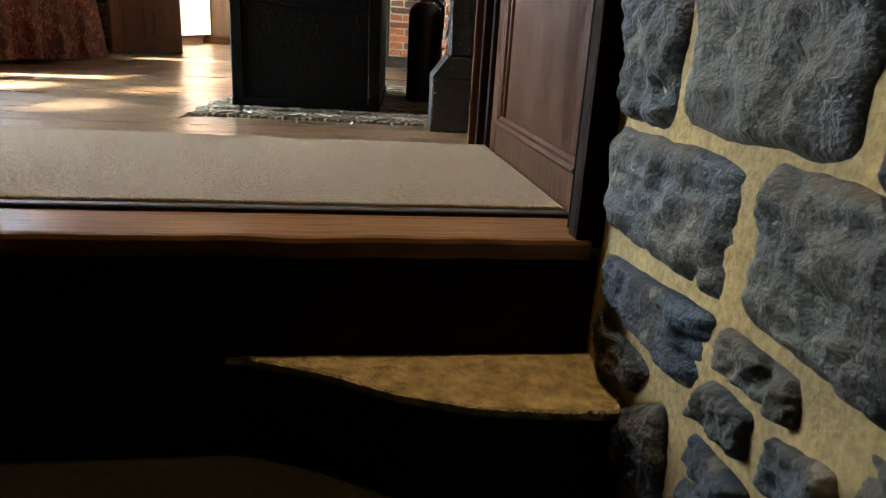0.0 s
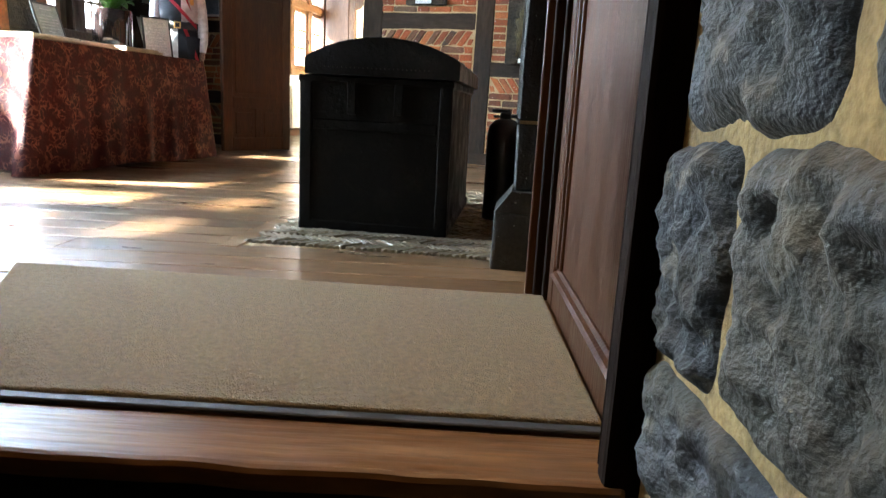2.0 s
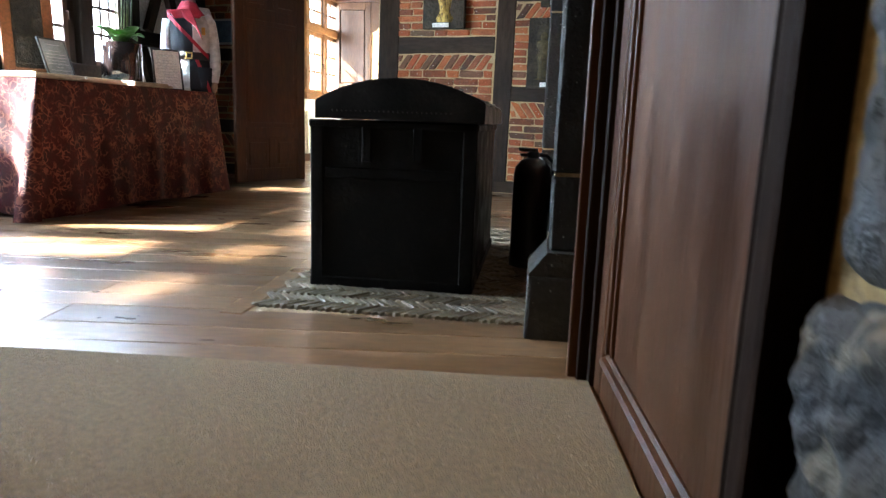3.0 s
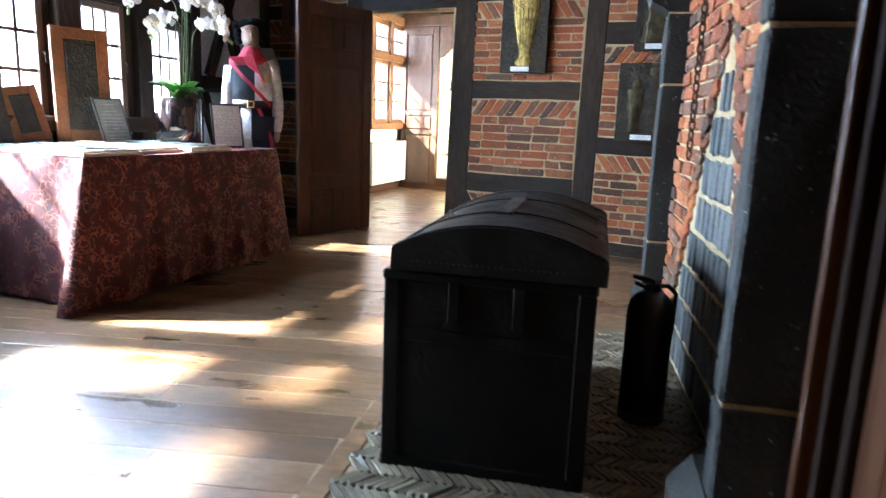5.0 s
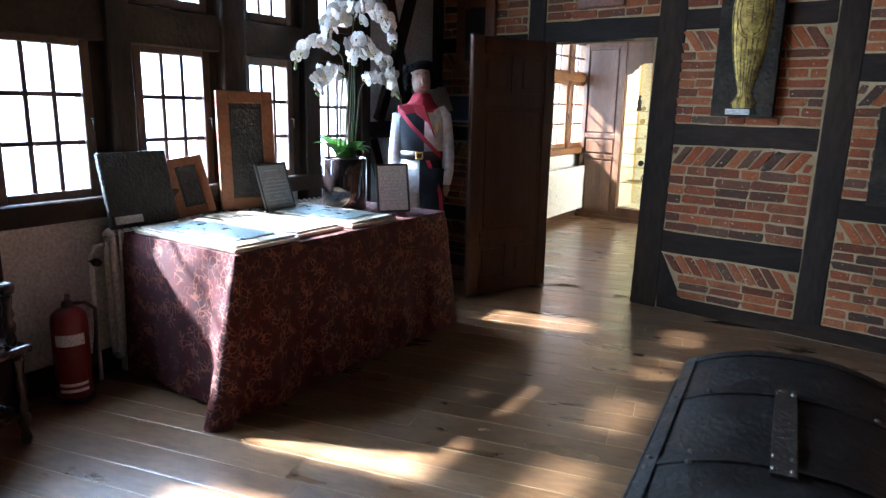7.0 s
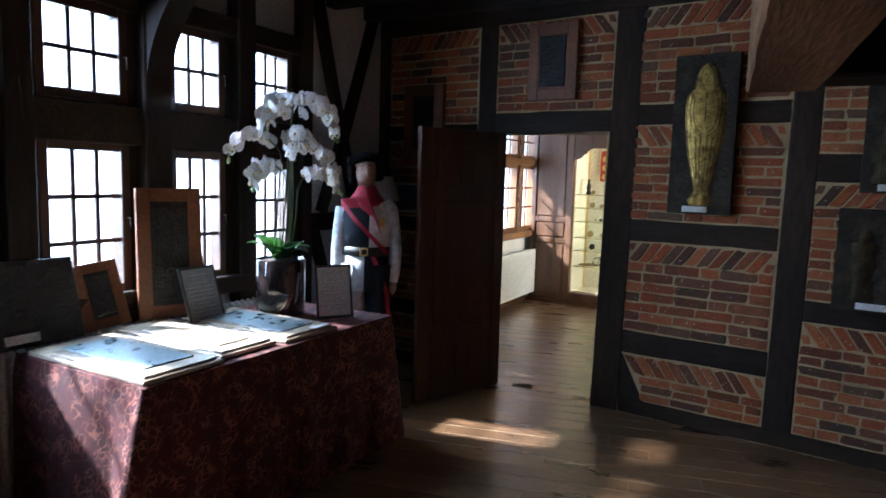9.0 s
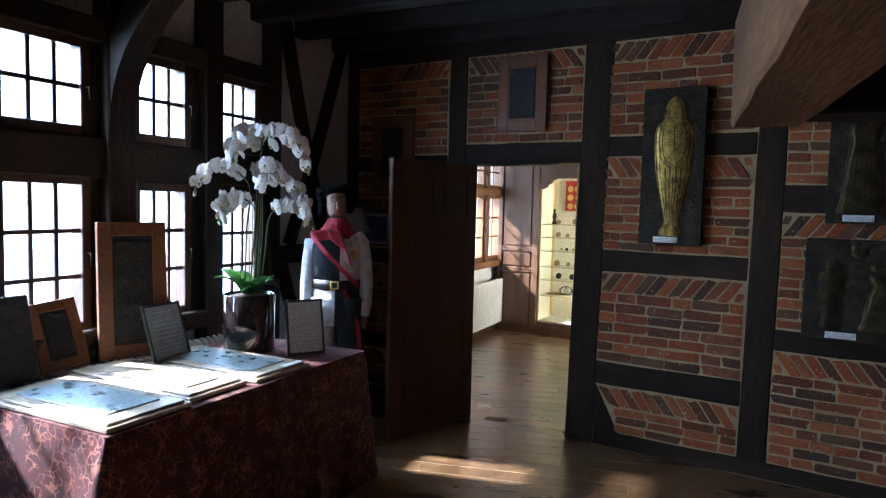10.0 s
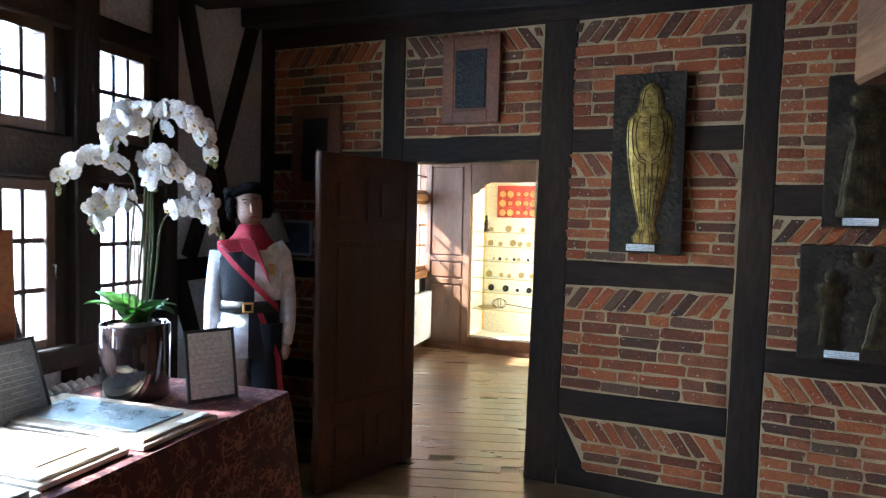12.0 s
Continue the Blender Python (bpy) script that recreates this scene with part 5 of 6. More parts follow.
for x in (-TD + 0.06, -0.06):
    for y in (0.08, TL - 0.08):
        part("leg", box(new_bm(), x - 0.03, x + 0.03, y - 0.03, y + 0.03, 0, 0.714, TM, bevel=0.004), DARK_OAK, table)


def cloth_mesh():
    b = bmesh.new()
    path = []
    rad = 0.012

    def add(p, nrm, corner):
        path.append((Vector(p), Vector(nrm), corner))
    n1, n2 = 26, 52
    for i in range(n1):
        add((-TD + TD * i / n1, 0), (0, -1), 0)
    for a in range(-90, 1, 10):
        add((-0.0 - rad + rad * math.cos(radians(a)), rad + rad * math.sin(radians(a))), (math.cos(radians(a)), math.sin(radians(a))), 1)
    for i in range(1, n2):
        add((0, TL * i / n2), (1, 0), 0)
    for a in range(0, 91, 10):
        add((-rad + rad * math.cos(radians(a)), TL - rad + rad * math.sin(radians(a))), (math.cos(radians(a)), math.sin(radians(a))), 1)
    for i in range(1, n1 + 1):
        add((-TD * i / n1, TL), (0, 1), 0)
    rows = 16
    grid = []
    dist = 0.0
    for k, (p, nr, c) in enumerate(path):
        if k:
            dist += (p - path[k - 1][0]).length
        col = []
        for r in range(rows + 1):
            f = r / rows
            z = TH - f * (TH - 0.012)
            near = max(0.0, 1 - (p - Vector((0, 0))).length / 0.20)
            far = max(0.0, 1 - (p - Vector((0, TL))).length / 0.20)
            fold = 0.011 * math.sin(dist * 19.0 + 0.6 * math.sin(dist * 7)) * f + 0.006 * math.sin(dist * 43 + 1.0) * f
            flare = 0.012 * min(1, f * 8) + 0.02 * f + fold * (1 - c)
            q = p + nr * flare
            q += nr * (0.05 * f * c * (near > 0)) + Vector((-0.015, -0.13)) * (near ** 1.6) * f ** 1.2 + Vector((0.015, 0.10)) * (far ** 1.6) * f ** 1.2
            sag = 0.0
            if r == rows:
                sag = 0.012 * math.sin(dist * 5)
            col.append(b.verts.new((q.x, q.y, max(0.006, z + sag))))
        grid.append(col)
    for s, t in zip(grid, grid[1:]):
        for r in range(rows):
            f = b.faces.new((s[r], s[r + 1], t[r + 1], t[r]))
            f.smooth = True
    # top with slight waves
    nx, ny = 12, 24
    top = [[b.verts.new((-TD + TD * i / nx, TL * j / ny, TH + 0.001 + 0.002 * noise.noise(Vector((i * 0.5, j * 0.5, 2))))) for j in range(ny + 1)] for i in range(nx + 1)]
    for i in range(nx):
        for j in range(ny):
            f = b.faces.new((top[i][j], top[i + 1][j], top[i + 1][j + 1], top[i][j + 1]))
            f.smooth = True
    bmesh.ops.recalc_face_normals(b, faces=b.faces[:])
    o = new_bm()
    return merge(o, b, TM)


tagged(part("tablecloth", cloth_mesh(), CLOTH), "deep red damask cloth hanging to the floor over the table", "tablecloth")

PINE = material("pale_board", [(0.56, 0.45, 0.31), (0.72, 0.60, 0.45)], 3.0, (0.22, 0.38), 0.10, 50, stretch=(2, 0.3, 2), coat=0.8)
REDWOOD = material("red_brown_frame", [(0.13, 0.045, 0.015), (0.23, 0.085, 0.03)], 4.0, (0.4, 0.6), 0.15, 55)
PLATE = material("etched_plate", [(0.22, 0.28, 0.29), (0.30, 0.36, 0.37), (0.38, 0.44, 0.44)], 14.0, (0.25, 0.45), 0.45, 70, metal=0.5, strength=0.006)
SLATE = material("dark_relief", [(0.010, 0.010, 0.010), (0.022, 0.020, 0.018), (0.042, 0.036, 0.027)], 18.0, (0.4, 0.65), 1.0, 60, metal=0.25)
ROPE = [(0.02, 0.015, 0.41, 0.77), (0.06, 0.43, 0.77, 0.80), (0.03, 0.80, 1.19, 0.77)]
for k, (x, y0, y1, dep) in enumerate(ROPE):
    o = holder("mounted_plate", "etched metal plate on a pale wooden board on the cloth", "plaque", TM @ Matrix.Translation((-x - dep / 2, (y0 + y1) / 2, TH)), "plates on the table")
    part("board", box(new_bm(), -x - dep, -x, y0, y1, TH + 0.004, TH + 0.022, TM, bevel=0.003), PINE, o)
    part("upper_board", box(new_bm(), -x - dep + 0.02, -x - 0.02, y0 + 0.02, y1 - 0.02, TH + 0.022, TH + 0.034, TM, bevel=0.003), PINE, o)
    pl = box(new_bm(), -x - dep + 0.12, -x - 0.10, y0 + 0.075, y1 - 0.075, TH + 0.034, TH + 0.040, TM, bevel=0.002)
    part("plate", pl, PLATE if k != 1 else PINE, o, "etched grey metal plate" if k != 1 else "pale carved panel")

card = part("caption_card", box(new_bm(), -0.085, -0.045, 1.02, 1.16, TH + 0.0345, TH + 0.0365, TM, bevel=0.0005), PAPER)
tagged(card, "small white caption card lying on a pale board", "card")

# glass vase with orchid
VASE = bpy.data.materials.new("smoked_glass")
VASE.use_nodes = True
vb = VASE.node_tree.nodes["Principled BSDF"]
vb.inputs["Base Color"].default_value = (0.025, 0.018, 0.018, 1)
vb.inputs["Roughness"].default_value, vb.inputs["Coat Weight"].default_value = 0.06, 1.0
SOIL = material("bark_chips", [(0.03, 0.02, 0.014), (0.10, 0.07, 0.05)], 40.0, (0.8, 1.0), 1.0, 90)
LEAFMAT = material("orchid_leaf", [(0.045, 0.14, 0.02), (0.10, 0.25, 0.04)], 12.0, (0.25, 0.4), 0.15, 60)
STEM = material("orchid_stem", [(0.06, 0.09, 0.03), (0.11, 0.12, 0.05)], 20.0, (0.5, 0.7), 0.1, 60)
PETAL = material("white_petal", [(0.84, 0.83, 0.82), (0.90, 0.90, 0.89)], 14.0, (0.5, 0.7), 0.25, 90)
BUD = plain("green_bud", (0.22, 0.26, 0.07), 0.5)
LIP = plain("yellow_lip", (0.75, 0.55, 0.18), 0.5)
VC = Vector((-3.90, 4.44, TH + 0.002))
vase = holder("glass_vase", "dark smoked glass cylinder vase on the covered table", "vase", Matrix.Translation(VC))
VM = Matrix.Translation(VC)
part("glass_wall", lathe(new_bm(), [(0, 0.0), (0.132, 0.0), (0.139, 0.01), (0.141, 0.32), (0.136, 0.325), (0.133, 0.32), (0.131, 0.03), (0, 0.03)], VM, 40), VASE, vase)
part("soil", worn_mesh(lathe(new_bm(), [(0.130, 0.25), (0.130, 0.30), (0.10, 0.315), (0.05, 0.322), (0, 0.325)], VM, 30), 0.006, 40), SOIL, vase, "bark chips")
orchid = holder("orchid", "tall white moth orchid with arching flower stems in the vase", "plant", Matrix.Translation(VC + Vector((0, 0, 0.26))))


def leaf_blade(base, az, length, width, droop, seed):
    b = bmesh.new()
    n = 10
    rows = []
    d = Vector((math.cos(az), math.sin(az), 0))
    s = Vector((-d.y, d.x, 0))
    for i in range(n + 1):
        f = i / n
        c = base + d * length * f * 0.75 + Vector((0, 0, length * (1.05 * f - droop * f * f)))
        w = width * math.sin(math.pi * min(1, 0.12 + f * 0.88)) ** 0.7 * (1 if i < n else 0.05)
        rows.append([b.verts.new(c + s * w * e + Vector((0, 0, 0.25 * w * abs(e)))) for e in (-1, -0.5, 0, 0.5, 1)])
    for p, q in zip(rows, rows[1:]):
        for e in range(4):
            f = b.faces.new((p[e], p[e + 1], q[e + 1], q[e]))
            f.smooth = True
    bmesh.ops.solidify(b, geom=b.faces[:], thickness=0.003)
    return b


rng = random.Random(12)
for k in range(11):
    part("leaf", leaf_blade(VC + Vector((0, 0, 0.30)), k * 0.58 + rng.uniform(-0.15, 0.15), rng.uniform(0.20, 0.27), rng.uniform(0.05, 0.064), rng.uniform(0.45, 0.85), k), LEAFMAT, orchid)


def flower_mesh(seed):
    """A moth orchid flower: two broad petals, three sepals, a lip; its face to -y."""
    rg = random.Random(seed)
    b = bmesh.new()
    for ang, ln, wd, mat in ((0, 0.040, 0.030, 0), (180, 0.040, 0.030, 0), (90, 0.036, 0.017, 0), (218, 0.036, 0.017, 0), (322, 0.036, 0.017, 0)):
        a = radians(ang + rg.uniform(-8, 8))
        d = Vector((math.cos(a), 0, math.sin(a)))
        s = Vector((-d.z, 0, d.x))
        n = 5
        rows = []
        for i in range(n + 1):
            f = i / n
            w = wd * (math.sin(math.pi * min(0.97, 0.10 + 0.86 * f)) ** 0.6) * (1.15 if ang in (0, 180) else 1)
            rows.append([b.verts.new(d * ln * f + s * w * e + Vector((0, 0.012 * f * f - 0.006 * (1 - abs(e)) + rg.uniform(-0.002, 0.002), 0))) for e in (-1, -0.4, 0.4, 1)])
        for p, q in zip(rows, rows[1:]):
            for e in range(3):
                f = b.faces.new((p[e], p[e + 1], q[e + 1], q[e]))
                f.smooth = True
    c = bmesh.new()
    bmesh.ops.create_icosphere(c, subdivisions=1, radius=0.0055)
    for v in c.verts:
        v.co = Vector((v.co.x * 1.1, v.co.y * 1.4 - 0.012, v.co.z * 1.2 - 0.006))
    merge(b, c, ID, 1)
    return link_mesh("flower", b, [PETAL, LIP])


FLOWERS = [flower_mesh(k) for k in range(5)]
BUDM = link_mesh("bud", lathe(new_bm(), [(0, -0.012), (0.007, -0.007), (0.0085, 0.0), (0.005, 0.009), (0, 0.013)], ID, 8), BUD)


def spray(points, blooms, spread, seed, buds=4):
    """A stem along points, with flowers along its outer half and buds at its tip."""
    rg = random.Random(seed)
    pts = [Vector(p) for p in points]
    fine = []
    for i in range(len(pts) - 1):
        p0, p1, p2, p3 = pts[max(i - 1, 0)], pts[i], pts[i + 1], pts[min(i + 2, len(pts) - 1)]
        for t in np.linspace(0, 1, 8, endpoint=False):
            t = float(t)
            fine.append(0.5 * ((2 * p1) + (p2 - p0) * t + (2 * p0 - 5 * p1 + 4 * p2 - p3) * t * t + (3 * p1 - p0 - 3 * p2 + p3) * t ** 3))
    fine.append(pts[-1])
    st = part("stem", tube(new_bm(), [VC + p for p in fine], [0.0045] * (len(fine) // 2) + [0.0028] * (len(fine) - len(fine) // 2), 6), STEM, orchid)
    n = len(fine)
    start = int(n * 0.47)
    for k in range(blooms):
        i = start + (n - 1 - start) * (k / (blooms + 1.2))
        p = VC + fine[int(i)] + Vector((rg.uniform(-1, 1), rg.uniform(-1, 1), rg.uniform(-0.7, 0.9))) * spread
        o = new("flower", rg.choice(FLOWERS))
        sc = rg.uniform(1.0, 1.3) * (1.0 if k < blooms * 0.7 else 0.8)
        o.matrix_basis = Matrix.Translation(p) @ Matrix.Rotation(radians(38 + rg.uniform(-75, 75)), 4, "Z") @ Matrix.Rotation(radians(rg.uniform(-25, 35)), 4, "X") @ Matrix.Rotation(radians(rg.uniform(-30, 30)), 4, "Y") @ Matrix.Diagonal((sc, sc, sc, 1))
        o.parent = st
    for k in range(buds):
        p = VC + fine[n - 1 - k * 2] + Vector((rg.uniform(-1, 1), rg.uniform(-1, 1), -0.6)) * 0.014
        o = new("bud", BUDM)
        sc = 1.3 - 0.15 * k
        o.matrix_basis = Matrix.Translation(p) @ Matrix.Rotation(rg.uniform(0, 3), 4, "X") @ Matrix.Diagonal((sc, sc, sc, 1))
        o.parent = st


RX, RY = 0.915, 0.403        # the sprays spread along the windows' side of the table
def sp(a, z, dep=0.0):
    return (a * RX - dep * RY, a * RY + dep * RX, z)


spray([sp(0.02, 0.31), sp(0.05, 0.75), sp(0.06, 1.06), sp(0.08, 1.20), sp(0.16, 1.22), sp(0.25, 1.18), sp(0.31, 1.08), sp(0.33, 1.01)], 19, 0.018, 1, 3)
spray([sp(0.0, 0.31), sp(0.03, 0.72), sp(0.05, 1.00), sp(0.07, 1.16), sp(0.02, 1.20), sp(-0.04, 1.18), sp(-0.09, 1.10), sp(-0.10, 1.06)], 25, 0.045, 2, 3)
spray([sp(-0.03, 0.31), sp(-0.02, 0.66), sp(0.00, 0.90), sp(-0.05, 0.98), sp(-0.13, 1.03), sp(-0.22, 1.02), sp(-0.29, 0.96), sp(-0.33, 0.88)], 13, 0.016, 3, 5)
spray([sp(0.04, 0.31), sp(0.06, 0.66), sp(0.07, 0.90), sp(0.10, 1.02), sp(0.15, 0.98), sp(0.23, 0.94), sp(0.29, 0.86), sp(0.31, 0.78)], 22, 0.022, 4, 2)
spray([sp(0.03, 0.31, 0.03), sp(0.06, 0.65, 0.03), sp(0.07, 0.90, 0.01), sp(0.11, 1.00, -0.02), sp(0.13, 0.98, -0.05), sp(0.09, 0.90, -0.06)], 16, 0.04, 5, 1)
spray([sp(0.0, 0.31), sp(0.02, 0.58), sp(0.03, 0.78), sp(-0.03, 0.85), sp(-0.09, 0.85), sp(-0.14, 0.83), sp(-0.17, 0.77), sp(-0.19, 0.72)], 17, 0.026, 6, 6)
spray([sp(0.05, 0.31, 0.02), sp(0.08, 0.55, 0.02), sp(0.11, 0.74), sp(0.17, 0.81), sp(0.24, 0.81), sp(0.31, 0.77), sp(0.37, 0.71)], 10, 0.018, 7, 4)
for k, (a, d) in enumerate(((-0.07, 0.0), (-0.02, 0.03), (0.03, -0.03), (0.06, 0.02))):      # thin canes holding the stems
    part("cane", tube(new_bm(), [VC + Vector(sp(a * 0.7, 0.31, d)), VC + Vector(sp(a, 0.80, d))], 0.0022, 6), STEM, orchid)


# ---- things standing on the table and the radiator ----
def easel_frame(name, label, cat, m, w, h, border, wood, face, thick=0.02, inset=None, lines=0, parent_label=""):
    """A framed sheet leaning back: m stands at the middle of its foot, x along it, its face to -y."""
    o = holder(name, label, cat, m)
    b = new_bm()
    for x0, x1, z0, z1 in ((-w / 2, -w / 2 + border, 0, h), (w / 2 - border, w / 2, 0, h), (-w / 2 + border, w / 2 - border, 0, border), (-w / 2 + border, w / 2 - border, h - border, h)):
        box(b, x0, x1, 0, thick, z0, z1, m, bevel=0.003)
    part("frame", b, wood, o)
    i = border - 0.001
    part("sheet", box(new_bm(), -w / 2 + i, w / 2 - i, 0.004, thick - 0.002, i, h - i, m), face, o, parent_label)
    if inset:
        iw, ih, ma = inset
        part("relief", worn_mesh(box(new_bm(), -iw / 2, iw / 2, -0.004, 0.006, h / 2 - ih / 2, h / 2 + ih / 2, m, bevel=0.004), 0.002, 25), ma, o, "dark cast relief")
    for k in range(lines):
        z = h - border - 0.03 - k * (h - 2 * border - 0.05) / max(lines, 1)
        f = (0.55, 0.0, 0.45, 0.8, 0.8, 0.72, 0.8, 0.3, 0.75, 0.8, 0.6, 0.5)[k % 12] * (w - 2 * border)
        if f:
            part("text_line", box(new_bm(), -f / 2, f / 2, 0.0025, 0.0045, z - 0.0025, z, m), INK, o)
    return o


def on_table(x, y, z=TH + 0.003, yaw=0.0, tilt=12):
    return Matrix.Translation((x, y, z)) @ Matrix.Rotation(radians(yaw), 4, "Z") @ Matrix.Rotation(radians(-tilt), 4, "X")


# yaw turns a face that looks to -y
easel_frame("sign_frame", "black-framed printed notice standing on the covered table", "sign", on_table(-3.575, 4.56, yaw=62), 0.215, 0.305, 0.014, BLACK, PAPER, 0.016, None, 11)
# this sheet's backlit dimness is in its paper colour
easel_frame("sign_frame", "black-framed printed notice leaning among the frames", "sign", on_table(-3.955, 4.0, yaw=98, tilt=18), 0.245, 0.32, 0.014, BLACK, SHADED_PAPER, 0.016, None, 11)


def on_radiator(u, z=0.785, d=0.10, tilt=8, roll=0.0, yaw=0.0):
    return WM @ Matrix.Translation((u, d, z)) @ Matrix.Rotation(radians(180 + yaw), 4, "Z") @ Matrix.Rotation(radians(-tilt), 4, "X") @ Matrix.Rotation(radians(roll), 4, "Y")


easel_frame("framed_relief", "tall red-brown wooden frame round a dark cast relief", "frame", on_radiator(2.37, 0.795, 0.205, 3, 0, -24), 0.33, 0.69, 0.07, REDWOOD, SLATE, 0.04, (0.17, 0.50, SLATE))
easel_frame("framed_relief", "small red-brown wooden frame round a dark relief, leaning", "frame", on_radiator(2.70, 0.80, 0.15, 16, -8, -18), 0.215, 0.33, 0.05, REDWOOD, SLATE, 0.03, (0.10, 0.20, SLATE))
sl = holder("slate_plaque", "square dark slate plaque leaning on the radiator", "plaque", on_radiator(3.04, 0.79, 0.18, 13))
part("slab", worn_mesh(box(new_bm(), -0.19, 0.19, 0, 0.03, 0, 0.385, on_radiator(3.04, 0.79, 0.18, 13), bevel=0.006), 0.003, 20), SLATE, sl)
part("caption_card", box(new_bm(), -0.17, -0.02, -0.006, -0.002, 0.02, 0.06, on_radiator(3.04, 0.79, 0.18, 13)), PAPER, sl, "small white caption card")
gs = tagged(part("stone_plaque", worn_mesh(box(new_bm(), -0.10, 0.10, 0, 0.03, 0, 0.51, on_radiator(2.085, 0.80, 0.09, 10, -5), bevel=0.006), 0.003, 20), BLUESTONE), "narrow grey stone plaque leaning in the window", "plaque")


def column_radiator():
    r = holder("column_radiator", "white cast-iron column radiator behind the covered table", "radiator", WM @ Matrix.Translation((2.4, 0.08, 0)))
    u = 1.50
    sec = new_bm()
    for d in (0.045, 0.105):
        tube(sec, [(0, d, 0.10), (0, d, 0.70), (0, d, 0.755)], [0.017, 0.017, 0.014], 8)
    tube(sec, [(0, 0.04, 0.745), (0, 0.075, 0.768), (0, 0.112, 0.745)], 0.017, 8)
    tube(sec, [(0, 0.04, 0.11), (0, 0.075, 0.09), (0, 0.112, 0.11)], 0.017, 8)
    me = link_mesh("section", sec, WHITE_METAL)
    while u < 3.20:
        o = new("section", me)
        o.matrix_basis = WM @ Matrix.Translation((u, 0, 0))
        o.parent = r
        o.matrix_parent_inverse = r.matrix_basis.inverted()
        u += 0.047
    for z in (0.13, 0.72):
        part("header_pipe", tube(new_bm(), [(1.48, 0.075, z), (3.22, 0.075, z)], 0.014, 8, WM), WHITE_METAL, r)
    for uu in (1.52, 3.15):
        part("foot", box(new_bm(), uu - 0.015, uu + 0.015, 0.04, 0.11, 0.0, 0.10, WM, bevel=0.004), WHITE_METAL, r)
    b = new_bm()
    tube(b, [(3.22, 0.075, 0.70), (3.27, 0.075, 0.70), (3.30, 0.08, 0.66), (3.30, 0.08, 0.0)], 0.011, 8, WM)
    part("pipe", b, WHITE_METAL, r)
    b = new_bm()
    lathe(b, [(0, 0.05), (0.018, 0.048), (0.022, 0.02), (0.012, 0.0), (0.01, -0.03)], WM @ Matrix.Translation((3.30, 0.10, 0.63)) @ Matrix.Rotation(radians(-90), 4, "X"), 12)
    part("valve", b, DARKMETAL, r, "dark metal valve")


column_radiator()

# ---- costumed mannequin ----
SKIN = material("painted_face", [(0.34, 0.21, 0.15), (0.44, 0.28, 0.20)], 9.0, (0.4, 0.5), 0.05, 80)
HAIR = material("black_felt", [(0.003, 0.003, 0.003), (0.008, 0.007, 0.007)], 40, (0.8, 1.0), 0.8, 140, spec=0.1)
NAVY = material("navy_cloth", [(0.005, 0.006, 0.010), (0.012, 0.013, 0.019)], 12, (0.8, 0.95), 0.4, 160)
LINEN = material("white_linen", [(0.68, 0.67, 0.68), (0.80, 0.79, 0.80)], 9, (0.8, 0.95), 0.25, 22)
SCARF = material("red_scarf", [(0.34, 0.012, 0.03), (0.50, 0.025, 0.05)], 9, (0.6, 0.85), 0.4, 120)
MN = pose(-3.955, 5.245, 0, 0, 0, 34)


def loft(bm, rings, n=24, mats=None):
    """Closed body through ellipses (x, y, z, rx, ry); mats(angle, z) gives the material of a face."""
    rr = []
    for x, y, z, rx, ry in rings:
        rr.append([bm.verts.new((x + rx * math.cos(2 * math.pi * i / n), y + ry * math.sin(2 * math.pi * i / n), z + 0.0)) for i in range(n)])
    for p, q in zip(rr, rr[1:]):
        for i in range(n):
            f = bm.faces.new((p[i], p[(i + 1) % n], q[(i + 1) % n], q[i]))
            f.smooth = True
            c = f.calc_center_median()
            f.material_index = mats(c) if mats else 0
    for ring in (rr[0][::-1], rr[-1]):
        f = bm.faces.new(ring)
        f.material_index = mats(f.calc_center_median()) if mats else 0
    return bm


# materials: 0 skin, 1 hair, 2 navy, 3 linen, 4 scarf, 5 gilt, 6 black
b = bmesh.new()
dark_side = lambda c: 3 if c.x < -0.0 else 2
loft(b, [(-0.09, 0, 0.02, 0.06, 0.10), (-0.09, 0.01, 0.12, 0.055, 0.06), (-0.09, 0, 0.45, 0.065, 0.07), (-0.085, 0, 0.80, 0.085, 0.095), (-0.08, 0, 0.98, 0.10, 0.11)], 16, lambda c: 2 if c.z < 0.5 else 3)
loft(b, [(0.09, 0, 0.02, 0.06, 0.10), (0.09, 0.01, 0.12, 0.055, 0.06), (0.09, 0, 0.45, 0.065, 0.07), (0.085, 0, 0.80, 0.095, 0.10), (0.08, 0, 0.98, 0.11, 0.115)], 16, lambda c: 2)
loft(b, [(0, 0, 0.80, 0.175, 0.115), (0, 0, 0.95, 0.172, 0.118), (0, 0, 1.045, 0.158, 0.112)], 32, dark_side)
loft(b, [(0, 0, 1.04, 0.166, 0.118), (0, 0, 1.10, 0.166, 0.118)], 32, lambda c: 6)
loft(b, [(0, 0, 1.09, 0.158, 0.11), (0, 0, 1.20, 0.172, 0.118), (0, 0, 1.32, 0.172, 0.120), (0, 0, 1.385, 0.152, 0.100), (0, 0, 1.435, 0.095, 0.075), (0, 0, 1.49, 0.052, 0.056)], 32, lambda c: 2 if c.x < 0.02 else 3)
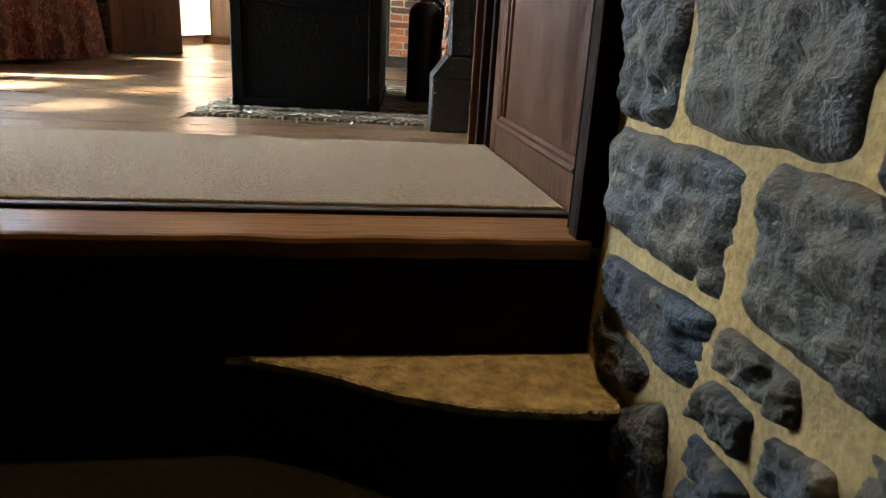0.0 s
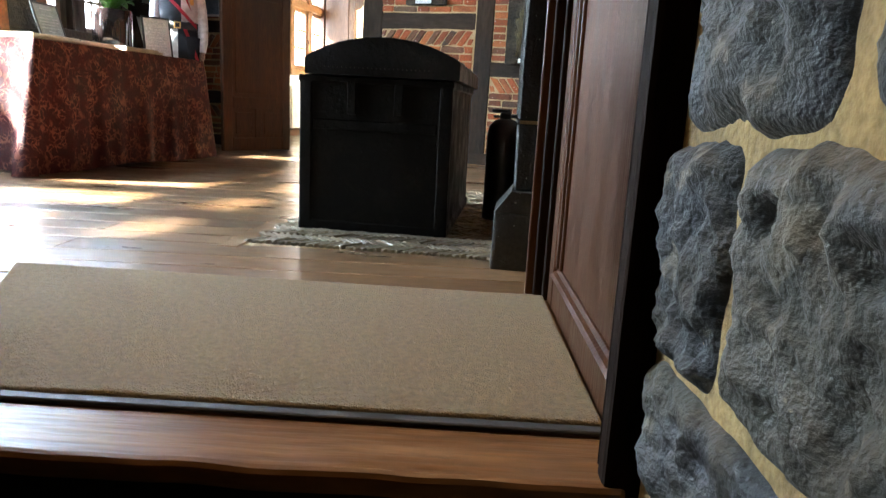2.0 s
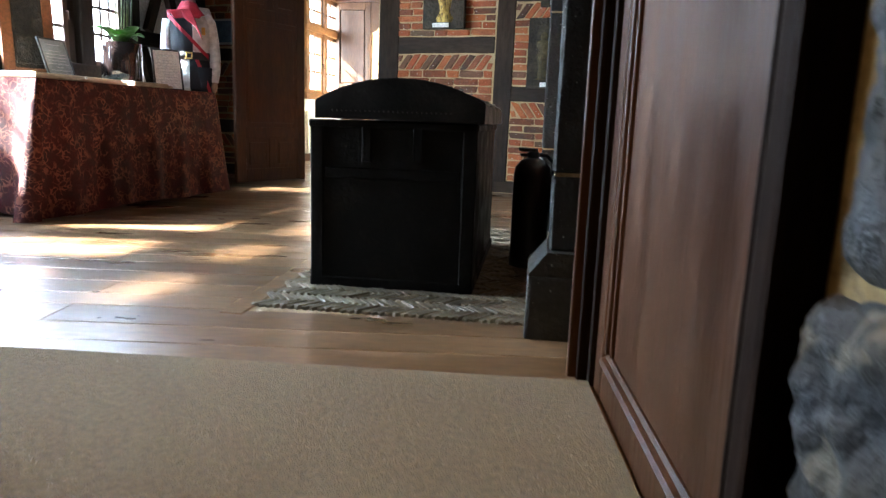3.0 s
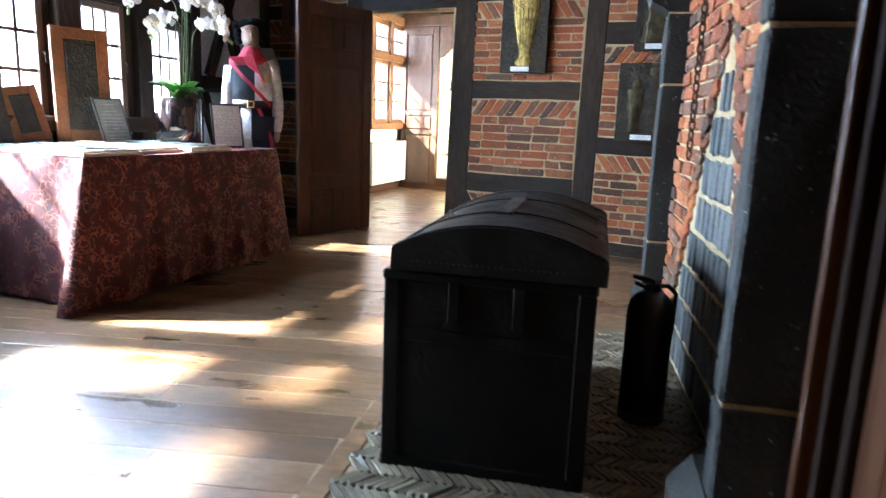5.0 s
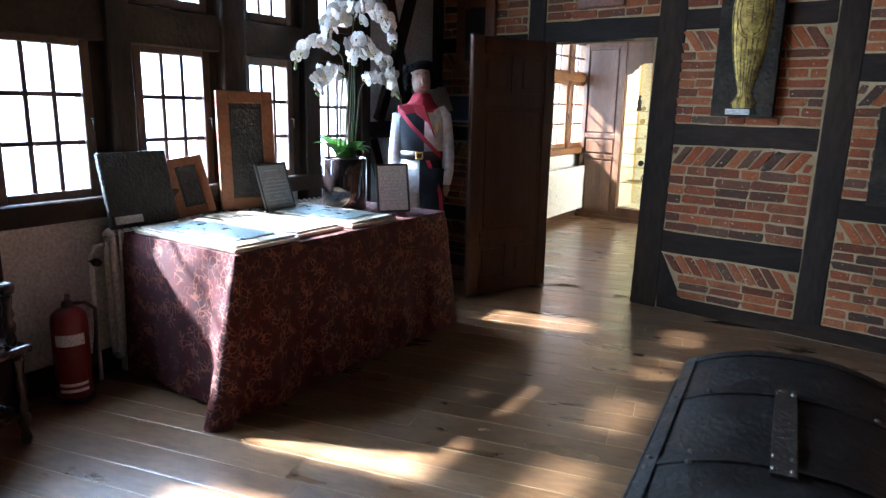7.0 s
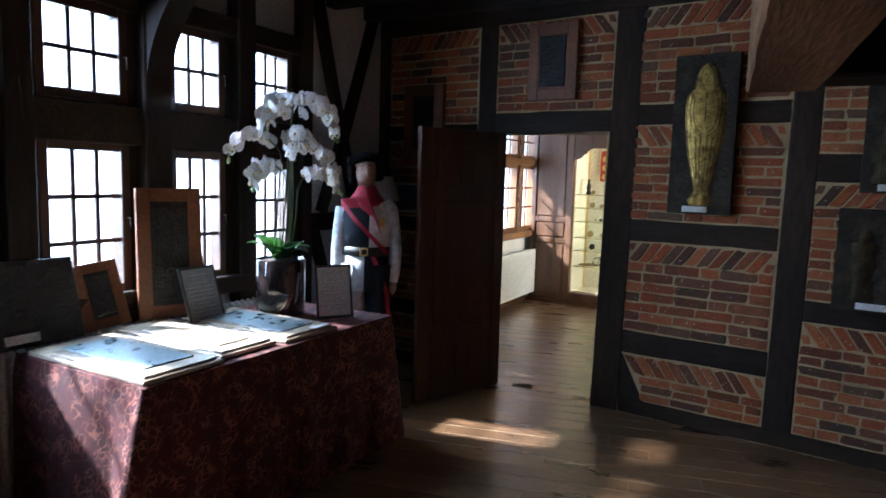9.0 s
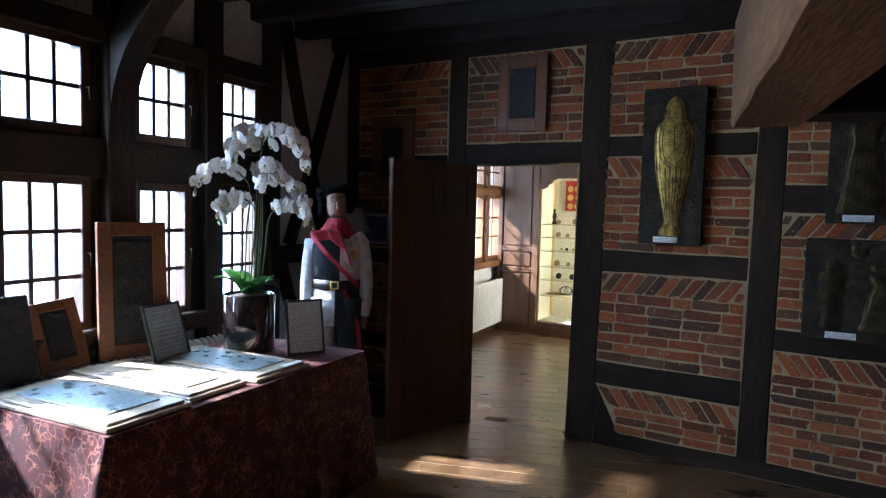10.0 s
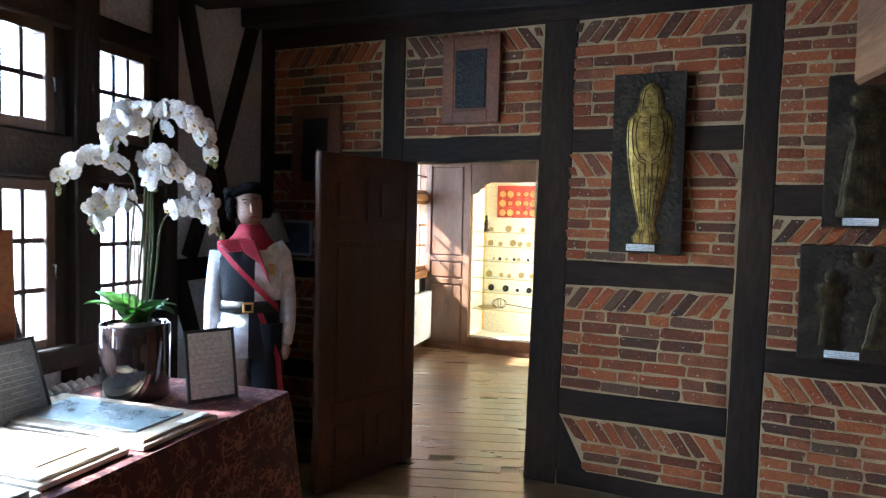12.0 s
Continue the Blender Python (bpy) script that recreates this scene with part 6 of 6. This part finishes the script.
for s in (-1, 1):
    # puffed sleeve, forearm and hand
    path = [(s * 0.125, 0.0, 1.405), (s * 0.160, 0.0, 1.345), (s * 0.185, -0.002, 1.21), (s * 0.195, -0.005, 1.07), (s * 0.195, -0.02, 0.95), (s * 0.19, -0.03, 0.86)]
    tube(b, path, [0.044, 0.052, 0.048, 0.047, 0.045, 0.034], 14, ID, 3)
    tube(b, [(s * 0.19, -0.03, 0.87), (s * 0.187, -0.04, 0.82), (s * 0.185, -0.045, 0.78)], [0.024, 0.028, 0.012], 10, ID, 0)
# neck, head
loft(b, [(0, 0, 1.48, 0.052, 0.055), (0, -0.005, 1.56, 0.050, 0.052)], 16, lambda c: 0)
loft(b, [(0, -0.02, 1.535, 0.030, 0.035), (0, -0.018, 1.555, 0.050, 0.062), (0, -0.012, 1.59, 0.062, 0.080), (0, -0.008, 1.64, 0.070, 0.090), (0, -0.003, 1.69, 0.071, 0.090), (0, 0.0, 1.73, 0.060, 0.075), (0, 0.0, 1.75, 0.030, 0.04)], 20, lambda c: 0)
loft(b, [(0, -0.098, 1.60, 0.008, 0.012), (0, -0.102, 1.615, 0.013, 0.018), (0, -0.096, 1.65, 0.007, 0.010)], 8, lambda c: 0)
for s in (-1, 1):
    c = bmesh.new()
    bmesh.ops.create_icosphere(c, subdivisions=1, radius=0.008)
    merge(b, c, Matrix.Translation((s * 0.026, -0.085, 1.658)) @ Matrix.Diagonal((1.4, 0.6, 0.7, 1)), 6)
    c = bmesh.new()
    box(c, -0.017, 0.017, -0.003, 0.003, -0.0018, 0.0018)
    merge(b, c, Matrix.Translation((s * 0.027, -0.088, 1.677)) @ Matrix.Rotation(radians(6 * s), 4, "Y"), 1)
c = bmesh.new()
box(c, -0.015, 0.015, -0.004, 0.004, -0.003, 0.003, bevel=0.0015)
merge(b, c, Matrix.Translation((0, -0.086, 1.583)), 4)
# curled hair and beret
rng = random.Random(3)
for k in range(110):
    a = rng.uniform(-0.55, math.pi + 0.55)
    zz = rng.uniform(1.60, 1.745)
    c = bmesh.new()
    bmesh.ops.create_icosphere(c, subdivisions=2, radius=rng.uniform(0.018, 0.028))
    for f in c.faces:
        f.smooth = True
    merge(b, c, Matrix.Translation((0.096 * math.cos(a), 0.014 + 0.096 * math.sin(a), zz)), 1)
loft(b, [(0, 0.012, 1.70, 0.080, 0.092), (0.008, 0.018, 1.722, 0.118, 0.114), (0.018, 0.022, 1.748, 0.112, 0.108), (0.024, 0.024, 1.768, 0.066, 0.070), (0.026, 0.024, 1.778, 0.028, 0.03)], 24, lambda c: 1)
turned_head = Matrix.Translation((0, 0, 1.50)) @ Matrix.Rotation(radians(14), 4, "Z") @ Matrix.Rotation(radians(-7), 4, "Y") @ Matrix.Rotation(radians(-6), 4, "X") @ Matrix.Translation((0, 0, -1.545))
for v in b.verts:
    if v.co.z > 1.54:
        v.co = turned_head @ v.co
# scarf over the shoulders, knotted, with two ends
loft(b, [(0, -0.012, 1.372, 0.118, 0.112), (0, -0.012, 1.41, 0.122, 0.100), (0, -0.012, 1.455, 0.088, 0.086), (0, -0.010, 1.505, 0.060, 0.070)], 28, lambda c: 4)
c = bmesh.new()
prism(c, [(-0.05, 1.43), (0.03, 1.43), (0.10, 1.24), (0.115, 1.19), (0.06, 1.30), (-0.02, 1.36)], -0.142, -0.118, ID, "y", bevel=0.006)
merge(b, c, ID, 4)
c = bmesh.new()
prism(c, [(-0.16, 1.42), (0.02, 1.44), (0.01, 1.37), (-0.10, 1.36)], -0.135, -0.098, ID, "y", bevel=0.006)
merge(b, c, ID, 4)
# sash from the shoulder to the far hip, badge, buckle, stripe
sash = []
for k in range(15):
    f = k / 14
    x = -0.165 + 0.315 * f
    z = 1.395 - 0.33 * f
    y = -math.sqrt(max(0.02, 1 - (x / 0.19) ** 2)) * 0.124 - 0.006
    sash.append((x, y, z))
for p, q in zip(sash, sash[1:]):
    vs = [b.verts.new(v) for v in ((p[0], p[1], p[2] - 0.02), (q[0], q[1], q[2] - 0.02), (q[0], q[1], q[2] + 0.02), (p[0], p[1], p[2] + 0.02))]
    f = b.faces.new(vs)
    f.material_index = 4
for p, q in (((0.06, -0.122, 1.04), (0.15, -0.085, 0.80)), ((0.15, -0.085, 0.80), (0.165, -0.06, 0.60))):
    vs = [b.verts.new(v) for v in ((p[0] - 0.014, p[1], p[2]), (q[0] - 0.014, q[1], q[2]), (q[0] + 0.014, q[1] + 0.01, q[2]), (p[0] + 0.014, p[1] + 0.01, p[2]))]
    b.faces.new(vs).material_index = 4
for x0, x1, z0, z1 in ((-0.028, 0.028, 1.045, 1.055), (-0.028, 0.028, 1.088, 1.098), (-0.028, -0.018, 1.055, 1.088), (0.018, 0.028, 1.055, 1.088)):
    c = bmesh.new()
    box(c, x0, x1, -0.130, -0.120, z0, z1, bevel=0.002)
    merge(b, c, ID, 5)
c = bmesh.new()
box(c, 0.105, 0.135, -0.124, -0.105, 1.24, 1.30, bevel=0.004)
merge(b, c, ID, 5)
for v in b.verts:
    if v.co.z < 1.5:
        v.co += noise.noise_vector(v.co * 14) * 0.006
o = new_bm()
merge(o, b, MN)
tagged(part("mannequin", o, [SKIN, HAIR, NAVY, LINEN, SCARF, GOLD, BLACK]), "costumed mannequin in black and white with red scarf, sash and beret", "mannequin")

# floor lamp and picture behind it
SHADE = material("cream_shade", [(0.55, 0.52, 0.46), (0.66, 0.63, 0.57)], 6, (0.8, 0.95), 0.1, 100)
lamp = holder("floor_lamp", "unlit floor lamp with a cream conical shade in the corner", "lamp", pose(-4.36, 5.90, 0))
LM = pose(-4.36, 5.90, 0)
part("shade", lathe(new_bm(), [(0.135, 1.38), (0.07, 1.57), (0.067, 1.57), (0.131, 1.38)], LM, 28), SHADE, lamp)
part("pole", tube(new_bm(), [(0, 0, 0.02), (0, 0, 1.50)], 0.011, 10, LM), IRON, lamp)
part("base", lathe(new_bm(), [(0, 0.0), (0.12, 0.0), (0.118, 0.015), (0.03, 0.03), (0, 0.03)], LM, 24), IRON, lamp)


def wall_m(x, z, y=6.205):
    return Matrix.Translation((x, y, z))


BLUEPRINT = material("blue_photo", [(0.05, 0.08, 0.13), (0.12, 0.17, 0.24)], 8, (0.3, 0.5), 0.0, 60)
WHITEFRAME = plain("pale_frame", (0.5, 0.5, 0.5), 0.5)
easel_frame("framed_photograph", "small blue photograph in a pale frame on the brick wall", "picture", wall_m(-4.355, 1.28, 6.185), 0.26, 0.24, 0.018, WHITEFRAME, BLUEPRINT, 0.02)
easel_frame("framed_relief", "dark cast relief in a red-brown wooden frame over the door", "frame", wall_m(-3.076, 2.14, 6.168), 0.37, 0.528, 0.075, REDWOOD, REDWOOD, 0.04, (0.20, 0.35, SLATE))
easel_frame("framed_relief", "dark relief in a red-brown wooden frame behind the door", "frame", wall_m(-4.193, 1.70, 6.168), 0.386, 0.60, 0.08, REDWOOD, REDWOOD, 0.04, (0.20, 0.42, SLATE))


# ---- brasses on the far wall ----
BRASSGOLD = material("worn_brass", [(0.12, 0.075, 0.018), (0.34, 0.22, 0.055), (0.55, 0.37, 0.10)], 24, (0.32, 0.5), 0.25, 55, metal=0.9)
BRASSDARK = material("tarnished_brass", [(0.03, 0.022, 0.012), (0.07, 0.052, 0.024), (0.11, 0.082, 0.036)], 14, (0.35, 0.55), 0.3, 55, metal=0.8)
SLABDARK = material("dark_slab", [(0.018, 0.013, 0.008), (0.034, 0.025, 0.015), (0.060, 0.045, 0.028)], 9, (0.5, 0.75), 0.9, 45, spec=0.2)


def silhouette(bm, prof, cx, z0, h, y, depth, m=ID):
    """A raised symmetrical figure: half-widths up its height, thicker in its middle."""
    c = bmesh.new()
    rows = []
    for f, w in prof:
        rows.append([c.verts.new((cx + w * e, y - depth * (1 - e * e) - 0.003 if abs(e) < 1 else y, z0 + f * h)) for e in (-1, -0.97, -0.6, -0.2, 0.2, 0.6, 0.97, 1)])
    for p, q in zip(rows, rows[1:]):
        for e in range(7):
            f = c.faces.new((p[e], p[e + 1], q[e + 1], q[e]))
            f.smooth = True
    return merge(bm, c, m)


def brass(name_label, x0, x1, z0, z1, figures, gilt, label_x):
    o = holder("memorial_brass", name_label, "brass", wall_m((x0 + x1) / 2, z0), "brasses on the brick wall")
    part("slab", worn_mesh(box(new_bm(), x0, x1, 6.150, 6.205, z0, z1, bevel=0.006, seg=2), 0.003, 18), SLABDARK, o, "rough dark slab")
    for cx, prof, f0, f1 in figures:
        h = (z1 - z0) * (f1 - f0)
        zb = z0 + (z1 - z0) * f0
        fig = part("figure_plate", silhouette(new_bm(), prof, cx, zb, h, 6.149, 0.005), gilt, o, "raised engraved figure")
        gold = gilt is BRASSGOLD

        def engrave(pts, r=0.0016):
            """A dark line on the plate through points (across, share of the height)."""
            line = []
            for e, f in pts:
                w = next((a[1] + (b[1] - a[1]) * (f - a[0]) / (b[0] - a[0]) for a, b in zip(prof, prof[1:]) if a[0] <= f <= b[0]), 0.05)
                q = min(0.97, abs(e) / max(w, 0.001))
                line.append((cx + e, 6.1468 - 0.005 * (1 - q * q) - 0.003, zb + f * h))
            part("engraved_line", tube(new_bm(), line, r, 5), SLABDARK, fig)

        # outline and folds of the dress
        for s in (-1, 1):
            engrave([(s * w * 0.93, f) for f, w in prof], 0.0022)
            for e in ((0.22, 0.48, 0.72) if gold else (0.15, 0.4, 0.68)):
                engrave([(s * w * (e + 0.04 * math.sin(f * 17 + e * 9)), f) for f, w in prof if f < (0.60 if e < 0.6 else 0.74)], 0.0013)
        if gold:
            engrave([(0.0, 0.12), (0.002, 0.3), (0.0, 0.44)], 0.0018)
            engrave([(0.0, 0.60), (0.0, 0.80)], 0.0022)
            for k in range(8):      # ribs
                f = 0.785 - 0.019 * k
                for s in (-1, 1):
                    engrave([(s * 0.006, f), (s * 0.026, f + 0.008), (s * (0.046 - 0.001 * k), f - 0.010)], 0.0012)
            for s in (-1, 1):
                engrave([(s * 0.052, 0.80), (s * 0.068, 0.76), (s * 0.074, 0.68), (s * 0.066, 0.60), (s * 0.048, 0.545), (s * 0.014, 0.515)], 0.0022)      # arms laid over the hips
                engrave([(s * 0.086, 0.78), (s * 0.094, 0.68), (s * 0.084, 0.58), (s * 0.06, 0.525), (s * 0.02, 0.495)], 0.0020)
                engrave([(s * (0.034 + 0.022 * math.cos(t)), 0.545 + 0.020 * math.sin(t)) for t in np.linspace(0, 6.3, 12)], 0.0014)
                engrave([(s * (0.030 + 0.017 * math.cos(t)), 0.315 + 0.014 * math.sin(t)) for t in np.linspace(0, 6.3, 10)], 0.0012)
                engrave([(s * 0.016, 0.50), (s * 0.016, 0.34), (s * 0.014, 0.29), (s * 0.014, 0.13)], 0.0014)
                engrave([(s * 0.046, 0.50), (s * 0.044, 0.34), (s * 0.034, 0.29), (s * 0.026, 0.13)], 0.0014)
                engrave([(s * 0.042, 0.835), (s * 0.040, 0.90), (s * 0.030, 0.955), (s * 0.008, 0.975)], 0.0022)
                engrave([(s * 0.056, 0.82), (s * 0.054, 0.90), (s * 0.042, 0.965)], 0.0012)
                engrave([(s * (0.014 + 0.006 * math.cos(t)), 0.925 + 0.006 * math.sin(t)) for t in np.linspace(0, 6.3, 8)], 0.0016)
                engrave([(s * 0.02, 0.012), (s * 0.035, 0.05), (s * 0.012, 0.085)], 0.0014)
            engrave([(-0.014, 0.878), (0.0, 0.874), (0.014, 0.878)], 0.0016)
            engrave([(0.0, 0.925), (0.004, 0.90), (-0.003, 0.897)], 0.0012)
            engrave([(-0.03, 0.855), (0.0, 0.845), (0.03, 0.855)], 0.0014)
    part("caption_card", box(new_bm(), label_x - 0.075, label_x + 0.075, 6.140, 6.148, z0 + 0.012, z0 + 0.048, bevel=0.001), PAPER, o, "white caption card")
    for k in range(3):
        w = (0.03, 0.062, 0.055)[k]
        part("text_line", box(new_bm(), label_x - w, label_x + w, 6.1385, 6.1402, z0 + 0.036 - k * 0.009, z0 + 0.039 - k * 0.009), INK, o)
    return o


SHROUD = [(0.0, 0.07), (0.04, 0.08), (0.07, 0.06), (0.11, 0.045), (0.20, 0.062), (0.35, 0.092), (0.50, 0.112), (0.64, 0.122), (0.74, 0.122), (0.79, 0.112), (0.82, 0.088), (0.84, 0.072), (0.87, 0.070), (0.93, 0.066), (0.97, 0.052), (0.99, 0.034), (1.0, 0.015)]
GOWN = [(0.0, 0.115), (0.03, 0.12), (0.10, 0.105), (0.3, 0.095), (0.5, 0.08), (0.62, 0.06), (0.70, 0.075), (0.78, 0.085), (0.82, 0.03), (0.86, 0.075), (0.94, 0.08), (1.0, 0.02)]
KNIGHT = [(0.0, 0.075), (0.03, 0.05), (0.2, 0.04), (0.40, 0.05), (0.48, 0.065), (0.6, 0.05), (0.74, 0.07), (0.80, 0.065), (0.84, 0.025), (0.88, 0.036), (0.96, 0.034), (1.0, 0.01)]
brass("gilded brass of a shrouded figure on a dark slab", -2.215, -1.835, 1.395, 2.37, [(-2.015, SHROUD, 0.055, 0.94)], BRASSGOLD, -2.045)
brass("tarnished brass of a gowned figure on a dark slab", -1.177, -0.83, 1.56, 2.30, [(-1.01, GOWN, 0.07, 0.92)], BRASSDARK, -1.02)
two = brass("dark brass with two standing figures on a slab", -1.263, -0.74, 0.905, 1.472, [(-1.13, KNIGHT, 0.12, 0.80), (-0.87, GOWN, 0.12, 0.80)], BRASSDARK, -1.07)
part("shield", silhouette(new_bm(), [(0.0, 0.005), (0.4, 0.04), (1.0, 0.045)], -1.0, 1.36, 0.08, 6.149, 0.006), BRASSDARK, two)


# ---- dark chair by the window ----
def turned(z0, z1, r):
    h = z1 - z0
    return [(0, z0), (r * 0.8, z0), (r, z0 + 0.02), (r * 0.6, z0 + 0.06), (r, z0 + 0.25 * h), (r * 1.15, z0 + 0.4 * h), (r * 0.7, z0 + 0.5 * h), (r * 1.1, z0 + 0.6 * h), (r * 0.75, z0 + 0.75 * h), (r, z0 + 0.9 * h), (r, z1), (0, z1)]


CHAIRM = pose(-3.93, 2.36, 0.001, 0, 0, 20)
CHAIRWOOD = material("black_oak", [(0.012, 0.008, 0.006), (0.03, 0.018, 0.012)], 5, (0.22, 0.4), 0.15, 55)
chair = holder("armchair", "dark turned-wood armchair standing by the windows", "chair", CHAIRM)
for x, y in ((0.24, 0.0), (0.24, -0.46), (-0.22, 0.0), (-0.22, -0.46)):
    part("leg", lathe(new_bm(), turned(0.0, 0.40, 0.026), CHAIRM @ Matrix.Translation((x, y, 0)), 14), CHAIRWOOD, chair)
part("seat", box(new_bm(), -0.26, 0.29, -0.50, 0.04, 0.401, 0.435, CHAIRM, bevel=0.012, seg=2), CHAIRWOOD, chair)
for y in (0.0, -0.46):
    part("arm_post", lathe(new_bm(), turned(0.436, 0.64, 0.022) + [(0.03, 0.65), (0.036, 0.67), (0.03, 0.69), (0, 0.70)], CHAIRM @ Matrix.Translation((0.22, y, 0)), 14), CHAIRWOOD, chair)
    part("back_post", lathe(new_bm(), turned(0.436, 1.08, 0.024) + [(0.03, 1.09), (0.034, 1.11), (0, 1.13)], CHAIRM @ Matrix.Translation((-0.22, y, 0)), 14), CHAIRWOOD, chair)
    part("armrest", box(new_bm(), -0.20, 0.20, y - 0.03, y + 0.03, 0.615, 0.64, CHAIRM, bevel=0.008, seg=2), CHAIRWOOD, chair)
part("backrest", box(new_bm(), -0.235, -0.205, -0.44, -0.02, 0.55, 1.02, CHAIRM, bevel=0.008), CHAIRWOOD, chair)
for a, c in (((0.24, 0.0), (0.24, -0.46)), ((-0.22, 0.0), (-0.22, -0.46)), ((0.24, 0.0), (-0.22, 0.0)), ((0.24, -0.46), (-0.22, -0.46))):
    part("stretcher", tube(new_bm(), [(*a, 0.13), (*c, 0.13)], 0.014, 8, CHAIRM), CHAIRWOOD, chair)

# ---- pieces of walls and floors ----
rng = random.Random(33)
lay_boards(ROOM, 19.0, 0.15, rng, BORDER_Q)
lay_boards(HALL, 19.0, 0.15, rng)
for x0, x1, y0, y1 in ((-0.955, -0.874, 0.03, 2.065), (-0.874, -0.02, 1.985, 2.065)):
    part("border_board", box(new_bm(), x0 + 0.002, x1 - 0.002, y0, y1, -0.03, 0.003, FM, bevel=0.004), BOARD, floor)
# hearth of tiles set on edge in herringbone
hearth = sheet("hearth", "hearth of old tiles on edge in herringbone", prism(new_bm(), HEARTH_Q, -0.06, -0.008), SOOT_DARK, cat="hearth")
tile_m = [link_mesh("hearth_tile", brick_shape(k, 0.05), HEARTH) for k in range(6)]
spots = []
L, Wt = 0.098, 0.027
row_h = 0.078
for j in range(24):
    for i in range(46):
        x, yy = -0.872 + (i + 0.5) * Wt * 0.92, 0.13 + (j + 0.5) * row_h
        if x < 0.20 and yy < 1.97:
            spots.append((x, yy, 38 if j % 2 else -38))
spots.sort(key=lambda q: q[1] + (0.0 if q[0] < -0.1 else 1.0))
for x, y, a in spots[:260]:
    o = new("hearth_tile", rng.choice(tile_m))
    o.matrix_basis = FM @ Matrix.Translation((x, y, -0.010 + rng.uniform(-0.002, 0.002))) @ Matrix.Rotation(radians(90 + a), 4, "Z") @ Matrix.Rotation(radians(90), 4, "X") @ Matrix.Rotation(radians(rng.uniform(-9, 9)), 4, "X") @ Matrix.Diagonal((L * 0.95, 0.04, Wt * 0.68, 1)) @ Matrix.Rotation(radians(180), 4, "X")
    o.parent = hearth
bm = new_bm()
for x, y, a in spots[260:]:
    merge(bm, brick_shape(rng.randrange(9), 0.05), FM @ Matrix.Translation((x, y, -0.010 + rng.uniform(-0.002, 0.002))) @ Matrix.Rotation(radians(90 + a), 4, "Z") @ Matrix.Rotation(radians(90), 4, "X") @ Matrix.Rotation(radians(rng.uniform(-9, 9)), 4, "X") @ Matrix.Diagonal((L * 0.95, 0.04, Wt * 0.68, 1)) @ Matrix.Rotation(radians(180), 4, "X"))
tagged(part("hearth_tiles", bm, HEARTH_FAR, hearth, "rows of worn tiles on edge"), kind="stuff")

lay_bricks(NEAR_BRICKS, wall_north, ID, 6.2075, BRICKS, rng)
lay_bricks(FB, back, BACKM, -0.014, BRICKS, rng)
SLABM = [link_mesh("slab", brick_shape(k, 0.05), SLAB) for k in range(6)]
lay_bricks(SLABS, back, BACKM, -0.008, SLABM, rng, name="slab")
